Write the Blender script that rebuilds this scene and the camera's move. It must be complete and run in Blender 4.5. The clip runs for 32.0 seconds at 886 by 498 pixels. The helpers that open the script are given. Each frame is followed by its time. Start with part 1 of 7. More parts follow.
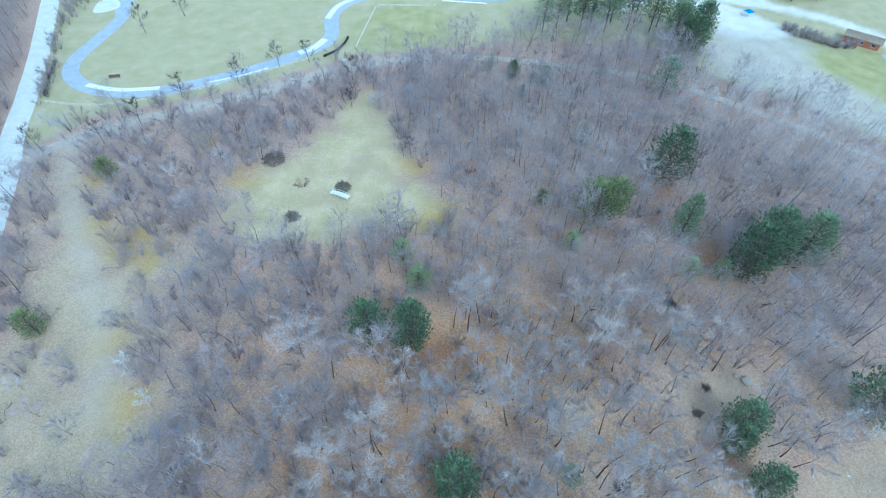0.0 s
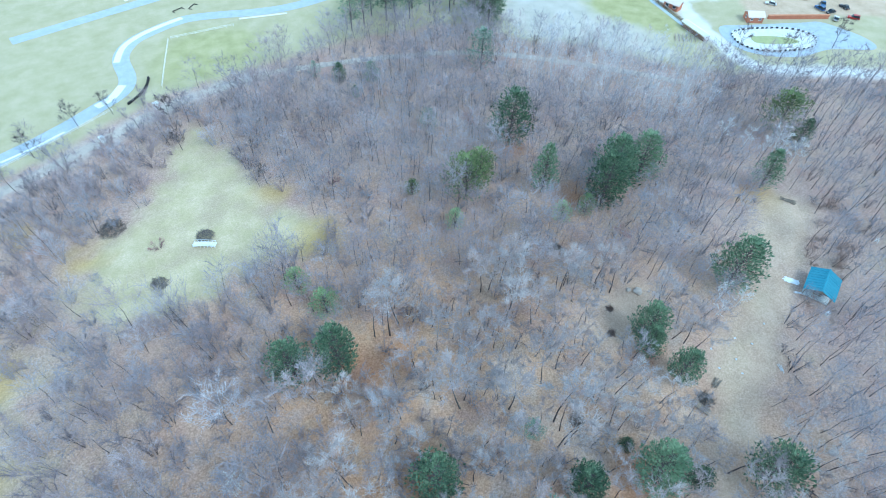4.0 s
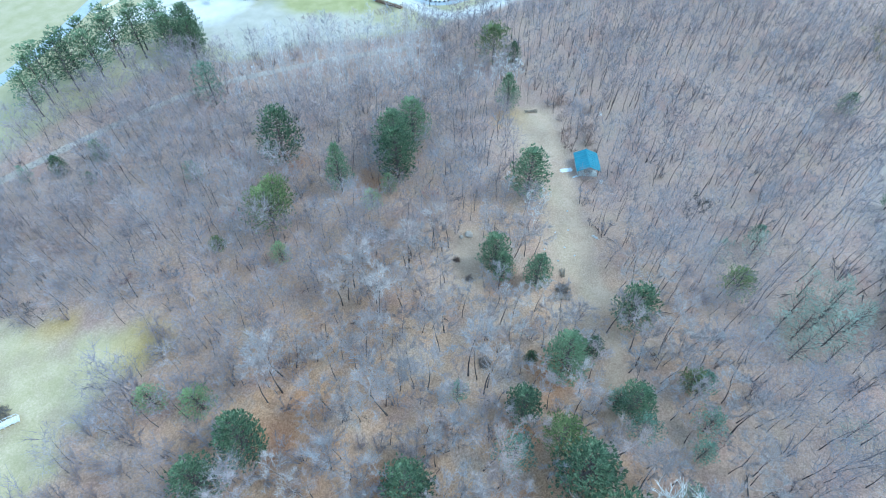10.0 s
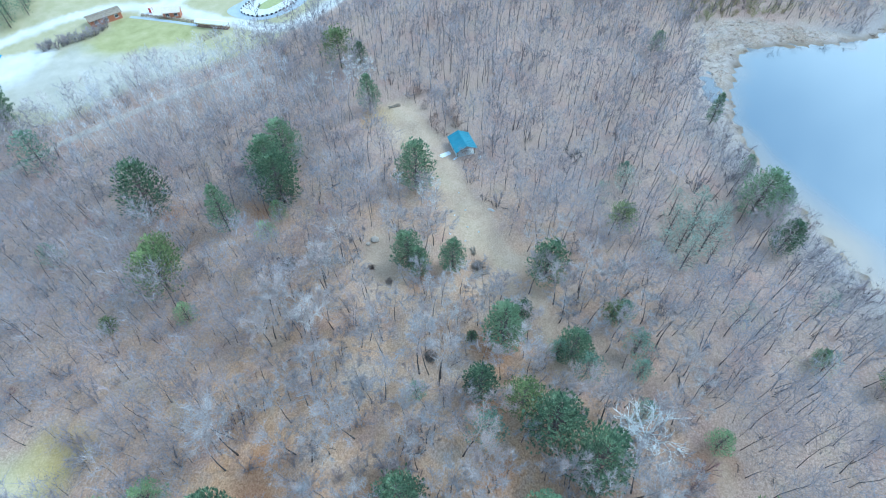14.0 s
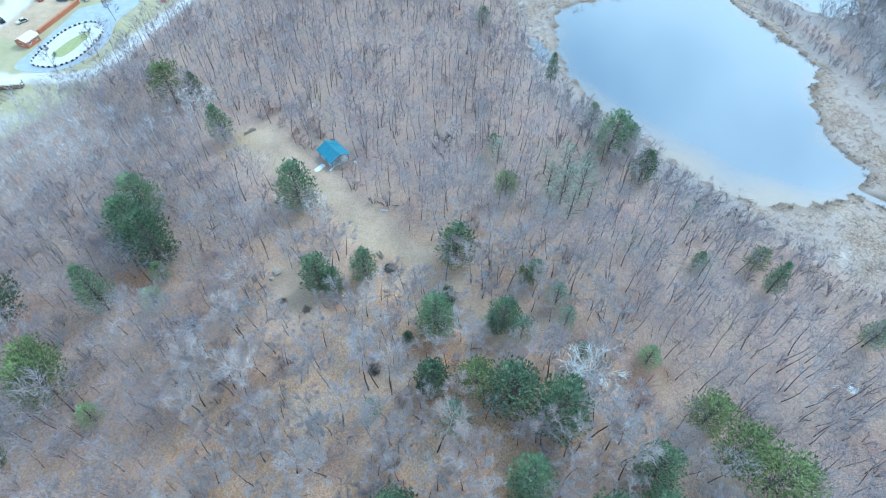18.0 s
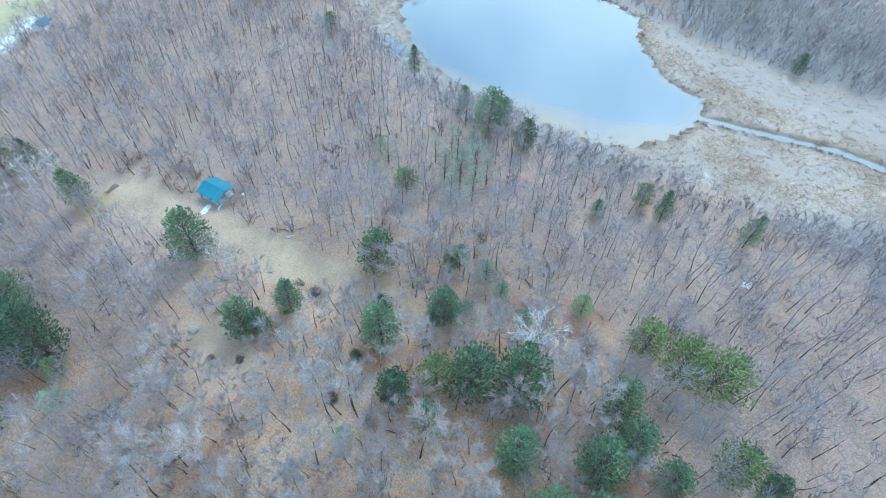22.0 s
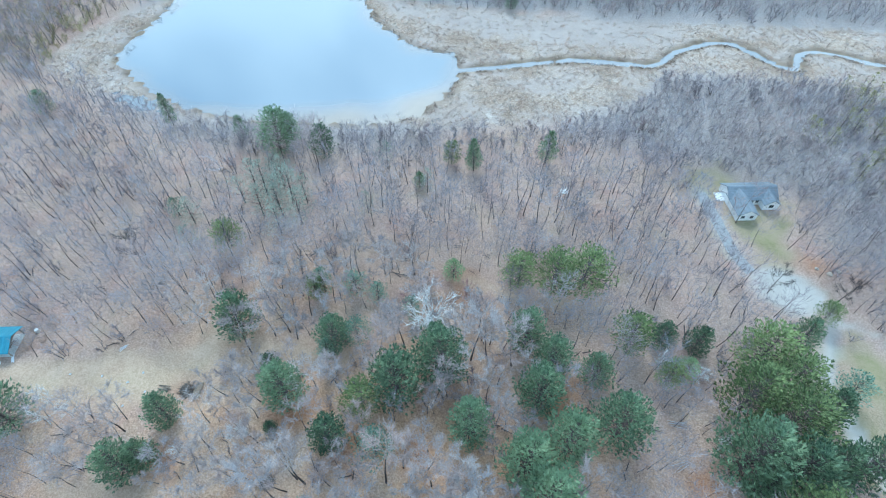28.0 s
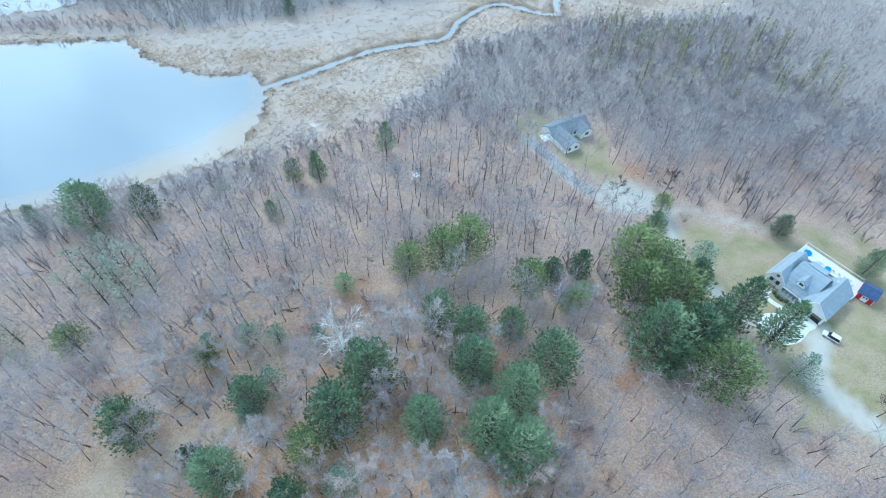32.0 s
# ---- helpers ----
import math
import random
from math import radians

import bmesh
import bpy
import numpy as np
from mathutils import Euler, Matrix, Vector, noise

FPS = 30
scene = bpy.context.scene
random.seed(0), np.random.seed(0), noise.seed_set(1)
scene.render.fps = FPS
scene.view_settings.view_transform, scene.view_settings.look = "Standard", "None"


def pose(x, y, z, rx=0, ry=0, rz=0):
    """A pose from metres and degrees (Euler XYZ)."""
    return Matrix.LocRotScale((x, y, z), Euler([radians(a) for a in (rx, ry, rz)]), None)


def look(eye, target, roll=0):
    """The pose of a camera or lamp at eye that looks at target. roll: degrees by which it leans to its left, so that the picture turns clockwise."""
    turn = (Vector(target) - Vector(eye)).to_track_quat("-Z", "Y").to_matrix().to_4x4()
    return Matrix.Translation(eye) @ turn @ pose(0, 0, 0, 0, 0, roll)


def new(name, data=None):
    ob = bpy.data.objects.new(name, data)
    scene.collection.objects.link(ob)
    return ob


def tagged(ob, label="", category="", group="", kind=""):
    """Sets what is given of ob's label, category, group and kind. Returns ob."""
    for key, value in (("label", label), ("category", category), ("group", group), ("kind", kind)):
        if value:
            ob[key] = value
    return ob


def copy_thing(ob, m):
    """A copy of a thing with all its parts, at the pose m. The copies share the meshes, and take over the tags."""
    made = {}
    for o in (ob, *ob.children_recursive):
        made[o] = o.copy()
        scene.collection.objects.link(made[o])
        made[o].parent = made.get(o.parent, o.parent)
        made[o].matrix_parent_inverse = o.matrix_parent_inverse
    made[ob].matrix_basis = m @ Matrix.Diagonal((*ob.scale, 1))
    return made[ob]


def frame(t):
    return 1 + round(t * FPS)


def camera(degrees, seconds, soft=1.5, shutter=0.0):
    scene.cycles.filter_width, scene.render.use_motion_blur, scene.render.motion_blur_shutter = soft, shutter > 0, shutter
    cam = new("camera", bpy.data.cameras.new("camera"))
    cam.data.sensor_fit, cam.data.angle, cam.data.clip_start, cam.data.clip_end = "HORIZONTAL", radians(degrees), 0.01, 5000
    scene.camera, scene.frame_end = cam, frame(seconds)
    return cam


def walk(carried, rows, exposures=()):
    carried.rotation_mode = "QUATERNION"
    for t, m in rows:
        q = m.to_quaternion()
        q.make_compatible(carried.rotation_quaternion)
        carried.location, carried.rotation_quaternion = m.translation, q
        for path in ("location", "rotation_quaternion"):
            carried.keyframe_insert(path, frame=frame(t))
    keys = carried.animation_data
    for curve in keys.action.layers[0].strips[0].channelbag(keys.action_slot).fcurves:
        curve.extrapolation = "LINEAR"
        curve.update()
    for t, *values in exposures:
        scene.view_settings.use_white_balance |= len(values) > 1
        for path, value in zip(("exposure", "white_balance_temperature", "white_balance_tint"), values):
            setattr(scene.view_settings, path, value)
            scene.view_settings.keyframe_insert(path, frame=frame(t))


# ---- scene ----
cam = camera(80.0, 32.0, soft=1.05)
PATH = [
    (0, (-0.10, -0.16, 102.98), (1.75, 37.91, 56.65), 0.65),
    (0.5, (-1.28, 0.15, 103.16), (3.13, 37.95, 56.77), 0.76),
    (1, (-2.40, 0.43, 103.24), (4.55, 37.81, 56.83), 0.88),
    (1.5, (-3.49, 0.69, 103.24), (5.58, 37.62, 56.83), 1.00),
    (2, (-4.54, 0.94, 103.19), (6.23, 37.43, 56.79), 1.11),
    (2.5, (-5.55, 1.19, 103.10), (6.90, 37.18, 56.74), 1.21),
    (3, (-6.54, 1.44, 102.99), (7.66, 36.83, 56.67), 1.28),
    (3.5, (-7.50, 1.70, 102.87), (8.28, 36.49, 56.61), 1.32),
    (5.5, (-11.08, 2.98, 102.52), (10.93, 34.54, 56.49), 1.20),
    (6, (-11.91, 3.39, 102.50), (11.54, 33.96, 56.51), 1.10),
    (6.5, (-12.71, 3.83, 102.50), (11.99, 33.47, 56.55), 0.97),
    (7, (-13.48, 4.32, 102.54), (12.89, 32.53, 56.62), 0.84),
    (7.5, (-14.22, 4.85, 102.60), (14.10, 31.15, 56.71), 0.69),
    (8, (-14.93, 5.43, 102.70), (14.95, 29.97, 56.82), 0.53),
    (8.5, (-15.59, 6.05, 102.83), (15.46, 29.09, 56.95), 0.38),
    (9, (-16.22, 6.73, 102.98), (15.71, 28.52, 57.09), 0.23),
    (9.5, (-16.80, 7.44, 103.16), (16.02, 27.82, 57.25), 0.09),
    (10, (-17.34, 8.21, 103.36), (16.53, 26.73, 57.42), -0.03),
    (10.5, (-17.84, 9.01, 103.57), (16.90, 25.76, 57.60), -0.14),
    (11, (-18.28, 9.87, 103.80), (17.03, 25.24, 57.79), -0.22),
    (11.5, (-18.68, 10.76, 104.03), (17.24, 24.49, 57.97), -0.28),
    (12, (-19.02, 11.69, 104.26), (17.48, 23.59, 58.16), -0.32),
    (12.5, (-19.31, 12.65, 104.50), (17.65, 22.78, 58.34), -0.33),
    (13, (-19.55, 13.65, 104.73), (17.73, 22.24, 58.51), -0.31),
    (13.5, (-19.73, 14.67, 104.96), (17.81, 21.67, 58.68), -0.26),
    (14, (-19.86, 15.72, 105.17), (17.87, 21.20, 58.84), -0.20),
    (14.5, (-19.93, 16.79, 105.37), (17.95, 20.46, 58.98), -0.11),
    (16.5, (-19.70, 21.20, 105.97), (17.92, 17.02, 59.41), 0.38),
    (17, (-19.52, 22.30, 106.06), (17.86, 16.61, 59.48), 0.52),
    (17.5, (-19.29, 23.41, 106.13), (17.81, 16.19, 59.53), 0.66),
    (18, (-19.02, 24.50, 106.17), (17.69, 15.58, 59.56), 0.79),
    (18.5, (-18.71, 25.58, 106.19), (17.53, 14.89, 59.58), 0.91),
    (19, (-18.35, 26.64, 106.18), (17.37, 14.33, 59.57), 1.02),
    (19.5, (-17.96, 27.67, 106.16), (17.27, 14.00, 59.56), 1.11),
    (20, (-17.54, 28.68, 106.11), (17.19, 13.70, 59.53), 1.17),
    (20.5, (-17.08, 29.66, 106.04), (17.05, 13.29, 59.49), 1.22),
    (21, (-16.60, 30.60, 105.96), (16.87, 12.85, 59.43), 1.25),
    (21.5, (-16.09, 31.49, 105.86), (16.55, 12.18, 59.37), 1.25),
    (22, (-15.56, 32.35, 105.75), (16.19, 11.53, 59.30), 1.22),
    (22.5, (-15.01, 33.16, 105.64), (15.89, 11.02, 59.22), 1.18),
    (23, (-14.44, 33.93, 105.52), (15.57, 10.52, 59.14), 1.11),
    (23.5, (-13.84, 34.64, 105.40), (14.78, 9.50, 59.05), 1.02),
    (24, (-13.24, 35.31, 105.28), (13.87, 8.47, 58.96), 0.92),
    (24.5, (-12.61, 35.92, 105.17), (13.25, 7.84, 58.88), 0.81),
    (25, (-11.97, 36.48, 105.06), (12.71, 7.32, 58.79), 0.68),
    (25.5, (-11.31, 36.99, 104.97), (11.90, 6.62, 58.71), 0.55),
    (27.5, (-8.40, 38.54, 104.70), (9.65, 4.87, 58.43), 0.09),
    (28, (-7.58, 38.82, 104.67), (8.73, 4.30, 58.38), 0.02),
    (28.5, (-6.70, 39.07, 104.64), (7.17, 3.54, 58.32), -0.03),
    (29, (-5.76, 39.29, 104.61), (6.23, 3.12, 58.27), -0.05),
    (29.5, (-4.74, 39.49, 104.59), (5.84, 2.92, 58.21), -0.03),
    (30, (-3.63, 39.69, 104.55), (4.81, 2.59, 58.15), 0.03),
    (30.5, (-2.41, 39.88, 104.50), (3.28, 2.28, 58.09), 0.14),
    (31, (-1.06, 40.08, 104.41), (2.12, 2.18, 58.01), 0.30),
    (31.5, (0.44, 40.31, 104.28), (1.50, 2.25, 57.91), 0.52),
    (32, (2.13, 40.57, 104.09), (1.07, 2.43, 57.79), 0.81),
]
EXPO = 0.705
walk(cam, [(t, look(eye, target, roll)) for t, eye, target, roll in PATH],
     exposures=[(0, EXPO - 0.25, 4870, -7), (3, EXPO + 0.02, 4870, -7), (9, EXPO + 0.02, 4940, -7), (20, EXPO + 0.06, 5110, -6), (32, EXPO + 0.11, 5230, -6)])

# ---- sky and sun: a bright, thinly overcast spring day ----
world = bpy.data.worlds.new("world")
scene.world = world
world.use_nodes = True
wn = world.node_tree
sky = wn.nodes.new("ShaderNodeTexSky")
sky.sky_type = "NISHITA"
sky.sun_disc = False
sky.sun_elevation = radians(48)
sky.sun_rotation = radians(150)
sky.air_density, sky.dust_density, sky.ozone_density = 1.0, 3.0, 1.0
wash = wn.nodes.new("ShaderNodeMixRGB")
wash.inputs[0].default_value = 0.7
cloud = wn.nodes.new("ShaderNodeTexNoise")
cloud.inputs["Scale"].default_value, cloud.inputs["Detail"].default_value = 3.0, 5
cloud_tone = wn.nodes.new("ShaderNodeValToRGB")
cloud_tone.color_ramp.elements[0].position, cloud_tone.color_ramp.elements[0].color = 0.35, (4.7, 6.5, 8.6, 1)
cloud_tone.color_ramp.elements[1].position, cloud_tone.color_ramp.elements[1].color = 0.7, (15.0, 15.5, 15.8, 1)
wn.links.new(wn.nodes.new("ShaderNodeTexCoord").outputs["Generated"], cloud.inputs["Vector"])
lift = wn.nodes.new("ShaderNodeSeparateXYZ")
wn.links.new(cloud.inputs["Vector"].links[0].from_socket, lift.inputs[0])
fall = wn.nodes.new("ShaderNodeMath")
fall.operation = "MULTIPLY_ADD"
fall.inputs[1].default_value, fall.inputs[2].default_value = -2.2, 1.12
wn.links.new(lift.outputs["Z"], fall.inputs[0])
both = wn.nodes.new("ShaderNodeMath")
wn.links.new(fall.outputs[0], both.inputs[0])
wn.links.new(cloud.outputs["Fac"], both.inputs[1])
wn.links.new(both.outputs[0], cloud_tone.inputs[0])
wn.links.new(cloud_tone.outputs[0], wash.inputs[2])
wn.links.new(sky.outputs[0], wash.inputs[1])
wn.links.new(wash.outputs[0], wn.nodes["Background"].inputs[0])
wn.nodes["Background"].inputs[1].default_value = 0.1

sun = new("sun", bpy.data.lights.new("sun", "SUN"))
sun.data.energy = 1.2
sun.data.angle = radians(18)
sun.data.color = (1.0, 0.96, 0.9)
sun.matrix_world = look((60, -104, 133), (0, 0, 0))

# ---- plan: outlines and lines of the place, in metres ----
LAKE = [(178, -71), (166, -65), (150, -60), (134, -58), (120, -59), (105, -62), (92, -68), (75, -74), (63, -84),
        (58, -96), (57, -110), (60, -118), (66, -126), (80, -124), (96, -131), (105, -136), (118, -148), (134, -148),
        (151, -147), (171, -146), (180, -156), (172, -168), (156, -172), (146, -181), (160, -200), (215, -190),
        (215, -150), (192, -118), (186, -100)]
CREEK = [(62, -115), (50, -123), (36, -133), (26, -140), (12, -145), (-3, -150), (-8, -162), (-20, -175), (-28, -177),
         (-37, -172), (-48, -168), (-51, -182), (-62, -186), (-80, -185), (-120, -196)]
MARSH = [(63, -81), (41, -89), (19, -101), (-2, -127), (-8, -145), (-48, -158), (-80, -166), (-125, -180), (-125, -215),
         (-78, -211), (-6, -184), (58, -164), (116, -152), (140, -154), (175, -150), (172, -142), (110, -136), (60, -105)]
POOL = [(138, -53), (144, -51.5), (153, -51), (158, -53), (151, -55.5), (144, -55.5)]
BOG = [(-42, -150), (-51, -158), (-86, -164), (-130, -158), (-132, -104), (-96, -102), (-62, -114)]
REED_SHORE = [(118, -56), (137, -53), (158, -53), (176, -50), (196, -58), (200, -85), (192, -112), (186, -98), (178, -70), (150, -58)]
MEADOW = [(-18, 154), (-8, 126), (-4, 110), (6, 99), (4, 91), (-8, 94), (-20, 90), (-36, 87), (-50, 92), (-54, 102),
          (-50, 112), (-41, 118), (-34, 126), (-27, 140)]
WEST_MEADOW = [(-106, 123), (-97, 117), (-88, 97), (-66, 87), (-60, 80), (-66, 67), (-60, 61), (-67, 54), (-59, 48),
               (-52, 40), (-60, 28), (-88, 30), (-93, 57), (-88, 63), (-94, 78), (-95, 92), (-101, 110)]
CLEARING = [(123.5, 56), (127, 48), (122, 43.5), (113, 38), (105.5, 34), (98.5, 30.8), (90.5, 26), (82, 20.5), (75, 16.5), (69.5, 13.5), (66.5, 9.5), (65.5, 3.5),
            (60, 4), (57.5, 10.5), (62.5, 17.5), (68, 24.5), (75, 30), (83, 33), (89.5, 35), (99, 45), (108, 51), (118, 56)]
GLADE = [(52, 36), (62, 37), (68, 44), (66, 49), (57, 47), (50, 42)]
NORTH = [(-128, 149), (-100, 145), (-83, 149), (-60, 157), (-38, 169), (-18, 177), (12, 181), (45, 184), (80, 181), (95, 170), (104, 157), (114, 150),
         (124, 143), (133, 132), (140, 123), (149, 114), (160, 106), (176, 101), (190, 95), (204, 88), (222, 76), (247, 58), (330, 10), (420, 420), (-128, 420)]
YARD = [(200, 133), (224, 123), (246, 112), (236, 100), (250, 84), (262, 64), (290, 50), (290, 130), (250, 146), (222, 152), (205, 150)]
HOME_LAWN = [(-60, -52), (-72, -52), (-84, -50), (-96, -52), (-112, -42), (-114, -8), (-90, 6), (-74, 2), (-68, -8), (-66, -26), (-58, -40)]
HOUSE_LAWN = [(-21, -93), (-26.4, -98.5), (-33, -100), (-40, -96), (-46, -93), (-50, -87), (-50, -80), (-51, -72), (-45.5, -68.8), (-40.5, -71.4), (-36.5, -80), (-31, -88), (-25, -90)]
TURNAROUND = [(-42.8, -65), (-45.7, -68.2), (-51, -69.1), (-56.4, -68), (-59.8, -65), (-59.4, -60), (-54.6, -56.4), (-48.5, -57), (-44.2, -59.5)]
ROAD = [(-172, 290), (-151, 222), (-138, 182), (-130, 154), (-125, 134), (-118, 114), (-112, 92)]
RAIL_TRAIL = [(-118, 118), (-109, 129), (-89, 140), (-76, 145), (-61, 151), (-38, 162), (-20, 170), (8, 175), (43, 169),
              (81, 157), (115, 132), (139, 109), (158, 104), (190, 92), (225, 66)]
KART_TRACK = [(-121, 300), (-119.5, 221), (-117, 206), (-120.5, 188), (-123, 176), (-120.5, 166), (-112, 158.5), (-99.5, 155), (-87, 156),
              (-78, 159), (-67.5, 163.5), (-55, 170), (-44, 177.5), (-36.5, 183.5), (-34, 191), (-35, 205), (-31.5, 214), (-25, 219.5),
              (-11, 225), (2, 223.5), (15, 220), (29, 218.5), (46, 221), (64, 226), (81, 232), (100, 241), (123, 252)]
BACK_TRACK = [(-70, 234), (-33, 244), (-12, 250), (10, 259), (40, 272)]
YARD_ROAD = [(110, 224), (130, 214), (143, 209), (158, 200), (167, 193), (175, 181), (178, 169), (178, 156), (174, 145), (171, 132), (169, 121), (168, 111), (173, 102.5), (181, 98), (193, 92), (213, 80), (240, 60)]
YARD_ROAD_EAST = [(174, 163), (192, 158), (208, 153), (220, 148), (250, 138), (280, 120)]
DRIVE = [(-27.4, -88.8), (-31.4, -82.5), (-35.1, -75.8), (-38.6, -69.7), (-43, -65), (-51, -63), (-58, -63), (-61.4, -59), (-60.8, -50.4), (-60.5, -43.8), (-61, -37.5),
         (-66, -30), (-71, -23), (-78, -19), (-86, -19)]
DRIVE_SOUTH = [(-86, -19), (-80, -10), (-82, -3), (-88, 4), (-100, 16), (-120, 30)]
LOOP_PATH = [(-60.8, -54), (-63, -58), (-68.6, -59.4), (-73, -56.5), (-81, -53), (-87.5, -50)]
SANDY_EDGE = [(125, 52), (119.5, 44.5), (109, 38), (102, 34), (94.5, 29.8), (86, 24.4), (77, 18.8), (69, 14), (64.8, 9), (63, 3), (54, 4), (46, 1), (36, -2)]
WEST_TRACK = [(-108, 131), (-105, 127), (-100, 113), (-93, 100), (-87, 88), (-79, 74), (-74, 66), (-70, 56), (-66, 44)]
SANDLOT = [(137, 184), (142, 189), (134, 201), (128, 208), (112, 218), (103, 225), (100, 218), (111, 206), (117, 197), (113, 189), (121, 183)]
SAND_TRACK = [(84, 210), (102, 221), (120, 223), (134, 219), (146, 208)]
APRON = [(178, 133.5), (190, 130), (211, 122.5), (219, 119), (224, 104), (220, 96.5), (204.5, 103.5), (190, 104.5), (178, 111), (172.8, 121)]
FIELD = [(168, 174), (155, 173.5), (145, 180), (137.5, 181), (140, 170), (141, 160), (146, 152), (152, 143), (159, 138), (167, 140.5)]
GREEN_CORNER = [(-25, 188), (-17, 212), (6, 211), (14, 196), (6, 183), (-12, 179)]
FAR_WOOD = [(150, -176), (142, -171), (122, -169), (108, -160), (95, -154), (76, -158), (60, -164), (30, -178), (-6, -190), (-78, -216), (-125, -220), (-125, -240), (220, -240), (215, -205), (165, -200)]
FEN = [(142, -162), (116, -153), (95, -143), (62, -143), (30, -150), (5, -160), (-10, -180), (20, -178), (58, -164), (76, -158), (95, -154), (122, -168), (142, -171)]
ROADSIDE = [(-133.5, 222), (-134, 203), (-131, 184), (-122, 153), (-126, 152), (-136, 183), (-139.5, 200), (-145, 222)]
DUSTY = [(113, 190), (133, 185), (146, 180), (140, 168), (141, 158), (150, 142), (146, 124), (134, 132), (116, 150), (105, 160), (104, 176)]
WOOD_TRACK = [(20, -32), (12, -33), (4, -34), (-3, -36), (-12, -39)]


# ---- plan arithmetic ----
def dense_line(line, closed=False, step=2.0):
    """A smooth curve through the points of a line, in short even steps."""
    p = np.array(line, float)
    n = len(p)
    idx = range(n if closed else n - 1)
    out = []
    for i in idx:
        a, b = p[i], p[(i + 1) % n]
        before = p[(i - 1) % n] if closed or i > 0 else a
        after = p[(i + 2) % n] if closed or i + 2 < n else b
        k = max(2, int(np.hypot(*(b - a)) / step))
        for s in np.arange(k) / k:
            out.append(0.5 * (2 * a + (b - before) * s + (2 * before - 5 * a + 4 * b - after) * s * s
                              + (3 * a - before - 3 * b + after) * s ** 3))
    if not closed:
        out.append(p[-1])
    return np.array(out)


def line_distance(q, line, closed=False):
    best = np.full(len(q), 1e9)
    ends = np.roll(line, -1, axis=0) if closed else line[1:]
    for a, b in zip(line, ends):
        d = b - a
        s = np.clip(((q - a) @ d) / max(d @ d, 1e-9), 0, 1)
        best = np.minimum(best, np.hypot(*(q - a - s[:, None] * d).T))
    return best


def inside(q, line):
    hit = np.zeros(len(q), bool)
    for a, b in zip(line, np.roll(line, -1, axis=0)):
        cross = (a[1] > q[:, 1]) != (b[1] > q[:, 1])
        x = a[0] + (q[:, 1] - a[1]) / (b[1] - a[1] + 1e-12) * (b[0] - a[0])
        hit ^= cross & (q[:, 0] < x)
    return hit


def area_depth(q, outline, step=5.0):
    """How far inside an outline (positive) or outside of it (negative), in metres."""
    line = dense_line(outline, True, step)
    near = line.min(0) - 25, line.max(0) + 25
    out = np.full(len(q), -25.0)
    box = ((q > near[0]) & (q < near[1])).all(1)
    some = q[box]
    out[box] = np.where(inside(some, line), 1, -1) * line_distance(some, line, True)
    return out


def lane_depth(q, lane, width, step=4.0):
    line = dense_line(lane, False, step)
    near = line.min(0) - 25, line.max(0) + 25
    out = np.full(len(q), -25.0)
    box = ((q > near[0]) & (q < near[1])).all(1)
    out[box] = width / 2 - line_distance(q[box], line)
    return out


def lumps(q, size, seed):
    """Smooth noise over the plan, about -1 to 1, from sums of turned waves."""
    rs = np.random.RandomState(seed)
    out = np.zeros(len(q))
    for k in range(14):
        turn, f = rs.uniform(0, 2 * np.pi), rs.uniform(0.6, 1.9) * 2 * np.pi / size
        out += np.sin(q[:, 0] * np.cos(turn) * f + q[:, 1] * np.sin(turn) * f + rs.uniform(0, 6.28)) * rs.uniform(0.5, 1)
    return out / 3.5


def soft(d, edge):
    return np.clip(0.5 + d / (2 * edge), 0, 1)


def ground_height(q):
    z = 0.25 * lumps(q, 60, 1) + 0.08 * lumps(q, 14, 2)
    lake, brook = area_depth(q, LAKE), lane_depth(q, CREEK, 3)
    near = np.clip(-np.maximum(lake, brook) / 12, 0, 1)
    z = z * near
    pool = area_depth(q, POOL, 2.0)
    wet = np.maximum(lake, pool + 0.5) + 1.4 * lumps(q, 9, 3) + 0.9 * lumps(q, 4, 4)
    creek = lane_depth(q, CREEK, 1.7) + 0.45 * lumps(q, 7, 5) + 0.25 * lumps(q, 25, 6)
    for lane, width in ((RAIL_TRAIL, 3), (ROAD, 6), (KART_TRACK, 5), (DRIVE, 4), (DRIVE_SOUTH, 5), (YARD_ROAD, 7), (YARD_ROAD_EAST, 9), (BACK_TRACK, 6)):
        z *= 1 - soft(lane_depth(q, lane, width) + 2, 2)
    flat = np.maximum(area_depth(q, HOME_LAWN), np.maximum(area_depth(q, HOUSE_LAWN), np.maximum(area_depth(q, YARD), area_depth(q, APRON) + 2)))
    z *= 1 - soft(flat + 2, 2)
    dip = np.maximum(soft(wet - 0.6, 2.0) * 1.0, soft(creek + 0.3, 0.9) * 0.95)
    dry = np.maximum(np.maximum(lake, brook), pool) < -5
    return np.where(dry, np.maximum(z - dip, -0.25), z - dip)


def height_at(x, y):
    return float(ground_height(np.array([[x, y]], float))[0])


# ---- materials ----
def material(name, rough=0.8, metal=0.0):
    m = bpy.data.materials.new(name)
    m.use_nodes = True
    b = m.node_tree.nodes["Principled BSDF"]
    b.inputs["Roughness"].default_value = rough
    b.inputs["Metallic"].default_value = metal
    b.inputs["Specular IOR Level"].default_value = 0.25
    return m, m.node_tree, b


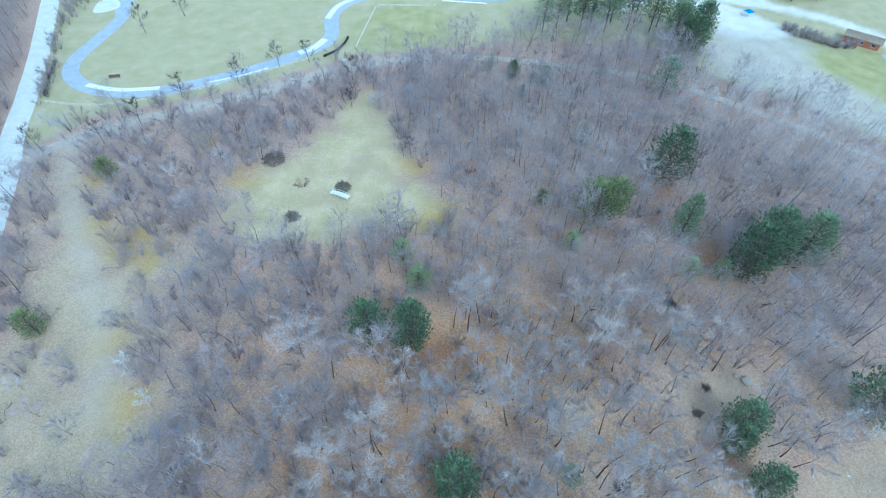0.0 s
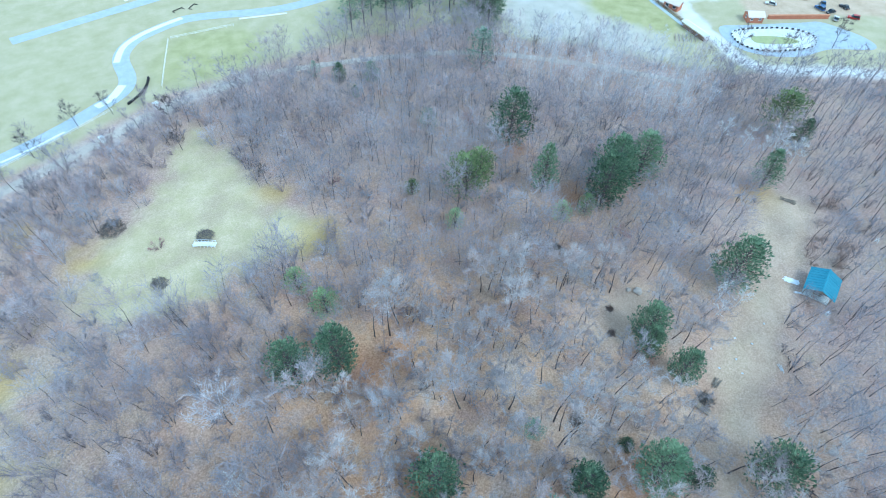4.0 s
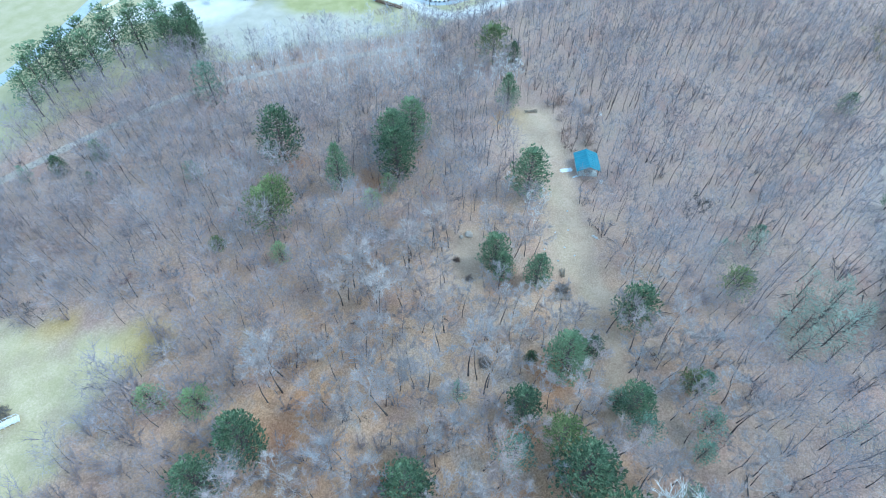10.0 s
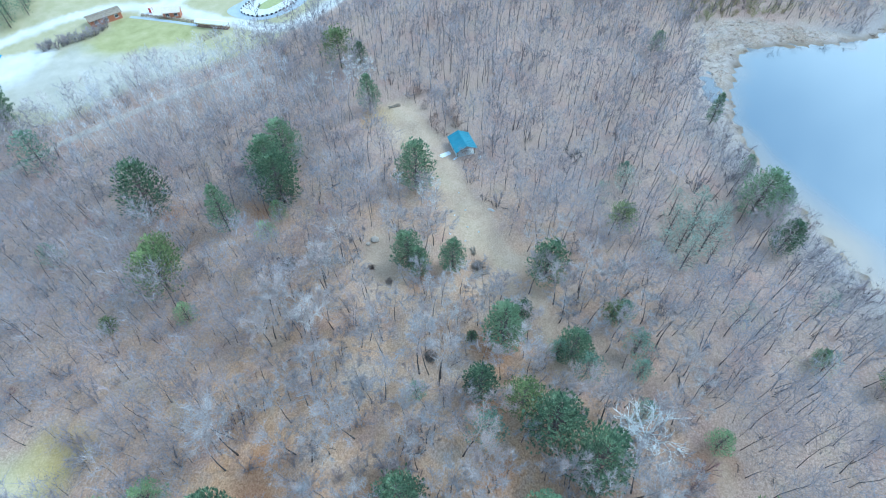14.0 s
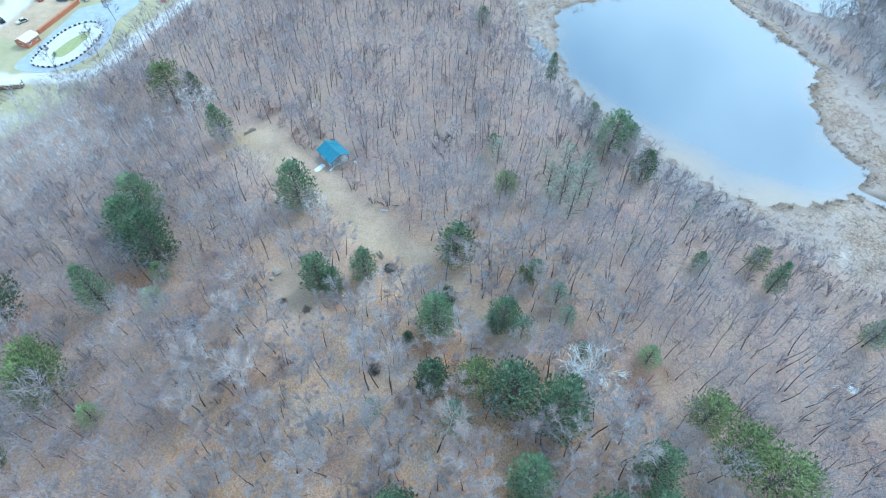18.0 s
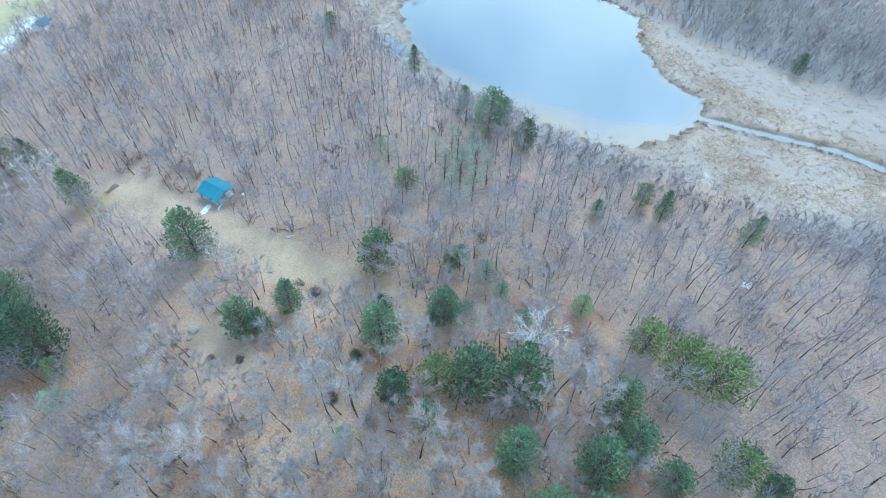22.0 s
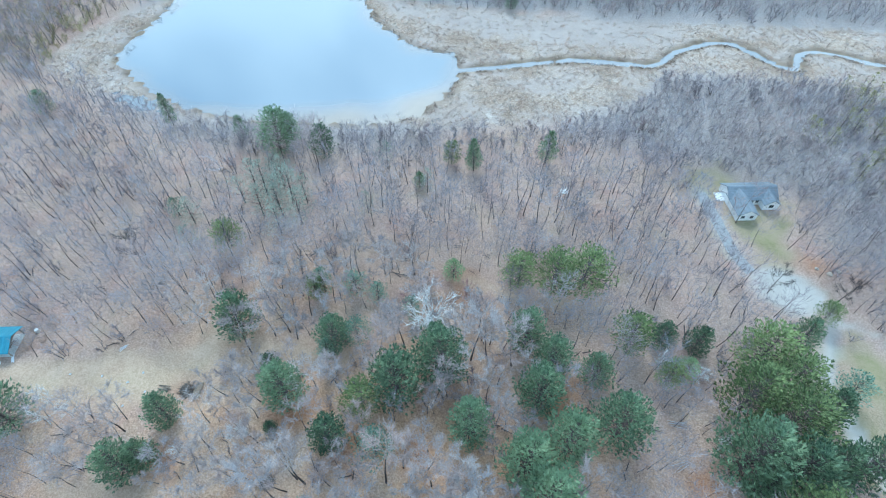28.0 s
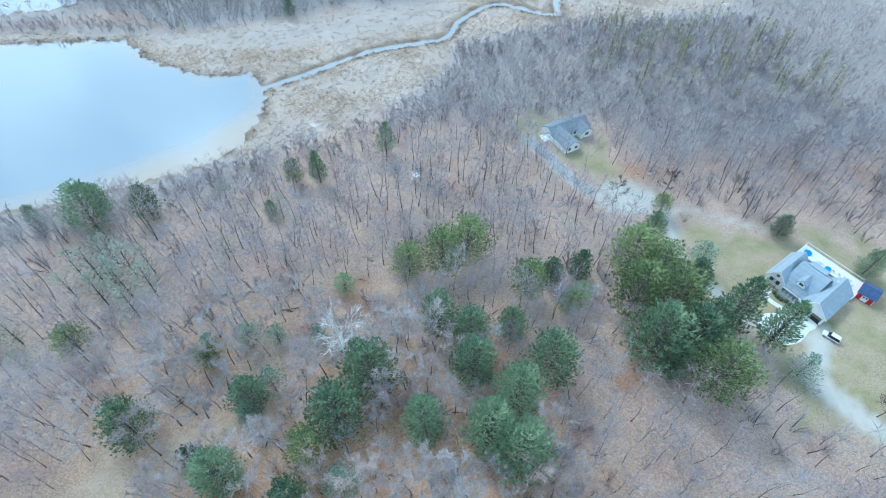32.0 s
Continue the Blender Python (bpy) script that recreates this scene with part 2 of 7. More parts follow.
def noise_node(nt, scale, detail=6, rough=0.6, coords=None):
    n = nt.nodes.new("ShaderNodeTexNoise")
    n.inputs["Scale"].default_value, n.inputs["Detail"].default_value, n.inputs["Roughness"].default_value = scale, detail, rough
    if coords:
        nt.links.new(coords, n.inputs["Vector"])
    return n.outputs["Fac"]


def ramp(nt, fac, stops):
    r = nt.nodes.new("ShaderNodeValToRGB")
    while len(r.color_ramp.elements) < len(stops):
        r.color_ramp.elements.new(0.5)
    for e, (at, c) in zip(r.color_ramp.elements, stops):
        e.position, e.color = at, (*c, 1)
    nt.links.new(fac, r.inputs[0])
    return r.outputs[0]


def mix(nt, fac, a, b, kind="MIX"):
    m = nt.nodes.new("ShaderNodeMixRGB")
    m.blend_type = kind
    for k, v in enumerate((fac, a, b)):
        if hasattr(v, "is_linked") or hasattr(v, "links"):
            nt.links.new(v, m.inputs[k])
        elif isinstance(v, (int, float)):
            m.inputs[k].default_value = v
        else:
            m.inputs[k].default_value = (*v, 1)
    return m.outputs[0]


def relief(nt, b, height, strength=0.4, distance=0.05):
    n = nt.nodes.new("ShaderNodeBump")
    n.inputs["Strength"].default_value, n.inputs["Distance"].default_value = strength, distance
    nt.links.new(height, n.inputs["Height"])
    nt.links.new(n.outputs[0], b.inputs["Normal"])


def world_coords(nt):
    return nt.nodes.new("ShaderNodeNewGeometry").outputs["Position"]


def plain(name, low, high, scale=3.0, rough=0.75, metal=0.0, bump=0.2, vary=0.0):
    """A surface that wanders between two colours at two scales."""
    m, nt, b = material(name, rough, metal)
    at = nt.nodes.new("ShaderNodeTexCoord").outputs["Object"]
    fine, broad = noise_node(nt, scale * 6, 5, 0.65, at), noise_node(nt, scale, 4, 0.6, at)
    c = ramp(nt, mix(nt, 0.5, fine, broad), [(0.32, low), (0.68, high)])
    if vary:
        h = nt.nodes.new("ShaderNodeHueSaturation")
        rnd = nt.nodes.new("ShaderNodeObjectInfo").outputs["Random"]
        mr = nt.nodes.new("ShaderNodeMapRange")
        mr.inputs["To Min"].default_value, mr.inputs["To Max"].default_value = 1 - vary, 1 + vary
        nt.links.new(rnd, mr.inputs["Value"])
        nt.links.new(mr.outputs[0], h.inputs["Value"])
        nt.links.new(c, h.inputs["Color"])
        c = h.outputs[0]
    nt.links.new(c, b.inputs["Base Color"])
    if bump:
        relief(nt, b, fine, bump, 0.03)
    return m


def ground_material():
    m, nt, b = material("forest_floor", 0.95)
    at = world_coords(nt)
    grain = noise_node(nt, 2.6, 8, 0.75, at)
    patch = noise_node(nt, 0.16, 5, 0.6, at)
    broad = noise_node(nt, 0.035, 4, 0.5, at)
    fleck = noise_node(nt, 6.5, 4, 0.7, at)

    def share(name):
        a = nt.nodes.new("ShaderNodeAttribute")
        a.attribute_name = name
        return a.outputs["Fac"]

    leaf = nt.nodes.new("ShaderNodeTexVoronoi")
    leaf.inputs["Scale"].default_value = 4.6
    nt.links.new(at, leaf.inputs["Vector"])
    leaf_tone = nt.nodes.new("ShaderNodeSeparateColor")
    nt.links.new(leaf.outputs["Color"], leaf_tone.inputs[0])
    grain = mix(nt, 0.3, grain, ramp(nt, leaf_tone.outputs[0], [(0.0, (0.22, 0.22, 0.22)), (0.5, (0.5, 0.5, 0.5)), (1.0, (0.82, 0.82, 0.82))]))
    litter = ramp(nt, grain, [(0.28, (0.13, 0.095, 0.078)), (0.5, (0.44, 0.32, 0.265)), (0.74, (0.73, 0.575, 0.49))])
    rust = ramp(nt, grain, [(0.28, (0.19, 0.095, 0.045)), (0.5, (0.55, 0.315, 0.165)), (0.74, (0.8, 0.53, 0.32))])
    warm = ramp(nt, patch, [(0.34, (0.2, 0.2, 0.2)), (0.5, (1, 1, 1))])
    c = mix(nt, mix(nt, 1.0, warm, share("warm"), "MULTIPLY"), litter, rust)
    c = mix(nt, ramp(nt, broad, [(0.35, (0, 0, 0)), (0.7, (0.35, 0.35, 0.35))]), c, (0.43, 0.335, 0.295))
    blush = noise_node(nt, 0.085, 5, 0.65, at)
    c = mix(nt, ramp(nt, blush, [(0.5, (0, 0, 0)), (0.68, (0.75, 0.75, 0.75))]), c, ramp(nt, grain, [(0.28, (0.16, 0.09, 0.075)), (0.74, (0.66, 0.44, 0.37))]))
    c = mix(nt, ramp(nt, blush, [(0.3, (0.7, 0.7, 0.7)), (0.44, (0, 0, 0))]), c, ramp(nt, grain, [(0.28, (0.16, 0.125, 0.09)), (0.74, (0.64, 0.51, 0.38))]))
    c = mix(nt, mix(nt, 1.0, share("pale"), ramp(nt, blush, [(0.35, (1, 1, 1)), (0.6, (0.25, 0.25, 0.25))]), "MULTIPLY"), c, ramp(nt, grain, [(0.28, (0.26, 0.195, 0.15)), (0.5, (0.55, 0.44, 0.36)), (0.74, (0.8, 0.68, 0.58))]))
    c = mix(nt, share("damp"), c, ramp(nt, grain, [(0.3, (0.19, 0.178, 0.175)), (0.7, (0.47, 0.44, 0.43))]))
    needles = ramp(nt, grain, [(0.3, (0.24, 0.1, 0.045)), (0.7, (0.56, 0.28, 0.14))])
    c = mix(nt, share("needles"), c, needles)
    dry = ramp(nt, mix(nt, 0.35, patch, grain), [(0.3, (0.42, 0.36, 0.2)), (0.48, (0.55, 0.46, 0.285)), (0.66, (0.7, 0.58, 0.41))])
    dry = mix(nt, ramp(nt, grain, [(0.35, (0.45, 0.45, 0.45)), (0.7, (0, 0, 0))]), dry, (0.36, 0.32, 0.16))
    dry = mix(nt, ramp(nt, blush, [(0.46, (0, 0, 0)), (0.62, (0.8, 0.8, 0.8))]), dry, ramp(nt, grain, [(0.3, (0.33, 0.26, 0.16)), (0.7, (0.56, 0.45, 0.32))]))
    c = mix(nt, share("meadow"), c, dry)
    moss = ramp(nt, grain, [(0.3, (0.36, 0.24, 0.06)), (0.7, (0.56, 0.4, 0.13))])
    c = mix(nt, share("moss"), c, moss)
    mown = ramp(nt, patch, [(0.3, (0.42, 0.375, 0.22)), (0.5, (0.48, 0.425, 0.27)), (0.7, (0.55, 0.48, 0.33))])
    mown = mix(nt, ramp(nt, fleck, [(0.4, (0.35, 0.35, 0.35)), (0.65, (0, 0, 0))]), mown, (0.3, 0.3, 0.16))
    c = mix(nt, share("lawn"), c, mown)
    turf = ramp(nt, mix(nt, 0.4, patch, grain), [(0.3, (0.25, 0.26, 0.1)), (0.5, (0.39, 0.37, 0.17)), (0.7, (0.5, 0.45, 0.26))])
    c = mix(nt, share("green"), c, turf)
    lawn2 = ramp(nt, mix(nt, 0.3, patch, grain), [(0.32, (0.17, 0.175, 0.075)), (0.48, (0.29, 0.26, 0.14)), (0.66, (0.4, 0.32, 0.22))])
    c = mix(nt, share("garden"), c, lawn2)
    reed = ramp(nt, mix(nt, 0.3, noise_node(nt, 1.5, 5, 0.75, at), broad), [(0.37, (0.18, 0.13, 0.098)), (0.49, (0.38, 0.295, 0.23)), (0.62, (0.62, 0.525, 0.44))])
    reed = mix(nt, ramp(nt, noise_node(nt, 0.07, 5, 0.65, at), [(0.42, (0, 0, 0)), (0.58, (0.75, 0.75, 0.75))]), reed, ramp(nt, grain, [(0.3, (0.3, 0.25, 0.225)), (0.7, (0.5, 0.43, 0.395))]))
    reed = mix(nt, ramp(nt, noise_node(nt, 0.11, 6, 0.75, at), [(0.58, (0, 0, 0)), (0.68, (0.6, 0.6, 0.6))]), reed, ramp(nt, grain, [(0.3, (0.55, 0.5, 0.45)), (0.7, (0.82, 0.77, 0.7))]))
    reed = mix(nt, share("fen"), reed, ramp(nt, mix(nt, 0.5, grain, patch), [(0.3, (0.29, 0.245, 0.225)), (0.7, (0.47, 0.405, 0.37))]))
    c = mix(nt, share("marsh"), c, reed)
    sand = ramp(nt, mix(nt, 0.4, grain, patch), [(0.34, (0.36, 0.245, 0.165)), (0.5, (0.53, 0.385, 0.275)), (0.66, (0.67, 0.51, 0.385))])
    c = mix(nt, share("sand"), c, sand)
    gravel = ramp(nt, mix(nt, 0.5, fleck, patch), [(0.3, (0.56, 0.54, 0.52)), (0.7, (0.82, 0.8, 0.77))])
    c = mix(nt, share("gravel"), c, gravel)
    drive = ramp(nt, mix(nt, 0.5, fleck, patch), [(0.32, (0.4, 0.37, 0.335)), (0.68, (0.6, 0.57, 0.53))])
    c = mix(nt, share("drive"), c, drive)
    mud = ramp(nt, patch, [(0.3, (0.13, 0.1, 0.075)), (0.7, (0.3, 0.235, 0.17))])
    c = mix(nt, share("mud"), c, mud)
    nt.links.new(c, b.inputs["Base Color"])
    relief(nt, b, mix(nt, 0.5, grain, fleck), 0.45, 0.09)
    return m


def water_material():
    m, nt, b = material("still_water", 0.08)
    at = world_coords(nt)
    b.inputs["IOR"].default_value = 1.33
    depth = nt.nodes.new("ShaderNodeAttribute")
    depth.attribute_name = "shallow"
    nt.links.new(mix(nt, depth.outputs["Fac"], (0.235, 0.285, 0.338), (0.42, 0.365, 0.315)), b.inputs["Base Color"])
    nt.links.new(mix(nt, depth.outputs["Fac"], (0.9, 0.9, 0.9), (0.05, 0.05, 0.05)), b.inputs["Metallic"])
    relief(nt, b, noise_node(nt, 0.7, 4, 0.6, at), 0.035, 0.05)
    return m


def bark_material(name, low, high, tint=0.25):
    m, nt, b = material(name, 0.9)
    at = world_coords(nt)
    fine = noise_node(nt, 3.0, 4, 0.7, at)
    c = ramp(nt, fine, [(0.3, low), (0.7, high)])
    a = nt.nodes.new("ShaderNodeAttribute")
    a.attribute_name = "tint"
    rnd = nt.nodes.new("ShaderNodeObjectInfo").outputs["Random"]
    add = nt.nodes.new("ShaderNodeMath")
    nt.links.new(a.outputs["Fac"], add.inputs[0])
    nt.links.new(rnd, add.inputs[1])
    frac = nt.nodes.new("ShaderNodeMath")
    frac.operation = "FRACT"
    nt.links.new(add.outputs[0], frac.inputs[0])
    tone = ramp(nt, frac.outputs[0], [(0.0, (0.6, 0.56, 0.59)), (0.28, (0.95, 0.93, 0.96)), (0.52, (1.0, 0.88, 0.86)),
                                      (0.72, (0.8, 0.84, 0.92)), (1.0, (1.22, 1.21, 1.22))])
    c = mix(nt, 1.0, c, tone, "MULTIPLY")
    nt.links.new(c, b.inputs["Base Color"])
    return m


def needle_material(name, low, high):
    m, nt, b = material(name, 0.7)
    at = world_coords(nt)
    rnd = nt.nodes.new("ShaderNodeObjectInfo").outputs["Random"]
    isl = nt.nodes.new("ShaderNodeNewGeometry").outputs["Random Per Island"]
    fac = mix(nt, 0.2, mix(nt, 0.22, noise_node(nt, 1.3, 3, 0.65, at), rnd), isl)
    nt.links.new(ramp(nt, fac, [(0.32, low), (0.62, high)]), b.inputs["Base Color"])
    b.inputs["Subsurface Weight"].default_value = 0.0
    return m


M_GROUND = ground_material()
M_WATER = water_material()
M_TRUNK = bark_material("tree_bark", (0.06, 0.053, 0.05), (0.18, 0.16, 0.152))
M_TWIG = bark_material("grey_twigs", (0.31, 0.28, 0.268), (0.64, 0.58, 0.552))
# the same twigs cooled to lilac-grey: distance haze put into the colour
M_HAZE = bark_material("haze_tinted_twigs", (0.24, 0.222, 0.23), (0.51, 0.472, 0.482))
M_PUFF = bark_material("pale_lilac_twigs", (0.4, 0.37, 0.375), (0.68, 0.635, 0.635))
M_PALE = bark_material("pale_bark", (0.42, 0.405, 0.4), (0.74, 0.72, 0.71))
M_BUSH = bark_material("mauve_twigs", (0.28, 0.25, 0.26), (0.5, 0.455, 0.465))
M_NEEDLE = {
    "dark": needle_material("dark_needles", (0.04, 0.076, 0.046), (0.245, 0.335, 0.195)),
    "olive": needle_material("olive_needles", (0.058, 0.088, 0.036), (0.28, 0.345, 0.145)),
    "light": needle_material("light_needles", (0.16, 0.24, 0.11), (0.4, 0.5, 0.26)),
    "blue": needle_material("bluish_needles", (0.1, 0.17, 0.12), (0.3, 0.42, 0.31)),
}
M_NEEDLE["sparse"] = needle_material("grey_green_needles", (0.2, 0.24, 0.19), (0.42, 0.46, 0.38))
M_NEEDLE["bog"] = needle_material("yellow_olive_needles", (0.2, 0.2, 0.09), (0.45, 0.43, 0.22))
M_SEDGE = bark_material("dead_sedge", (0.16, 0.115, 0.085), (0.34, 0.26, 0.2))
M_REED = bark_material("dry_reeds", (0.46, 0.375, 0.3), (0.76, 0.655, 0.55))


# ---- mesh helpers ----
def mesh_from(name, v, f, mats, index=None, attrs=None):
    """One mesh from arrays of corners and triangles."""
    me = bpy.data.meshes.new(name)
    v, f = np.asarray(v, np.float32), np.asarray(f, np.int32)
    me.vertices.add(len(v))
    me.vertices.foreach_set("co", v.ravel())
    me.loops.add(f.size)
    me.loops.foreach_set("vertex_index", f.ravel())
    me.polygons.add(len(f))
    me.polygons.foreach_set("loop_start", np.arange(0, f.size, f.shape[1], dtype=np.int32))
    for m in mats:
        me.materials.append(m)
    if index is not None:
        me.polygons.foreach_set("material_index", np.asarray(index, np.int32))
    for key, values in (attrs or {}).items():
        me.attributes.new(key, "FLOAT", "POINT").data.foreach_set("value", np.asarray(values, np.float32))
    me.update(calc_edges=True)
    return me


def part(name, bm, mat, parent=None, label=""):
    """Links a bmesh as one mesh object under a thing or a part."""
    me = bpy.data.meshes.new(name)
    bm.to_mesh(me)
    bm.free()
    for m in mat if isinstance(mat, (list, tuple)) else [mat]:
        me.materials.append(m)
    ob = new(name, me)
    ob.parent = parent
    if label:
        ob["label"] = label
    return ob


def thing(name, x, y, z=None, turn=0.0, label="", category="", group="", kind=""):
    ob = new(name)
    ob.empty_display_size = 0.5
    ob.matrix_basis = pose(x, y, height_at(x, y) if z is None else z, 0, 0, turn)
    return tagged(ob, label, category, group, kind)


def add_box(bm, x0, x1, y0, y1, z0, z1, bevel=0.0):
    r = bmesh.ops.create_cube(bm, size=1)
    for v in r["verts"]:
        v.co = Vector((x0 + (v.co.x + 0.5) * (x1 - x0), y0 + (v.co.y + 0.5) * (y1 - y0), z0 + (v.co.z + 0.5) * (z1 - z0)))
    if bevel:
        bmesh.ops.bevel(bm, geom=list({e for v in r["verts"] for e in v.link_edges}), offset=bevel, segments=2, affect="EDGES")


def box(x0, x1, y0, y1, z0, z1, bevel=0.0):
    bm = bmesh.new()
    add_box(bm, x0, x1, y0, y1, z0, z1, bevel)
    return bm


def add_rod(bm, a, b, r0, r1=None, sides=8):
    a, b = Vector(a), Vector(b)
    r1 = r0 if r1 is None else r1
    g = bmesh.ops.create_cone(bm, cap_ends=True, segments=sides, radius1=r0, radius2=r1, depth=(b - a).length)
    m = Matrix.Translation((a + b) / 2) @ (b - a).to_track_quat("Z", "Y").to_matrix().to_4x4()
    bmesh.ops.transform(bm, matrix=m, verts=g["verts"])


def rod(a, b, r0, r1=None, sides=8):
    bm = bmesh.new()
    add_rod(bm, a, b, r0, r1, sides)
    return bm


def slab_from(points, thick):
    """A solid plate from the corners of its upper face (in order), thick metres deep along its normal."""
    bm = bmesh.new()
    pts = [Vector(p) for p in points]
    n = (pts[1] - pts[0]).cross(pts[2] - pts[0]).normalized()
    if n.z < 0:
        n = -n
    top = [bm.verts.new(p) for p in pts]
    low = [bm.verts.new(p - n * thick) for p in pts]
    bm.faces.new(top)
    bm.faces.new(low[::-1])
    k = len(pts)
    for i in range(k):
        bm.faces.new((top[i], low[i], low[(i + 1) % k], top[(i + 1) % k]))
    bmesh.ops.recalc_face_normals(bm, faces=bm.faces)
    return bm


# ---- ground and water ----
def build_ground():
    inner_x, inner_y = np.arange(-190, 262, 1.9), np.arange(-235, 275, 1.9)
    far = np.array([20, 60, 140, 300, 700, 1600, 3200.0])
    xs = np.concatenate([inner_x[0] - far[::-1], inner_x, inner_x[-1] + far])
    ys = np.concatenate([inner_y[0] - far[::-1], inner_y, inner_y[-1] + far])
    gx, gy = np.meshgrid(xs, ys)
    q = np.stack([gx.ravel(), gy.ravel()], 1)
    z = ground_height(q)
    wob, fine = lumps(q, 11, 11), lumps(q, 4.5, 12)
    edge = 1.6 * wob + 0.8 * fine
    north = area_depth(q, NORTH)
    yard = np.maximum(area_depth(q, SANDLOT), np.maximum(lane_depth(q, YARD_ROAD, 6.5), np.maximum(lane_depth(q, SAND_TRACK, 5), lane_depth(q, YARD_ROAD_EAST, 10))))
    meadow = np.maximum(soft(area_depth(q, MEADOW) + edge, 2.4), soft(area_depth(q, CLEARING) - 1.5 + edge * 0.8, 3.0) * 0.5)
    meadow = np.maximum(meadow, np.maximum(soft(area_depth(q, WEST_MEADOW) + edge * 1.8, 3.5) * 0.5, soft(area_depth(q, WEST_MEADOW) + edge * 2 + 8, 8.0) * 0.22))
    sand = np.maximum(lane_depth(q, SANDY_EDGE, 4.0), lane_depth(q, WOOD_TRACK, 2))
    bare = area_depth(q, GLADE) - 0.3
    worn = np.maximum(area_depth(q, GLADE) + 1, np.maximum(8 - np.hypot(q[:, 0] - 121, q[:, 1] - 49), 9 - np.hypot(q[:, 0] - 63, q[:, 1] - 13)))
    marsh = np.maximum(area_depth(q, MARSH), area_depth(q, REED_SHORE))
    drive = np.maximum(np.maximum(lane_depth(q, DRIVE, 3.0), lane_depth(q, DRIVE_SOUTH, 5.0)),
                       np.maximum(area_depth(q, TURNAROUND), lane_depth(q, LOOP_PATH, 0.9)))
    lake = np.maximum(area_depth(q, LAKE) - 0.4, lane_depth(q, CREEK, 3.6))
    garden = np.maximum(area_depth(q, HOME_LAWN), area_depth(q, HOUSE_LAWN))
    moss = np.full(len(q), -9.0)
    for x, y, r in ((3, 95, 5.5), (-76, 90, 6), (-62, 46, 4.5), (-68, 84, 4), (-4, 116, 3.5), (118, 57, 4), (-70, 60, 4), (-52, 112, 4), (-66, 128, 3), (-94, 112, 3), (-86, 95, 4)):
        moss = np.maximum(moss, r - np.hypot(q[:, 0] - x, q[:, 1] - y))
    needles = np.full(len(q), -9.0)
    for x, y, r in ((38.5, 12, 5), (26, 14, 3.5), (4, 30, 4), (0.5, 54.5, 4.5), (9, 55, 3.5), (61, 5, 3), (72, 80, 4), (66, 105, 5), (20, -30, 4), (118, 61, 3),
                    (-56.5, -73.8, 2.6), (62, 18, 3), (-40, -8, 3), (-10, -12, 4), (56, 33, 3), (12, 10, 3)):
        needles = np.maximum(needles, r - np.hypot(q[:, 0] - x, q[:, 1] - y))
    warm = np.clip(1.3 - np.hypot(q[:, 0] - 20, q[:, 1] - 36) / 72, 0.12, 1)
    damp = np.maximum(np.maximum(soft(-100 - q[:, 1], 8) * soft(40 - q[:, 0], 10), soft(area_depth(q, BOG) + 12, 8)), soft(-84 - q[:, 1], 8) * soft(-60 - q[:, 0], 8))
    damp = np.maximum(np.maximum(damp, soft(area_depth(q, LAKE) + 12, 6)) * 0.8, soft(area_depth(q, FAR_WOOD) + edge, 4) * 0.95)
    shares = {
        "pale": soft(30 - np.hypot(q[:, 0] - 38, q[:, 1] - 34) + 8 * wob, 14) * 0.6, "damp": damp, "warm": warm, "needles": soft(needles + edge * 0.9, 2.4) * 0.68, "meadow": meadow,
        "moss": soft(moss + edge, 3.0) * 0.62, "lawn": soft(north + edge * 0.5, 2.0), "garden": soft(garden + edge * 1.8, 3.5) * (0.74 + 0.24 * np.clip(wob, -1, 1)),
        "marsh": soft(marsh + edge, 3.0), "sand": np.maximum(soft(sand + edge * 0.5, 1.5) * 0.95, np.maximum(soft(worn + edge * 1.2, 3.0) * 0.5, np.maximum(np.maximum(soft(area_depth(q, YARD) + edge * 0.5, 2.0) * 0.8, soft(area_depth(q, CLEARING) + edge, 2.0) * 0.5), soft(bare + edge * 0.8, 2.0) * 0.85))),
        "gravel": soft(yard + edge * 0.4, 1.4), "drive": np.maximum(soft(drive + edge * 0.25, 0.9) * 0.92, np.maximum(np.maximum(soft(lane_depth(q, WEST_TRACK, 5.5) + edge, 2.5) * 0.32, soft(lane_depth(q, RAIL_TRAIL[:8], 6) + edge, 2.0) * 0.6), soft(area_depth(q, DUSTY) + edge, 4.0) * 0.75)),
        "fen": soft(area_depth(q, FEN) + edge * 1.5, 5.0) * 0.8,
        "green": np.maximum(soft(area_depth(q, FIELD) + edge * 0.7, 2.0) * 0.9, soft(area_depth(q, GREEN_CORNER) + edge, 5.0) * 0.8),
        "mud": soft(lake + 1.2 + 0.5 * edge, 1.5),
    }
    nx, ny = len(xs), len(ys)
    i = (np.arange(ny - 1)[:, None] * nx + np.arange(nx - 1)[None]).ravel()
    me = mesh_from("ground", np.c_[q, z], np.stack([i, i + 1, i + 1 + nx, i + nx], 1), [M_GROUND], None, shares)
    me.polygons.foreach_set("use_smooth", np.ones(len(me.polygons), bool))
    tagged(new("ground", me), "leaf-covered woodland floor with meadows and sandy tracks", "ground", kind="structure")
    wx, wy = np.arange(-140, 230, 3.0), np.arange(-225, -45, 3.0)
    gx, gy = np.meshgrid(wx, wy)
    q = np.stack([gx.ravel(), gy.ravel()], 1)
    depth = area_depth(q, LAKE) + 2.2 * lumps(q, 30, 8)
    south_west = np.clip((140 - q[:, 0]) / 55, 0, 1) * np.clip((q[:, 1] + 116) / 25, 0, 1)
    shallow = np.clip(1.2 - depth / (4 + 8 * south_west), 0, 1) * (0.3 + 0.65 * south_west)
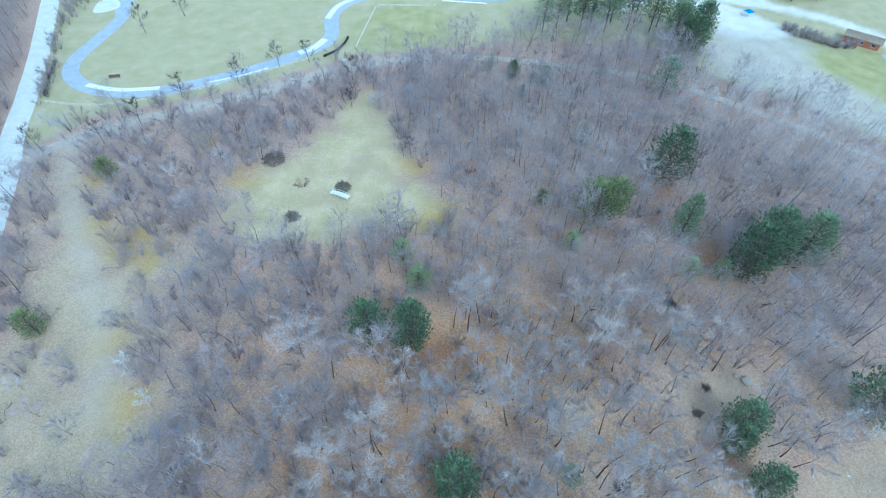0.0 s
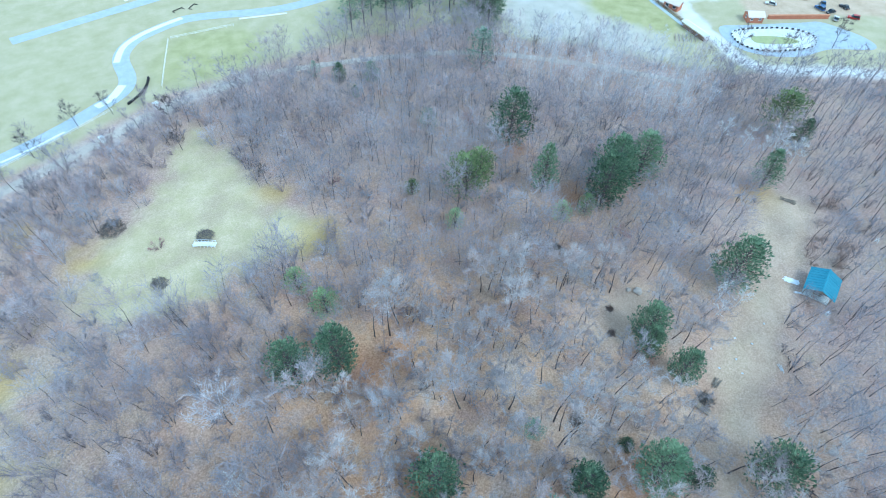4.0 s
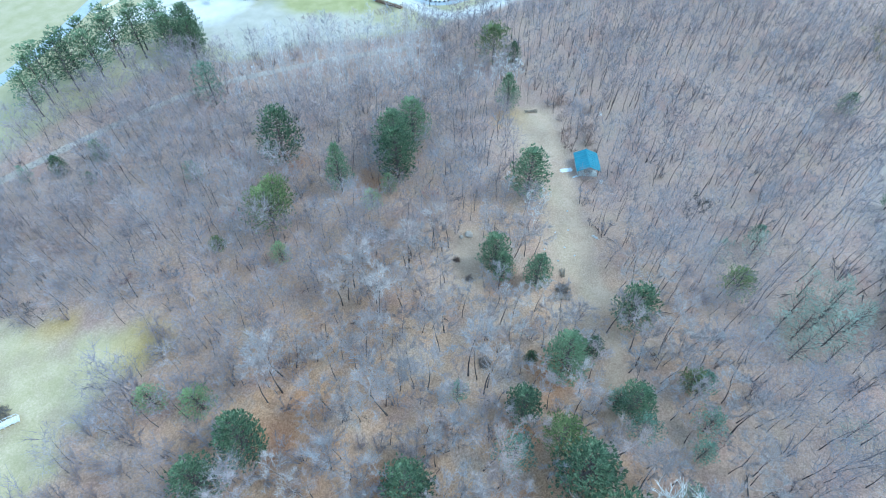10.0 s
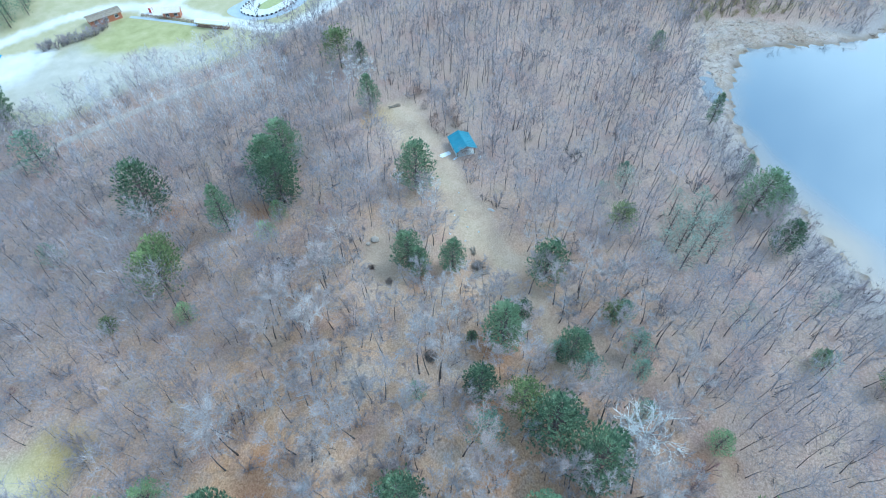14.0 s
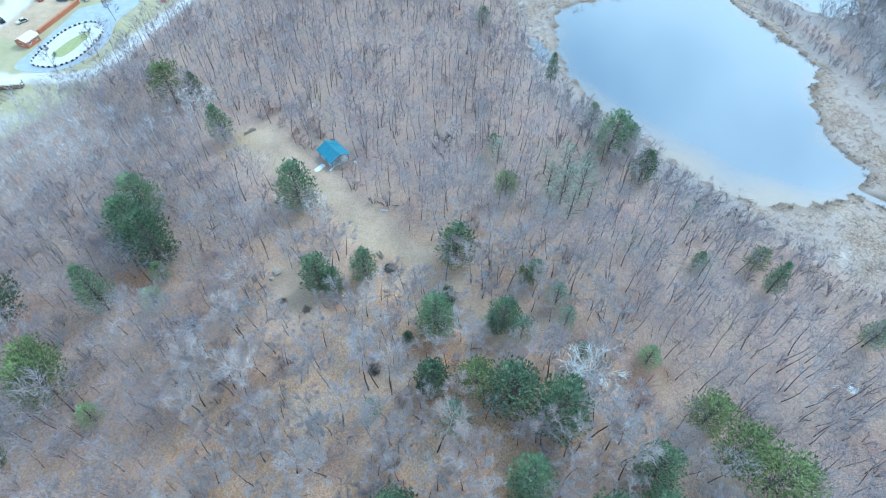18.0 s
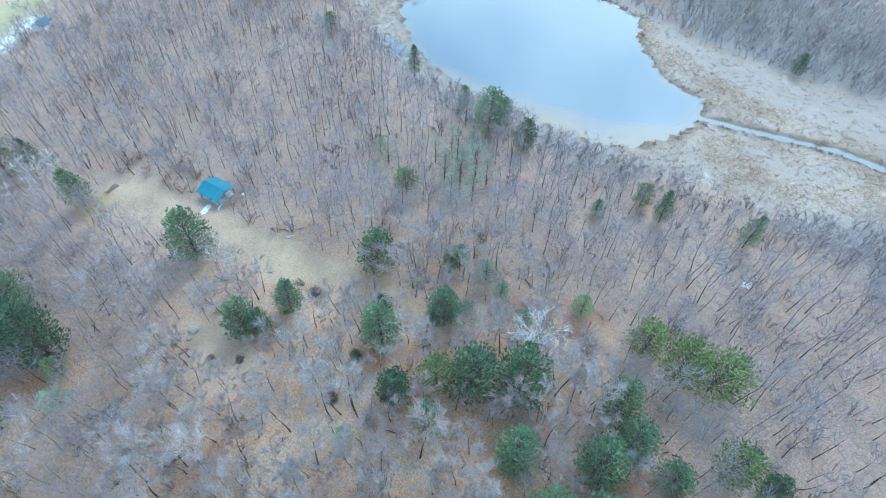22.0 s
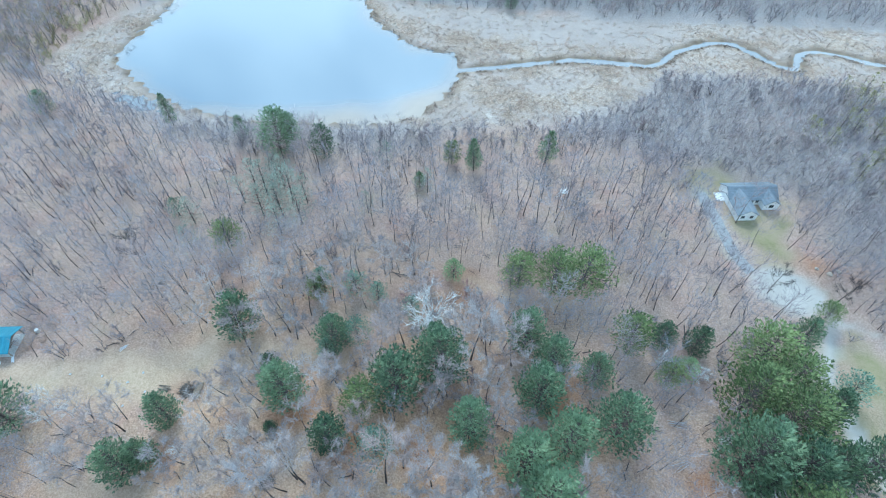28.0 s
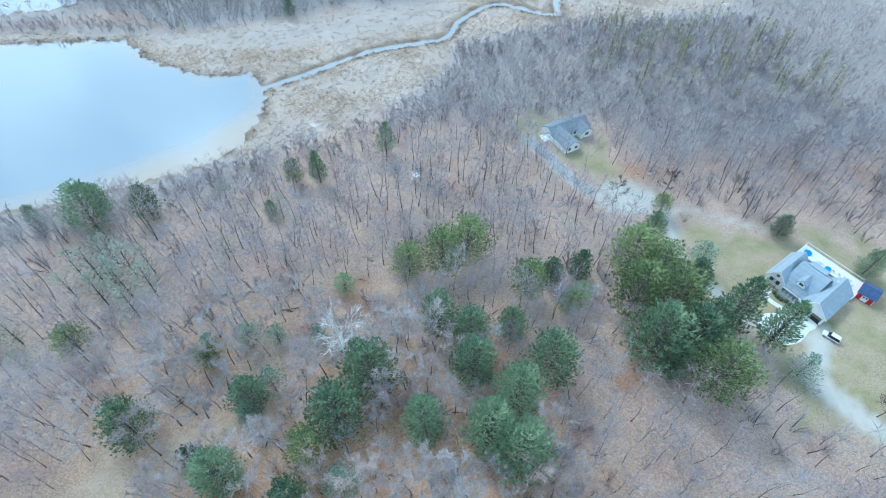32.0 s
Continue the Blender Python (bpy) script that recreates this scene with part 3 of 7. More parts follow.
    nx, ny = len(wx), len(wy)
    i = (np.arange(ny - 1)[:, None] * nx + np.arange(nx - 1)[None]).ravel()
    me = mesh_from("water", np.c_[q, np.full(len(q), -0.42)], np.stack([i, i + 1, i + 1 + nx, i + nx], 1), [M_WATER], None, {"shallow": shallow})
    tagged(new("water", me), "calm pale blue lake and creek reflecting the sky", "water", kind="structure")


build_ground()


# ---- trees: templates ----
def tube(path, radii, sides):
    """Corners and triangles of a tapering tube along a path."""
    v, f = [], []
    for k, (p, r) in enumerate(zip(path, radii)):
        for s in range(sides):
            a = 2 * math.pi * s / sides + k * 0.4
            v.append((p[0] + r * math.cos(a), p[1] + r * math.sin(a), p[2]))
    for k in range(len(path) - 1):
        for s in range(sides):
            a, b = k * sides + s, k * sides + (s + 1) % sides
            f += [(a, b, b + sides), (a, b + sides, a + sides)]
    return v, f


class Builder:
    def __init__(self):
        self.v, self.f, self.m = [], [], []

    def add(self, v, f, mat):
        n = len(self.v)
        self.v += v
        self.f += [(a + n, b + n, c + n) for a, b, c in f]
        self.m += [mat] * len(f)

    def blade(self, a, b, width, rs, mat):
        """A thin pointed sliver from a to b."""
        d = np.subtract(b, a)
        side = np.cross(d, rs.normal(size=3))
        side = side / (np.linalg.norm(side) + 1e-9) * width / 2
        self.add([tuple(np.subtract(a, side)), tuple(np.add(a, side)), tuple(b)], [(0, 1, 2)], mat)

    def arrays(self):
        return np.array(self.v, float), np.array(self.f, int), np.array(self.m, int)


def bare_tree(seed, h, spread, fork, twigs, sides=3, limbs=9, lean=0.05, blade=0.05, slim=1.0):
    """A leafless broadleaf tree: material 0 trunk, 1 limbs and twigs."""
    rs = np.random.RandomState(seed)
    b = Builder()
    tilt = rs.normal(size=2) * lean
    r = (0.0072 * h + 0.015) * slim

    def spine(t):
        return np.array([tilt[0] * h * t + 0.4 * (math.sin(4 * t + seed) - math.sin(seed)), tilt[1] * h * t + 0.4 * (math.cos(3.1 * t + seed) - math.cos(seed)), h * t])
    ts = np.linspace(0, 0.92, 5)
    v, f = tube([spine(t) - (0, 0, 0.15 if t == 0 else 0) for t in ts], [r * (1.25 if t == 0 else 1) * (1 - 0.9 * t) for t in ts], sides + 1 if sides > 3 else 3)
    # dark bark below; the pale upper part also stands for sky-lit bark
    cut = len(f) * 5 // 8
    b.add(v, f[:cut], 0)
    b.add(v, f[cut:], 1)
    tips = []
    for k in range(limbs):
        t = fork + (0.95 - fork) * (k + rs.rand()) / limbs
        a = spine(t)
        turn = k * 2.4 + rs.rand() * 0.8
        reach = spread * (1.15 - 0.75 * (t - fork) / (1 - fork)) * rs.uniform(0.7, 1.15)
        rise = rs.uniform(0.5, 1.1) * reach
        mid = a + np.array([math.cos(turn) * reach * 0.5, math.sin(turn) * reach * 0.5, rise * 0.4])
        end = a + np.array([math.cos(turn + 0.3) * reach, math.sin(turn + 0.3) * reach, rise])
        end[2] = min(end[2], h * 1.03)
        rr = r * 0.42 * (1 - 0.7 * t)
        v, f = tube([a, mid, end], [rr, rr * 0.6, rr * 0.12], 3)
        if t < 0.5:
            b.add(v[:6], f[:6], 0)
            b.add(v[3:], [(i - 3, j - 3, n - 3) for i, j, n in f[6:]], 1)
        else:
            b.add(v, f, 1)
        tips += [(a, mid), (mid, end), (mid, end)]
    tips += [(spine(0.8), spine(0.97))]
    low, tall = fork * 0.8 * h, (1 - fork * 0.8) * h
    for k in range(twigs):
        width = rs.uniform(0.6, 1.4) * blade * 0.62
        if k % 2:
            a, e = tips[rs.randint(len(tips))]
            p = a + (e - a) * rs.uniform(0.15, 1.0)
            d = (e - a) / (np.linalg.norm(e - a) + 1e-9) * rs.uniform(0.3, 1.0) + rs.normal(size=3) * 0.5 + np.array([0, 0, 0.3])
        else:
            # fine spray that fills the crown between the limbs
            turn, u, out = rs.uniform(0, 6.28), rs.rand() ** 0.8, math.sqrt(rs.rand())
            rim = spread * 1.15 * math.sin(math.pi * (0.12 + 0.8 * u)) ** 0.7
            p = spine(0.5) * (1, 1, 0) + np.array([math.cos(turn) * rim * out, math.sin(turn) * rim * out, low + tall * u * 0.93])
            d = np.array([math.cos(turn) * 0.5 * out, math.sin(turn) * 0.5 * out, 0.65]) + rs.normal(size=3) * 0.4
        ln = rs.uniform(0.7, 1.7) * (0.4 + spread * 0.31)
        b.blade(p, p + d / np.linalg.norm(d) * ln, width, rs, 1)
    return b.arrays()


def forked_tree(seed, h, spread, fork, twigs, blade=0.034, limbs=7, forks=3, levels=3, slim=1.0, lean=0.05, taper=0.55):
    """A leafless tree whose limbs fork again and again: material 0 trunk, 1 limbs and twigs."""
    rs = np.random.RandomState(seed)
    b = Builder()
    tilt = rs.normal(size=2) * lean
    r = (0.0075 * h + 0.02) * slim

    def spine(t):
        return np.array([tilt[0] * h * t + 0.35 * (math.sin(4 * t + seed) - math.sin(seed)), tilt[1] * h * t + 0.35 * (math.cos(3.1 * t + seed) - math.cos(seed)), h * t])
    ts = np.linspace(0, 0.9, 5)
    v, f = tube([spine(t) - (0, 0, 0.15 if t == 0 else 0) for t in ts], [r * (1.3 if t == 0 else 1) * (1 - 0.88 * t) for t in ts], 4)
    # upper trunk shares the pale twig colour, partly as skylight painted on bark
    cut = len(f) * 5 // 8
    b.add(v, f[:cut], 0)
    b.add(v, f[cut:], 1)
    fine = [(spine(0.75), spine(0.95))]

    def grow(p, d, length, thick, level):
        d = d / np.linalg.norm(d)
        bow = rs.normal(size=3) * 0.16 * length
        end = p + d * length + (0, 0, 0.12 * length)
        end[2] = min(end[2], h * 1.04)
        mid = (p + end) / 2 + bow * (0.7, 0.7, 0.4)
        if level < 2:
            v, f = tube([p, mid, end], [thick, thick * 0.75, thick * 0.45], 3)
        else:
            v, f = tube([p, end], [thick, thick * 0.35], 3)
        b.add(v, f, 1)
        if level >= levels - 1:
            fine.extend([(p, mid), (mid, end)])
        if level >= levels:
            return
        for k in range(forks):
            u = (0.45, 0.75, 1.0, 0.6)[k % 4] + rs.uniform(-0.1, 0.0)
            start = p + (mid - p) * min(u * 2, 1) + (end - mid) * max(u * 2 - 1, 0)
            out = np.cross(d, rs.normal(size=3))
            out = out / (np.linalg.norm(out) + 1e-9)
            grow(start, d * 0.8 + out * rs.uniform(0.45, 0.95) + np.array([0, 0, 0.22]), length * rs.uniform(0.5, 0.68), thick * taper, level + 1)

    for k in range(limbs):
        t = fork + (0.88 - fork) * (k + rs.rand()) / limbs
        turn = k * 2.4 + rs.rand() * 0.8
        reach = spread * (1.05 - 0.65 * (t - fork) / (1 - fork)) * rs.uniform(0.75, 1.15)
        grow(spine(t), np.array([math.cos(turn), math.sin(turn), rs.uniform(0.45, 1.0)]), reach * 0.72, r * 0.5 * (1 - 0.6 * t), 1)
    for k in range(twigs):
        a, e = fine[rs.randint(len(fine))]
        p = a + (e - a) * rs.uniform(0.1, 1.0)
        d = (e - a) / (np.linalg.norm(e - a) + 1e-9) * 0.9 + rs.normal(size=3) * 0.5 + np.array([0, 0, 0.25])
        b.blade(p, p + d / np.linalg.norm(d) * rs.uniform(0.45, 1.35) * (0.4 + 0.22 * spread), rs.uniform(0.6, 1.4) * blade, rs, 1)
    return b.arrays()


def bush(seed, h, spread, stems, twigs, blade=0.05):
    """A twiggy shrub with many stems from the ground."""
    rs = np.random.RandomState(seed)
    b = Builder()
    ends = []
    for k in range(stems):
        turn, out = rs.rand() * 6.28, spread * math.sqrt(rs.rand())
        a = np.array([0.3 * math.cos(turn), 0.3 * math.sin(turn), -0.1])
        e = np.array([out * math.cos(turn), out * math.sin(turn), h * rs.uniform(0.6, 1.0) * (1 - 0.3 * (out / spread) ** 2)])
        m = (a + e) / 2 + np.array([0, 0, 0.15 * h])
        v, f = tube([a, m, e], [0.05, 0.03, 0.01], 3)
        b.add(v, f, 0)
        ends += [(a, m), (m, e), (m, e)]
    for k in range(twigs):
        a, e = ends[rs.randint(len(ends))]
        p = a + (e - a) * rs.uniform(0.2, 1.0)
        d = (e - a) / (np.linalg.norm(e - a) + 1e-9) * 0.6 + rs.normal(size=3) * 0.55 + np.array([0, 0, 0.35])
        b.blade(p, p + d / np.linalg.norm(d) * rs.uniform(0.6, 1.7), rs.uniform(0.6, 1.4) * blade * 0.66, rs, 1)
    return b.arrays()


def conifer(seed, h, spread, low=0.12, whorls=12, arms=6, tufts=5, blades=4, ragged=0.2, round_top=0.8):
    """An evergreen with tiers of arms that end in feathery plumes: material 0 trunk and arms, 1 needles."""
    rs = np.random.RandomState(seed)
    b = Builder()
    r = 0.012 * h + 0.04
    bend = rs.normal(size=2) * 0.02 * h
    spine = lambda t: np.array([bend[0] * t * t, bend[1] * t * t, h * t])
    ts = np.linspace(0, 0.97, 5)
    v, f = tube([spine(t) - (0, 0, 0.15 if t == 0 else 0) for t in ts], [r * (1 - 0.92 * t) for t in ts], 6)
    b.add(v, f, 0)

    def spray(p, way, size, up):
        """A small flat fan of needle twigs."""
        for z in range(blades):
            d = way + np.cross(up, way) * rs.uniform(-0.75, 0.75) + rs.normal(size=3) * 0.16
            d = d / np.linalg.norm(d)
            face = up + rs.normal(size=3) * 0.42
            side = np.cross(face, d)
            side = side / (np.linalg.norm(side) + 1e-9) * size * rs.uniform(0.12, 0.2)
            root, tip = p - d * size * 0.12, p + d * size * rs.uniform(0.7, 1.1)
            mid = root + (tip - root) * 0.45
            b.add([tuple(root), tuple(mid - side), tuple(tip), tuple(mid + side)], [(0, 1, 2), (0, 2, 3)] if z % 2 else [(1, 2, 3)], 1)

    for w in range(whorls):
        t = low + (0.97 - low) * (w + rs.uniform(-0.25, 0.25)) / (whorls - 1)
        t = min(max(t, low), 0.985)
        s = (t - low) / (1 - low)
        prof = (1 - s) ** round_top * (0.6 + 0.4 * min(1, s / 0.2))
        n_arms = max(4, int(round(arms * (0.55 + 0.45 * prof))))
        for k in range(n_arms):
            if rs.rand() < 0.02 + ragged * 0.25:
                continue
            turn = 2 * math.pi * (k + 0.5 * (w % 2)) / n_arms + rs.normal() * 0.2
            reach = spread * (0.12 + 0.95 * prof) * rs.uniform(1 - ragged, 1 + ragged * 0.7)
            rise = reach * (rs.uniform(0.08, 0.32) + 0.75 * s)
            a = spine(t)
            e = a + np.array([math.cos(turn) * reach, math.sin(turn) * reach, min(rise, h * 1.03 - a[2])])
            v, f = tube([a, e], [0.05 * (1 - s) + 0.02, 0.008], 3)
            b.add(v, f, 0)
            way = (e - a) / np.linalg.norm(e - a)
            flat = np.array([-math.sin(turn), math.cos(turn), 0.0])
            up = np.cross(way, flat)
            up = up if up[2] > 0 else -up
            n = max(3, int(round(tufts * (0.45 + 0.55 * reach / spread))))
            for q in range(n):
                u = 0.34 + 0.68 * (q + rs.rand() * 0.6) / n
                wide = reach * 0.36 * (1.2 - 0.75 * u) + 0.1
                hand = 1 if q % 2 else -1
                size = rs.uniform(0.7, 1.1) * (0.28 + 0.065 * spread)
                p = a + (e - a) * u + flat * hand * wide * rs.uniform(0.35, 1.0) + up * rs.uniform(-0.05, 0.12)
                d = way * 0.85 + flat * hand * 0.55 + up * 0.28
                spray(p, d / np.linalg.norm(d), size, up)
            spray(e, way * 0.9 + up * 0.35, 0.38 + 0.07 * spread, up)
    for z in range(3):
        spray(spine(0.985), np.array([rs.normal() * 0.4, rs.normal() * 0.4, 1.0]), 0.7, np.array([math.cos(z * 2.1), math.sin(z * 2.1), 0.3]))
    return b.arrays()


def scatter(name, templates, spots, mats, label, category):
    """Many plants as one object: spots are rows of x, y, z, size, turn, template."""
    vs, fs, ms, ts, n = [], [], [], [], 0
    rs = np.random.RandomState(len(spots))
    for k, (v, f, m) in enumerate(templates):
        mine = spots[spots[:, 5] == k]
        if not len(mine):
            continue
        c, s = np.cos(mine[:, 4]), np.sin(mine[:, 4])
        wide = mine[:, 3] * rs.uniform(0.85, 1.15, len(mine))
        x = (v[None, :, 0] * c[:, None] - v[None, :, 1] * s[:, None]) * wide[:, None] + mine[:, 0:1]
        y = (v[None, :, 0] * s[:, None] + v[None, :, 1] * c[:, None]) * wide[:, None] + mine[:, 1:2]
        z = v[None, :, 2] * mine[:, 3:4] + mine[:, 2:3]
        vs.append(np.stack([x, y, z], -1).reshape(-1, 3))
        fs.append((f[None] + (np.arange(len(mine)) * len(v))[:, None, None]).reshape(-1, 3) + n)
        ms.append(np.tile(m, len(mine)))
        ts.append(np.repeat(rs.rand(len(mine)), len(v)))
        n += len(mine) * len(v)
    me = mesh_from(name, np.concatenate(vs), np.concatenate(fs), mats, np.concatenate(ms), {"tint": np.concatenate(ts)})
    return tagged(new(name, me), label, category, kind="stuff")


def split_meshes(name, template, mats):
    """Meshes of a template's trunk and crown, to be shared."""
    v, f, m = template
    out = []
    for k, word in enumerate(("trunk", "crown")):
        mine = f[m == k]
        used, back = np.unique(mine, return_inverse=True)
        out.append(mesh_from(f"{name}_{word}", v[used], back.reshape(-1, 3), [mats[k]]))
    return out


def plant(name, meshes, x, y, size, turn, label, category, group="", wide=1.0):
    ob = new(name)
    ob.empty_display_size = 0.5
    ob.matrix_basis = pose(x, y, height_at(x, y), 0, 0, turn) @ Matrix.Diagonal((size * wide, size * wide, size, 1))
    tagged(ob, label, category, group)
    for word, me in zip(("trunk", "crown"), meshes):
        new(word, me).parent = ob
    return ob


# ---- evergreens: plan place and height ----
PINES = {
    "dark": "-104,-36,8.6 -88,-49,6.8 -59,-19,11.8 -58,-30,12.5 -54,-48,9 -52,-15,15.4 -48,-10,11.1 -45,-14,17.2 -22,-10,14.8 -33,-36,9.5 -26,-35,7.5 "
            "-15,-20,9.3 -14,-3,16.2 -14,8,14.9 -13,60,11.9 -8,4,15.3 -6,-10,13.4 -6,-19,10.8 -4,58,14.4 1,-22,12.3 4,27,12.2 4,2,13.2 "
            "15,-8,15.6 21,0,14.2 28,15,10.7 31,160,6.4 41,155,7 32.5,148.5,4.5 39,-4,10.3 40,18,3.6 41,11,13.5 45,-57,5.3 48,7,6.3 58,33,8.3 "
            "59,-167,7.6 60,2,13 60,25,10.2 60,36,11 67,108,17 76,74,17 77,-57,10.5 82,78,16 88,83,11.1 88,39,14.5 90,-53,14.3 90,-59,9.5 "
            "93,79,14 96,173,14 100,178,16 93,180,15 103,183,14 105,-54,7 148,70,7.8 170,-36,7.9",
    "olive": "-19.5,-30.5,11.5 -29,-26,8 79,-17,8 -88,113,7 -86,63,8 -59,-57,6.3 -55,-6,15.9 -51,-33,13.4 -51,-24,15.7 -45,-37,14.7 -43,-25,15.9 -6,-42,12.2 0,-38,13.5 "
             "8,-37,10.1 26,6,9 31,99,5 41,-70,7.5 44,92,13 49,94,12 50,-13,6.4 144,76,13.8",
    "light": "-32,-29,5.5 -6,81,5.9 -2,72,6.4 23,-32,5.1 36,83,5.3 63,74,4.8 70,73,5.3",
    "blue": "-75,-9,7.1 -63,-38,7.5 19,13,7.8 25,28,5.5 27,-18,5.8 35,-7,7 36,-18,5.9 39,-1,5.3 42,-18,6.4 49,-15,7.3 "
            "78,146,12 47,123,6 24,165,5 98,-19,5.7",
    "tall": "-71,-16,17 -64,-21,18 16,-82,11 34,-70,11 64,85,16 121,60,13 129,-49,11",
    "high": "46,190,15 52,193,17 57,198,17 61,192,18 66,196,18 70,190,17 74,197,18 79,191,18 83,196,18 87,189,17 91,193,17 96,187,16 99,192,15",
    "grove": "149,217,10 154,213,11 159,216,12 164,212,10 169,216,12 174,219,12 152,222,12 158,224,12 165,223,12 171,227,12 145,221,10 148,229,12 160,232,12",
    "sparse": "42,-56,8.2 53,-42,7.7 57,-60,9 67,-31,12 73,-31,11 74,-37,12 78,-29,11 82,-36,12 86,-11,9 93,-19,9 70,-26,10 "
              "77,-34,10 80,-41,10 70,-38,9 86,-31,9 84,-43,8 88,-38,9",
}
PINE_LOOK = {
    "dark": ("dark", "dense dark green white pine with upswept tufted arms", dict(spread=0.34, low=0.06, whorls=14, arms=12, tufts=11, ragged=0.28, round_top=0.65)),
    "olive": ("olive", "olive green pine with an open rounded crown", dict(spread=0.37, low=0.18, whorls=12, arms=11, tufts=11, ragged=0.28, round_top=0.5)),
    "light": ("light", "small yellow-green young pine among bare trees", dict(spread=0.42, low=0.1, whorls=11, arms=10, tufts=9)),
    "blue": ("blue", "pale bluish-green young pine with soft needles", dict(spread=0.4, low=0.12, whorls=11, arms=9, tufts=8, ragged=0.35)),
    "tall": ("dark", "tall narrow dark green pine", dict(spread=0.23, low=0.14, whorls=15, arms=11, tufts=8)),
    "high": ("dark", "tall pine with a bare trunk and a ragged high crown", dict(spread=0.3, low=0.28, whorls=11, arms=10, tufts=8, ragged=0.4, round_top=0.5)),
    "grove": ("dark", "dark evergreen in a grove beyond the yard road", dict(spread=0.34, low=0.1, whorls=10, arms=8, tufts=6, ragged=0.3)),
    "sparse": ("sparse", "sparse grey-green cedar with thin foliage", dict(spread=0.33, low=0.12, whorls=11, arms=6, tufts=6, ragged=0.5, blades=3, round_top=0.55)),
}


def build_pines():
    rs = np.random.RandomState(7)
    for kind, text in PINES.items():
        needles, label, shape = PINE_LOOK[kind]
        shape = dict(shape)
        spread = shape.pop("spread")
        sets = [split_meshes(kind + "_pine", conifer(40 + 7 * k + len(kind), 10, 10 * spread * (0.92 + 0.1 * k), **shape), (M_TRUNK, M_NEEDLE[needles]))
                for k in range(3)]
        for n, row in enumerate(text.split()):
            x, y, h = (float(a) for a in row.split(","))
            h *= {"blue": 1.2, "light": 1.25}.get(kind, 1.0)
            plant("cedar_tree" if kind == "sparse" else "pine_tree", sets[n % 3], x, y, h / 10, rs.uniform(0, 360), label,
                  "tree", f"{kind} evergreens", rs.uniform(1.1, 1.3) if kind == "olive" else rs.uniform(1.02, 1.22) if kind in ("dark", "light") else rs.uniform(1.0, 1.22))


build_pines()


# ---- the bare wood ----
def wood_mask(q):
    """How freely trees stand at a place, 0 to 1."""
    m = np.ones(len(q))
    for outline, gap in ((LAKE, 3), (MARSH, 1), (REED_SHORE, 2), (MEADOW, 0.5), (WEST_MEADOW, 0.5), (CLEARING, 1.0), (GLADE, 0), (NORTH, 0),
                         (HOME_LAWN, 1), (HOUSE_LAWN, -1.5), (TURNAROUND, 2.5), (POOL, 3)):
        m *= area_depth(q, outline) + 1.2 * lumps(q, 12, 21) < -gap
    for lane, width in ((CREEK, 8), (ROAD, 9), (RAIL_TRAIL[:8], 7), (RAIL_TRAIL[7:12], 4.0), (YARD_ROAD, 8), (WEST_TRACK, 8), (DRIVE, 6), (DRIVE_SOUTH, 8), (LOOP_PATH, 3), (SANDY_EDGE, 3), (WOOD_TRACK, 3)):
        m *= lane_depth(q, lane, width) < 0
    for x, y, r in ((105, 28, 6.5), (38.5, 12, 4.2), (0.5, 54.5, 4), (9, 56, 4), (7, 38, 3.5), (20, -30, 3), (28, 37, 3)):
        m *= np.hypot(q[:, 0] - x, q[:, 1] - y) > r
    for text in PINES.values():
        for row in text.split():
            x, y, h = (float(a) for a in row.split(","))
            m *= np.hypot(q[:, 0] - x, q[:, 1] - y) > 0.27 * h + 1.5
    return m


def jittered(step, x0, x1, y0, y1, seed):
    rs = np.random.RandomState(seed)
    gx, gy = np.meshgrid(np.arange(x0, x1, step), np.arange(y0, y1, step))
    return np.stack([gx.ravel(), gy.ravel()], 1) + rs.uniform(-0.48, 0.48, (gx.size, 2)) * step


POPLARS = [(83, 146), (104, 158), (126, 140), (148, 112), (122, 90), (99, 104)]
NEAR = (24, 18)          # the middle of the wood that is passed nearest


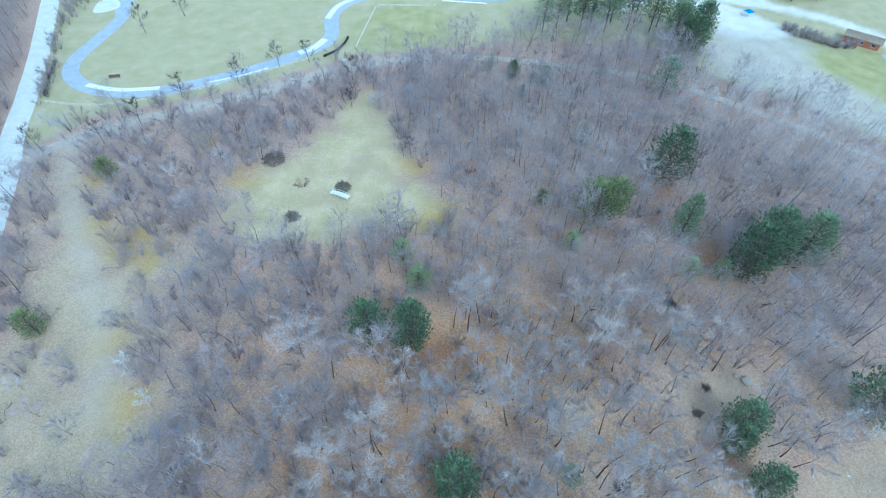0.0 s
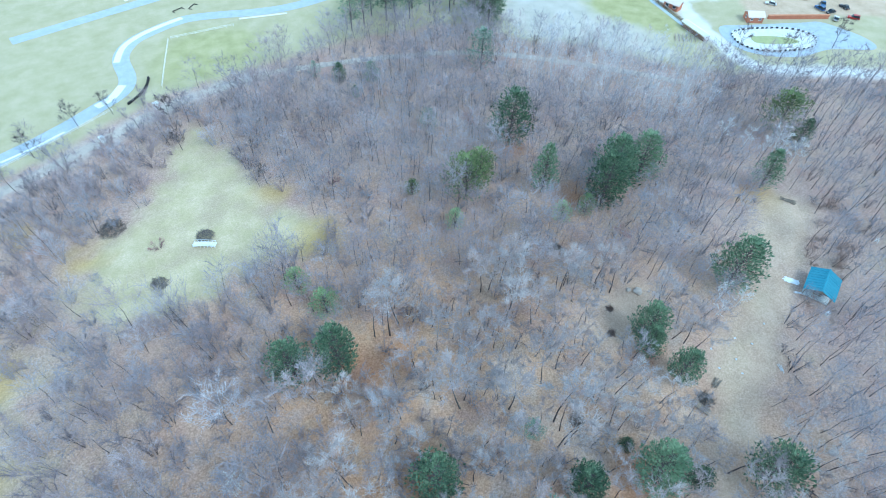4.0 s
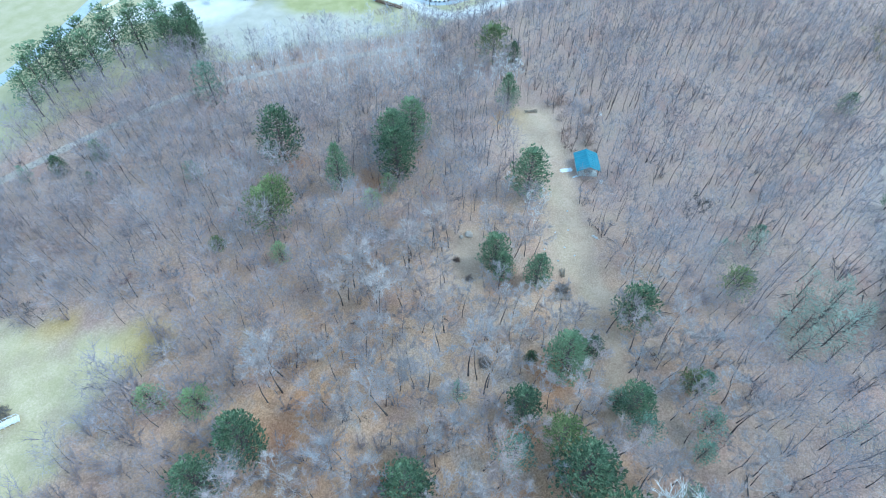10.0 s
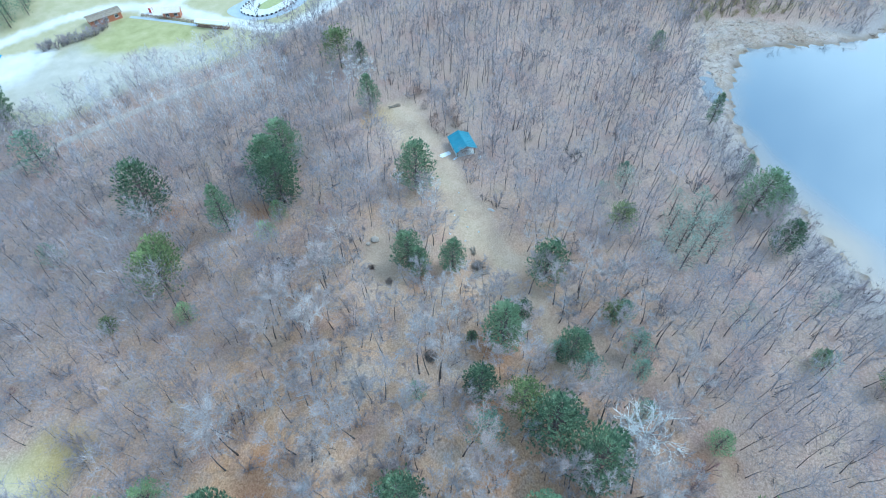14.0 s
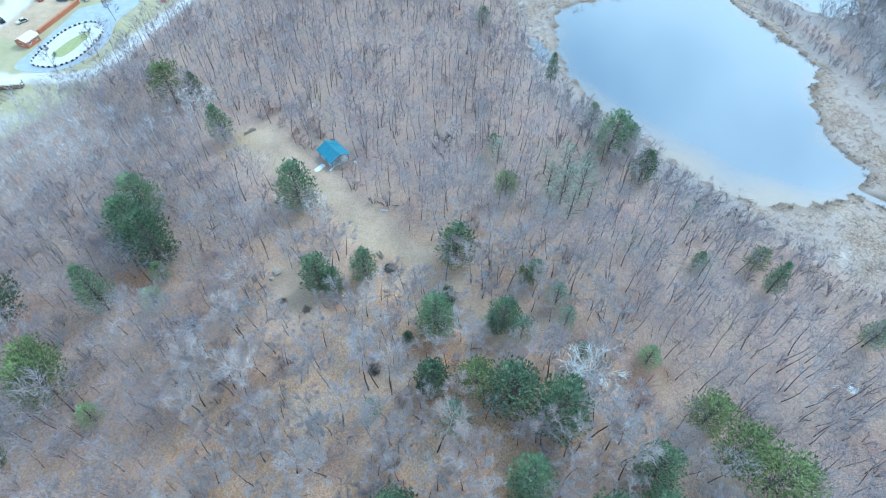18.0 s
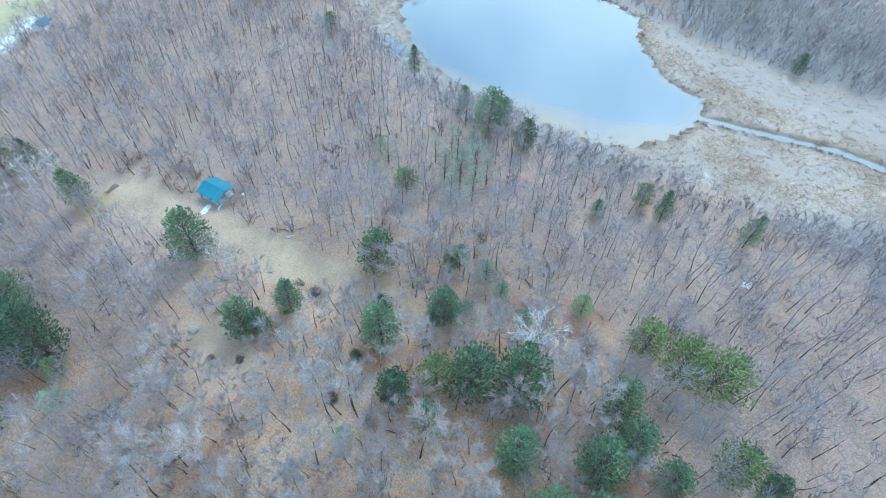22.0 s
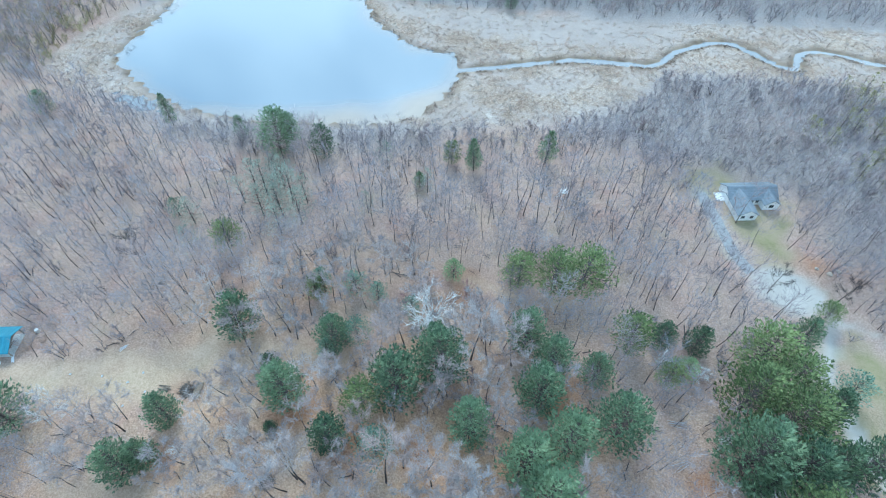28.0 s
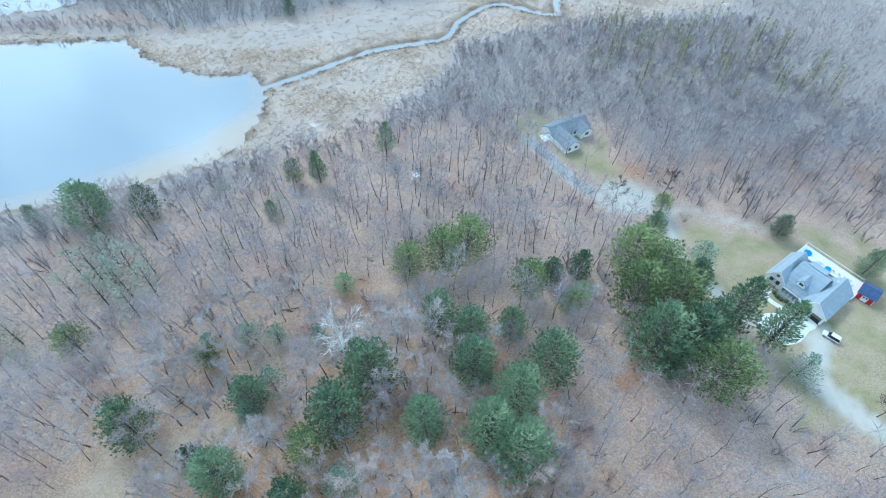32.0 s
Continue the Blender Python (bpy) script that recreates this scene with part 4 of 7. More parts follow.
def build_wood():
    rs = np.random.RandomState(3)
    q = jittered(3.85, -185, 258, -232, 290, 5)
    # the wood thins out behind the flight line to the west
    west_edge = np.where(q[:, 1] > 20, -78 - (q[:, 1] - 26) * 0.477, -82 - (14 - q[:, 1]) * 0.556) - 24
    q = q[(q[:, 0] > np.maximum(west_edge, -176)) & (q[:, 1] < 245) | (rs.rand(len(q)) < 0.2)]
    scrub = np.clip((10 - q[:, 0]) / 40, 0, 1) * np.clip((q[:, 1] - 25) / 25, 0, 1)
    scrub *= q[:, 0] > -128 - (q[:, 1] - 134) * 0.33
    q = q[rs.rand(len(q)) > 0.78 * scrub]
    q = q[(wood_mask(q) > 0.5) & (rs.rand(len(q)) < 0.88 + 0.38 * lumps(q, 17, 22))]
    poplar = area_depth(q, POPLARS) + 3 * lumps(q, 10, 33) > 0
    stand = lumps(q, 45, 31)
    size = np.clip(0.98 + 0.14 * stand + rs.normal(size=len(q)) * 0.2, 0.45, 1.5)
    shore = np.clip(-np.maximum(area_depth(q, LAKE), area_depth(q, MARSH)) / 20, 0, 1)
    size *= 0.42 + 0.58 * shore
    z = ground_height(q)
    near = np.hypot(q[:, 0] - NEAR[0], q[:, 1] - NEAR[1])
    order = np.argsort(near)
    close = np.zeros(len(q), bool)
    close[order[:290]] = True
    close &= ~poplar
    templates = [bare_tree(100 + k, 11.0 + k % 3, 2.4 + 0.3 * (k % 4), 0.36 + 0.05 * (k % 3), 180, 3, 6, 0.05, 0.11) for k in range(8)]
    coarse = [bare_tree(100 + k, 11.0 + k % 3, 2.2 + 0.3 * (k % 4), 0.36 + 0.05 * (k % 3), 125, 3, 4, 0.05, 0.135, 0.9) for k in range(8)]
    thin = [bare_tree(100 + k, 11.0 + k % 3, 2.5 + 0.3 * (k % 4), 0.34 + 0.05 * (k % 3), 340, 3, 9, 0.05, 0.074, 0.8) for k in range(8)]
    pick = rs.randint(0, 8, len(q)) + 8 * (near > 105) + 16 * (near < 66)
    rows = np.c_[q, z, size, rs.uniform(0, 6.28, len(q)), pick]
    swamp = (q[:, 1] < -97 + 6 * lumps(q, 25, 51)) & (q[:, 0] < 45) | (shore < 0.55) & ~close | (q[:, 1] < -146)
    hazy = ((q[:, 1] - 0.35 * q[:, 0] > 30 + 9 * lumps(q, 25, 52)) | (q[:, 0] < -58) & (q[:, 1] < -70 + 5 * lumps(q, 25, 53)) | (q[:, 0] < 20) & (q[:, 1] < -90)) & ~close & ~poplar & ~swamp
    fuzzy = [bare_tree(200 + k, 9.5 + k % 3, 3.0 + 0.25 * (k % 3), 0.16, 85, 3, 2, 0.05, 0.19, 0.7) for k in range(5)]
    drop = swamp & (area_depth(q, BOG) > 0) & (rs.rand(len(q)) > 0.2)
    swamp &= ~drop
    wet = rows.copy()
    wet[:, 5] = pick % 5
    # trunks in twig colour too: the low contrast of distance haze, painted on
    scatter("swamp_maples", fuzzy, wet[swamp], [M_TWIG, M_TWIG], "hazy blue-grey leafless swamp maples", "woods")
    mild = rows.copy()
    mild[:, 5], mild[:, 3] = pick % 5, rows[:, 3] * 1.05
    soft_crowns = [bare_tree(240 + k, 9.5 + k % 3, 3.2 + 0.3 * (k % 3), 0.2, 250, 3, 5, 0.05, 0.105, 0.85) for k in range(5)]
    soft_crowns += [bare_tree(240 + k, 9.5 + k % 3, 3.2 + 0.3 * (k % 3), 0.2, 430, 3, 9, 0.05, 0.072, 0.85) for k in range(5)]
    mild[:, 5] += 5 * (near < 62)
    # both farther woods take the twig colour with haze tinted in
    scatter("hazy_woodland", soft_crowns, mild[hazy], [M_TRUNK, M_HAZE], "hazy lilac-grey leafless young woodland", "woods")
    scatter("bare_woodland", templates + coarse + thin, rows[~close & ~poplar & ~swamp & ~hazy & ~drop], [M_TRUNK, M_HAZE], "grey leafless broadleaf woodland in early spring", "woods")
    tall = [bare_tree(300 + k, 13.5, 2.1, 0.2, 190, 3, 6, 0.03, 0.12) for k in range(4)]
    p = jittered(3.1, 70, 160, 80, 175, 6)
    p = p[(area_depth(p, POPLARS) + 4 * lumps(p, 10, 33) > 0) & (wood_mask(p) > 0.5) & (rs.rand(len(p)) < 0.9)]
    some = np.c_[p, ground_height(p), rs.uniform(0.7, 1.15, len(p)), rs.uniform(0, 6.28, len(p)), rs.randint(0, 4, len(p))]
    scatter("poplar_stand", tall, some, [M_PALE, M_PALE], "stand of pale grey leafless poplars", "woods")
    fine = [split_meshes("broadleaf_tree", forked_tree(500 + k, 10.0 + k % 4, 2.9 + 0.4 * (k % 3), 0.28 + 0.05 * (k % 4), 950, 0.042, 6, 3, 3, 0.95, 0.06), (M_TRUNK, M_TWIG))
            for k in range(9)]
    for n in np.flatnonzero(close):
        plant("broadleaf_tree", fine[n % 9], q[n, 0], q[n, 1], size[n] * 1.0, math.degrees(rows[n, 4]),
              "leafless grey broadleaf tree on the leaf-strewn slope", "tree", "bare trees of the wood", 1.1)
    # fallen stems on the leaf litter
    q = jittered(9.0, -30, 100, -45, 75, 27)
    q = q[(wood_mask(q) > 0.5) & (rs.rand(len(q)) < 0.55)]
    stems = []
    for k in range(5):
        r2 = np.random.RandomState(880 + k)
        b = Builder()
        for s in range(1 + k % 3):
            a = np.array([*r2.normal(size=2) * 0.5, 0.12])
            turn = 0.5 * s + r2.normal() * 0.3
            e = a + np.array([math.cos(turn), math.sin(turn), 0.03]) * r2.uniform(1.5, 3.6)
            b.add(*tube([a, (a + e) / 2 + (0, 0, 0.06), e], [0.13, 0.1, 0.05], 5), 0)
        for s in range(14):
            a = r2.normal(size=3) * (0.9, 0.5, 0.0) + (0, 0, 0.1)
            b.blade(a, a + r2.normal(size=3) * (0.7, 0.7, 0.2), 0.08, r2, 0)
        stems.append(b.arrays())
    rows = np.c_[q, ground_height(q), rs.uniform(0.6, 1.3, len(q)), rs.uniform(0, 6.28, len(q)), rs.randint(0, 5, len(q))]
    scatter("fallen_stems", stems, rows, [M_TRUNK], "dark fallen stems and brushwood on leaf litter", "deadwood")
    # undergrowth and thickets
    q = jittered(5.2, -150, 240, -210, 190, 9)
    thick = lumps(q, 38, 41)
    free = wood_mask(q) > 0.5
    q = q[free & (rs.rand(len(q)) < 0.32 + 0.5 * thick)]
    shrubs = [bush(700 + k, 2.6 + 0.5 * (k % 3), 1.7 + 0.3 * (k % 3), 5, 120, 0.095) for k in range(5)]
    rows = np.c_[q, ground_height(q), rs.uniform(0.7, 1.7, len(q)), rs.uniform(0, 6.28, len(q)), rs.randint(0, 5, len(q))]
    scatter("shrub_thicket", shrubs, rows, [M_TRUNK, M_BUSH], "mauve-grey leafless shrubs beneath the trees", "shrubs")
    # low hazy shrubs that close the wood towards the lake and the marsh
    q = jittered(2.5, -125, 200, -160, -45, 29)
    gap = -np.maximum(area_depth(q, LAKE), np.maximum(area_depth(q, MARSH), area_depth(q, REED_SHORE)))
    lone = wood_mask(q) > 0.5
    q = q[lone & (gap > 1.5) & (rs.rand(len(q)) < np.clip(1.25 - gap / 17, 0, 0.85) + 0.5 * (q[:, 1] < -100) * (q[:, 0] < 30))]
    low = [bush(790 + k, 2.6 + 0.4 * k, 1.5 + 0.2 * k, 3, 85, 0.1) for k in range(4)]
    rows = np.c_[q, ground_height(q), rs.uniform(0.6, 1.4, len(q)), rs.uniform(0, 6.28, len(q)), rs.randint(0, 4, len(q))]
    scatter("shore_shrubs", low, rows, [M_HAZE, M_HAZE], "blue-grey leafless shrubs along the wet shore", "shrubs")
    # dark scrub of the far wood beyond lake and marsh, with a few yellowish conifers
    q = jittered(3.7, -125, 215, -238, -150, 63)
    q = q[area_depth(q, FAR_WOOD) + 3 * lumps(q, 14, 64) > 0]
    far = [bush(800 + k, 4.2 + 0.6 * k, 2.8, 3, 60, 0.2) for k in range(3)]
    rows = np.c_[q, ground_height(q), rs.uniform(0.7, 1.3, len(q)), rs.uniform(0, 6.28, len(q)), rs.randint(0, 3, len(q))]
    scatter("far_scrub", far, rows, [M_TRUNK, M_HAZE], "dark blue-grey leafless scrub beyond the marsh", "shrubs")
    yellow = [split_meshes("yellow_conifer", conifer(820 + k, 7, 2.4, 0.1, 8, 6, 4, 3, 0.4), (M_TRUNK, M_NEEDLE["bog"])) for k in range(2)]
    for k, (x, y, s) in enumerate(((111, -170, 0.9), (113, -190, 1.0), (109, -180, 1.0), (97, -155, 0.7), (94, -183, 1.1), (89, -172, 0.9), (97, -200, 1.0), (92, -186, 0.8), (111, -186, 0.8))):
        plant("pine_tree", yellow[k % 2], x, y, s, 60 * k, "yellow-green conifer in the far wood", "tree", "far wood conifers")
    # brush between the access road and the kart track, and the hedge above the field
    q = jittered(2.6, -150, -115, 150, 226, 61)
    q = q[(area_depth(q, ROADSIDE) + lumps(q, 9, 62) > 0) & (lane_depth(q, ROAD, 7.5) < 0)]
    hedge = dense_line([(140, 190), (147, 182), (154.6, 177.4), (160, 176.2)], False, 0.5)
    q = np.concatenate([q, hedge + rs.normal(size=hedge.shape) * 0.8])
    row = [bush(740 + k, 3.0 + 0.5 * k, 1.9, 6, 150, 0.085) for k in range(3)]
    rows = np.c_[q, ground_height(q), rs.uniform(0.7, 1.3, len(q)), rs.uniform(0, 6.28, len(q)), rs.randint(0, 3, len(q))]
    scatter("roadside_brush", row, rows, [M_TRUNK, M_BUSH], "brown-grey leafless brush beside road and field", "shrubs")
    # tall rounded scrub round the western meadows
    q = jittered(4.9, -135, 20, 22, 175, 19)
    west = np.clip((12 - q[:, 0]) / 40, 0, 1) * np.clip((q[:, 1] - 22) / 25, 0, 1)
    onto = (area_depth(q, WEST_MEADOW) < 9) & (rs.rand(len(q)) < 0.36) & (lane_depth(q, ROAD, 12) < 0) & (lane_depth(q, WEST_TRACK, 9) < 0) & (lane_depth(q, RAIL_TRAIL, 7) < 0) & (area_depth(q, NORTH) < -3) & (area_depth(q, MEADOW) < -1)
    q = q[onto | (wood_mask(q) > 0.5) & (rs.rand(len(q)) < 0.85 * west)]
    scrubs = [bush(760 + k, 4.2 + 0.5 * (k % 3), 2.6 + 0.3 * (k % 3), 7, 290, 0.085) for k in range(6)]
    rows = np.c_[q, ground_height(q), rs.uniform(0.7, 1.55, len(q)), rs.uniform(0, 6.28, len(q)), rs.randint(0, 6, len(q))]
    scatter("scrub_belt", scrubs, rows, [M_BUSH, M_BUSH], "tall rounded leafless scrub round the meadows", "shrubs")


build_wood()


def build_marsh():
    rs = np.random.RandomState(12)
    q = jittered(1.2, -125, 202, -216, -48, 14)
    d = np.maximum(area_depth(q, MARSH), area_depth(q, REED_SHORE))
    wet = np.maximum(area_depth(q, LAKE) - 0.5, lane_depth(q, CREEK, 3.2))
    q = q[(d + 2 * lumps(q, 9, 15) > 0) & (wet + 0.9 * lumps(q, 9, 3) < -0.3) & (rs.rand(len(q)) < (0.62 + 0.3 * lumps(q, 16, 16)) * np.where(area_depth(q, FEN) > 0, 0.35, 1.0))]
    clumps = []
    for k in range(4):
        r2 = np.random.RandomState(60 + k)
        b = Builder()
        for s in range(14):
            a = r2.normal(size=3) * (0.4, 0.4, 0) - np.array([0, 0, 0.1])
            b.blade(a, a + np.array([*r2.normal(size=2) * 0.5, r2.uniform(0.3, 0.85)]), 0.17, r2, 0)
        clumps.append(b.arrays())
    rows = np.c_[q, ground_height(q), rs.uniform(0.5, 1.15, len(q)), rs.uniform(0, 6.28, len(q)), rs.randint(0, 4, len(q))]
    scatter("marsh_reeds", clumps, rows, [M_REED], "matted dry straw-coloured marsh reeds", "reeds")
    # brown sedge on the banks of creek and lake
    line = dense_line(CREEK, False, 0.9)
    d = np.gradient(line, axis=0)
    side = np.stack([-d[:, 1], d[:, 0]], 1) / np.hypot(*d.T)[:, None]
    shore = dense_line(LAKE, True, 0.9)
    shore = shore[(area_depth(shore, MARSH) > -6) | (shore[:, 1] < -120)]
    q = np.concatenate([line + side * off for off in (-2.1, -2.9)] + [shore + rs.normal(size=shore.shape) * 1.0 for k in range(2)])
    q = q + rs.normal(size=q.shape) * 0.4
    q = q[(ground_height(q) > -0.5) & (rs.rand(len(q)) < 0.55 + 0.5 * lumps(q, 12, 65))]
    rows = np.c_[q, ground_height(q), rs.uniform(0.4, 0.95, len(q)), rs.uniform(0, 6.28, len(q)), rs.randint(0, 4, len(q))]
    scatter("bank_sedge", clumps, rows, [M_SEDGE], "brown dead sedge on the banks of creek and lake", "reeds")


build_marsh()


# ---- materials of built things ----
M_ASPHALT = plain("blue_grey_asphalt", (0.34, 0.38, 0.43), (0.5, 0.55, 0.61), 0.4, 0.85)
M_CONCRETE = plain("pale_concrete", (0.55, 0.56, 0.55), (0.78, 0.78, 0.76), 0.35, 0.85)
M_TRAIL = plain("trail_gravel", (0.36, 0.31, 0.265), (0.6, 0.53, 0.46), 0.5, 0.95)
M_WHITE = plain("white_paint", (0.7, 0.71, 0.72), (0.86, 0.86, 0.86), 1.0, 0.6)
M_BLACK = plain("black_rubber", (0.015, 0.015, 0.017), (0.05, 0.05, 0.055), 2.0, 0.8)
M_SHINGLE = plain("grey_shingles", (0.26, 0.31, 0.365), (0.36, 0.415, 0.475), 0.8, 0.85, vary=0.06)
M_SLATE = plain("dark_shingles", (0.16, 0.185, 0.215), (0.3, 0.335, 0.375), 0.8, 0.85, vary=0.12)
M_SIDING = plain("white_siding", (0.78, 0.8, 0.81), (0.9, 0.91, 0.92), 0.7, 0.55)
M_TEAL = plain("teal_metal_roof", (0.06, 0.24, 0.33), (0.11, 0.34, 0.44), 0.5, 0.4, 0.1, vary=0.08)
M_WOOD = plain("weathered_wood", (0.2, 0.16, 0.12), (0.38, 0.32, 0.26), 1.5, 0.85, vary=0.15)
M_BROWN = plain("brown_boards", (0.12, 0.075, 0.055), (0.24, 0.16, 0.12), 1.2, 0.8, vary=0.15)
M_RED = plain("red_barn_paint", (0.3, 0.015, 0.025), (0.5, 0.04, 0.05), 1.0, 0.6)
M_NAVY = plain("navy_roof_metal", (0.035, 0.06, 0.14), (0.08, 0.12, 0.24), 0.8, 0.5)
M_GLASS = material("window_glass", 0.08)[0]
M_GLASS.node_tree.nodes["Principled BSDF"].inputs["Base Color"].default_value = (0.03, 0.04, 0.05, 1)
M_DARK = plain("dark_metal_and_bay_shade", (0.02, 0.02, 0.022), (0.05, 0.05, 0.05), 1.0, 0.9)
M_RUST = plain("rust_orange_roof", (0.42, 0.17, 0.08), (0.62, 0.3, 0.17), 0.6, 0.7)
M_BRICK = plain("orange_brick", (0.33, 0.12, 0.07), (0.52, 0.24, 0.15), 1.6, 0.85)
M_CREAM = plain("cream_metal_roof", (0.66, 0.55, 0.47), (0.8, 0.72, 0.64), 0.6, 0.6)
M_BLUE = plain("bright_blue_canvas", (0.02, 0.2, 0.48), (0.05, 0.32, 0.62), 1.0, 0.6)
M_STONE = plain("grey_boulder", (0.38, 0.32, 0.27), (0.6, 0.52, 0.45), 1.2, 0.9, bump=0.6)
M_BRUSH = plain("dead_brush", (0.13, 0.11, 0.1), (0.34, 0.3, 0.27), 1.0, 0.95)
M_GREENERY = plain("box_hedge", (0.03, 0.06, 0.03), (0.09, 0.14, 0.07), 3.0, 0.8)
M_SILVER = plain("silver_car_paint", (0.55, 0.57, 0.59), (0.7, 0.71, 0.73), 0.6, 0.3, 0.5, bump=0.0)
M_CARS = [M_SILVER, plain("black_car_paint", (0.02, 0.02, 0.025), (0.05, 0.05, 0.055), 0.6, 0.3, bump=0.0),
          plain("blue_car_paint", (0.03, 0.08, 0.2), (0.06, 0.14, 0.3), 0.6, 0.3, bump=0.0),
          plain("red_car_paint", (0.3, 0.02, 0.02), (0.42, 0.05, 0.04), 0.6, 0.3, bump=0.0)]
M_WHITEBARK = plain("white_bark", (0.6, 0.59, 0.58), (0.84, 0.83, 0.82), 1.5, 0.85)
M_BRAMBLE = bark_material("brown_brambles", (0.3, 0.225, 0.19), (0.5, 0.4, 0.34))
M_WILLOW = bark_material("willow_twigs", (0.24, 0.22, 0.11), (0.46, 0.42, 0.24))
M_PINK = bark_material("reddish_twigs", (0.34, 0.2, 0.19), (0.56, 0.36, 0.34))
M_TARP = plain("white_plastic_sheet", (0.72, 0.72, 0.74), (0.9, 0.9, 0.91), 1.4, 0.5, bump=0.5)


# ---- roads, trail and kart track ----
def ribbon(name, line, width, mat, label, category, offset=0.0, lift=0.05, rough_edge=0.0, start=0.0, stop=1.0):
    """A paved strip along a smooth line, a few centimetres proud of the ground."""
    p = dense_line(line, False, 1.6)
    k = len(p)
    p = p[int(k * start):max(int(k * stop), int(k * start) + 3)]
    d = np.gradient(p, axis=0)
    d /= np.hypot(*d.T)[:, None]
    n = np.stack([-d[:, 1], d[:, 0]], 1)
    rs = np.random.RandomState(len(p))
    half = width / 2 + rs.uniform(-rough_edge, rough_edge, (len(p), 2))
    left, right = p + n * (offset + half[:, :1]), p + n * (offset - half[:, 1:])
    bm = bmesh.new()
    rows = []
    zl, zm, zr = ground_height(left), ground_height((left + right) / 2), ground_height(right)
    for a, b, z0, z1, z2 in zip(left, right, zl, zm, zr):
        z = max(z0, z1, z2) + lift
        rows.append([bm.verts.new((a[0], a[1], z - lift - 0.3)), bm.verts.new((a[0], a[1], z)),
                     bm.verts.new(((a[0] + b[0]) / 2, (a[1] + b[1]) / 2, z + 0.02)), bm.verts.new((b[0], b[1], z)),
                     bm.verts.new((b[0], b[1], z - lift - 0.3))])
    for a, b in zip(rows, rows[1:]):
        for i in range(4):
            bm.faces.new((a[i], a[i + 1], b[i + 1], b[i]))
    bmesh.ops.recalc_face_normals(bm, faces=bm.faces)
    return tagged(part(name, bm, mat), label, category, kind="structure")


ribbon("road", ROAD, 7.0, M_CONCRETE, "pale sun-bleached access road", "road", rough_edge=0.08)
ribbon("trail", RAIL_TRAIL[:8], 3.8, M_TRAIL, "straight pale gravel trail along the wood's edge", "trail", rough_edge=0.25)
ribbon("trail", RAIL_TRAIL[7:12], 3.0, M_TRAIL, "narrow leaf-strewn trail under bare trees", "trail", rough_edge=0.25)
ribbon("kart_road", KART_TRACK, 5.6, M_ASPHALT, "winding blue-grey asphalt kart track", "road")
ribbon("drive", DRIVE[:5], 3.0, plain("worn_drive_asphalt", (0.27, 0.27, 0.275), (0.42, 0.42, 0.425), 0.5, 0.9), "grey asphalt drive leading to the low house", "driveway", rough_edge=0.1)
ribbon("kart_road", BACK_TRACK, 5.6, M_ASPHALT, "straight blue-grey asphalt back stretch", "road")
for strip, wide in (([(-113, 160), (-106, 157.6), (-99, 156.6), (-88, 157.4)], 2.0), ([(-44.5, 178), (-39.5, 181.5), (-36, 187.5)], 2.8),
                    ([(-36.6, 203), (-33.5, 213), (-27, 219.5), (-18, 224), (-11, 226.6)], 2.2), ([(9, 216.8), (18, 215.4), (27, 213.8)], 0.9),
                    ([(-73, 160), (-63, 163.8), (-54, 168.4)], 0.8), ([(101, 236.5), (114, 237), (128, 238)], 2.4), ([(-30, 251), (-13, 257.5), (5, 262)], 2.2)):
    ribbon("kerb", strip, wide, M_WHITE, "white painted run-off strip on the track", "kerb", 0.0, 0.1)


def disc_patch(name, outline, mat, label, category, lift, step=1.5):
    p = dense_line(outline, True, step)
    bm = bmesh.new()
    z = float(ground_height(p).max()) + lift
    top = [bm.verts.new((x, y, z)) for x, y in p]
    low = [bm.verts.new((x, y, z - lift - 0.3)) for x, y in p]
    bm.faces.new(top)
    for i in range(len(p)):
        j = (i + 1) % len(p)
        bm.faces.new((top[i], low[i], low[j], top[j]))
    bmesh.ops.recalc_face_normals(bm, faces=bm.faces)
    return tagged(part(name, bm, mat), label, category, kind="structure")


OVAL = [(179, 128), (175.7, 121.2), (178, 114.8), (185.4, 110.4), (193.7, 107.9), (200.7, 107.7), (206.2, 112.4), (204.5, 118.5), (199.5, 122.6),
        (192.7, 125.6), (185.9, 127.8)]
ISLAND = [(183.4, 122.6), (182, 119), (187, 115.3), (195.3, 112.1), (198.4, 112.4), (197.2, 115.4), (192, 119.5), (186, 122.2)]
disc_patch("apron", APRON, M_ASPHALT,
           "blue-grey asphalt yard round the small kart oval", "pavement", 0.06)
disc_patch("concrete_pad", [(-129.2, 210), (-121, 213.8), (-124, 221), (-130.4, 219.6)], M_CONCRETE, "pale concrete pad beside the kart track", "pavement", 0.06)
disc_patch("kart_oval", OVAL, M_CONCRETE, "pale concrete oval kart track", "road", 0.1)
island = disc_patch("grass_island", ISLAND, plain("island_grass", (0.3, 0.34, 0.14), (0.46, 0.46, 0.24), 0.6, 0.9), "grass island inside the small oval", "grass", 0.14)


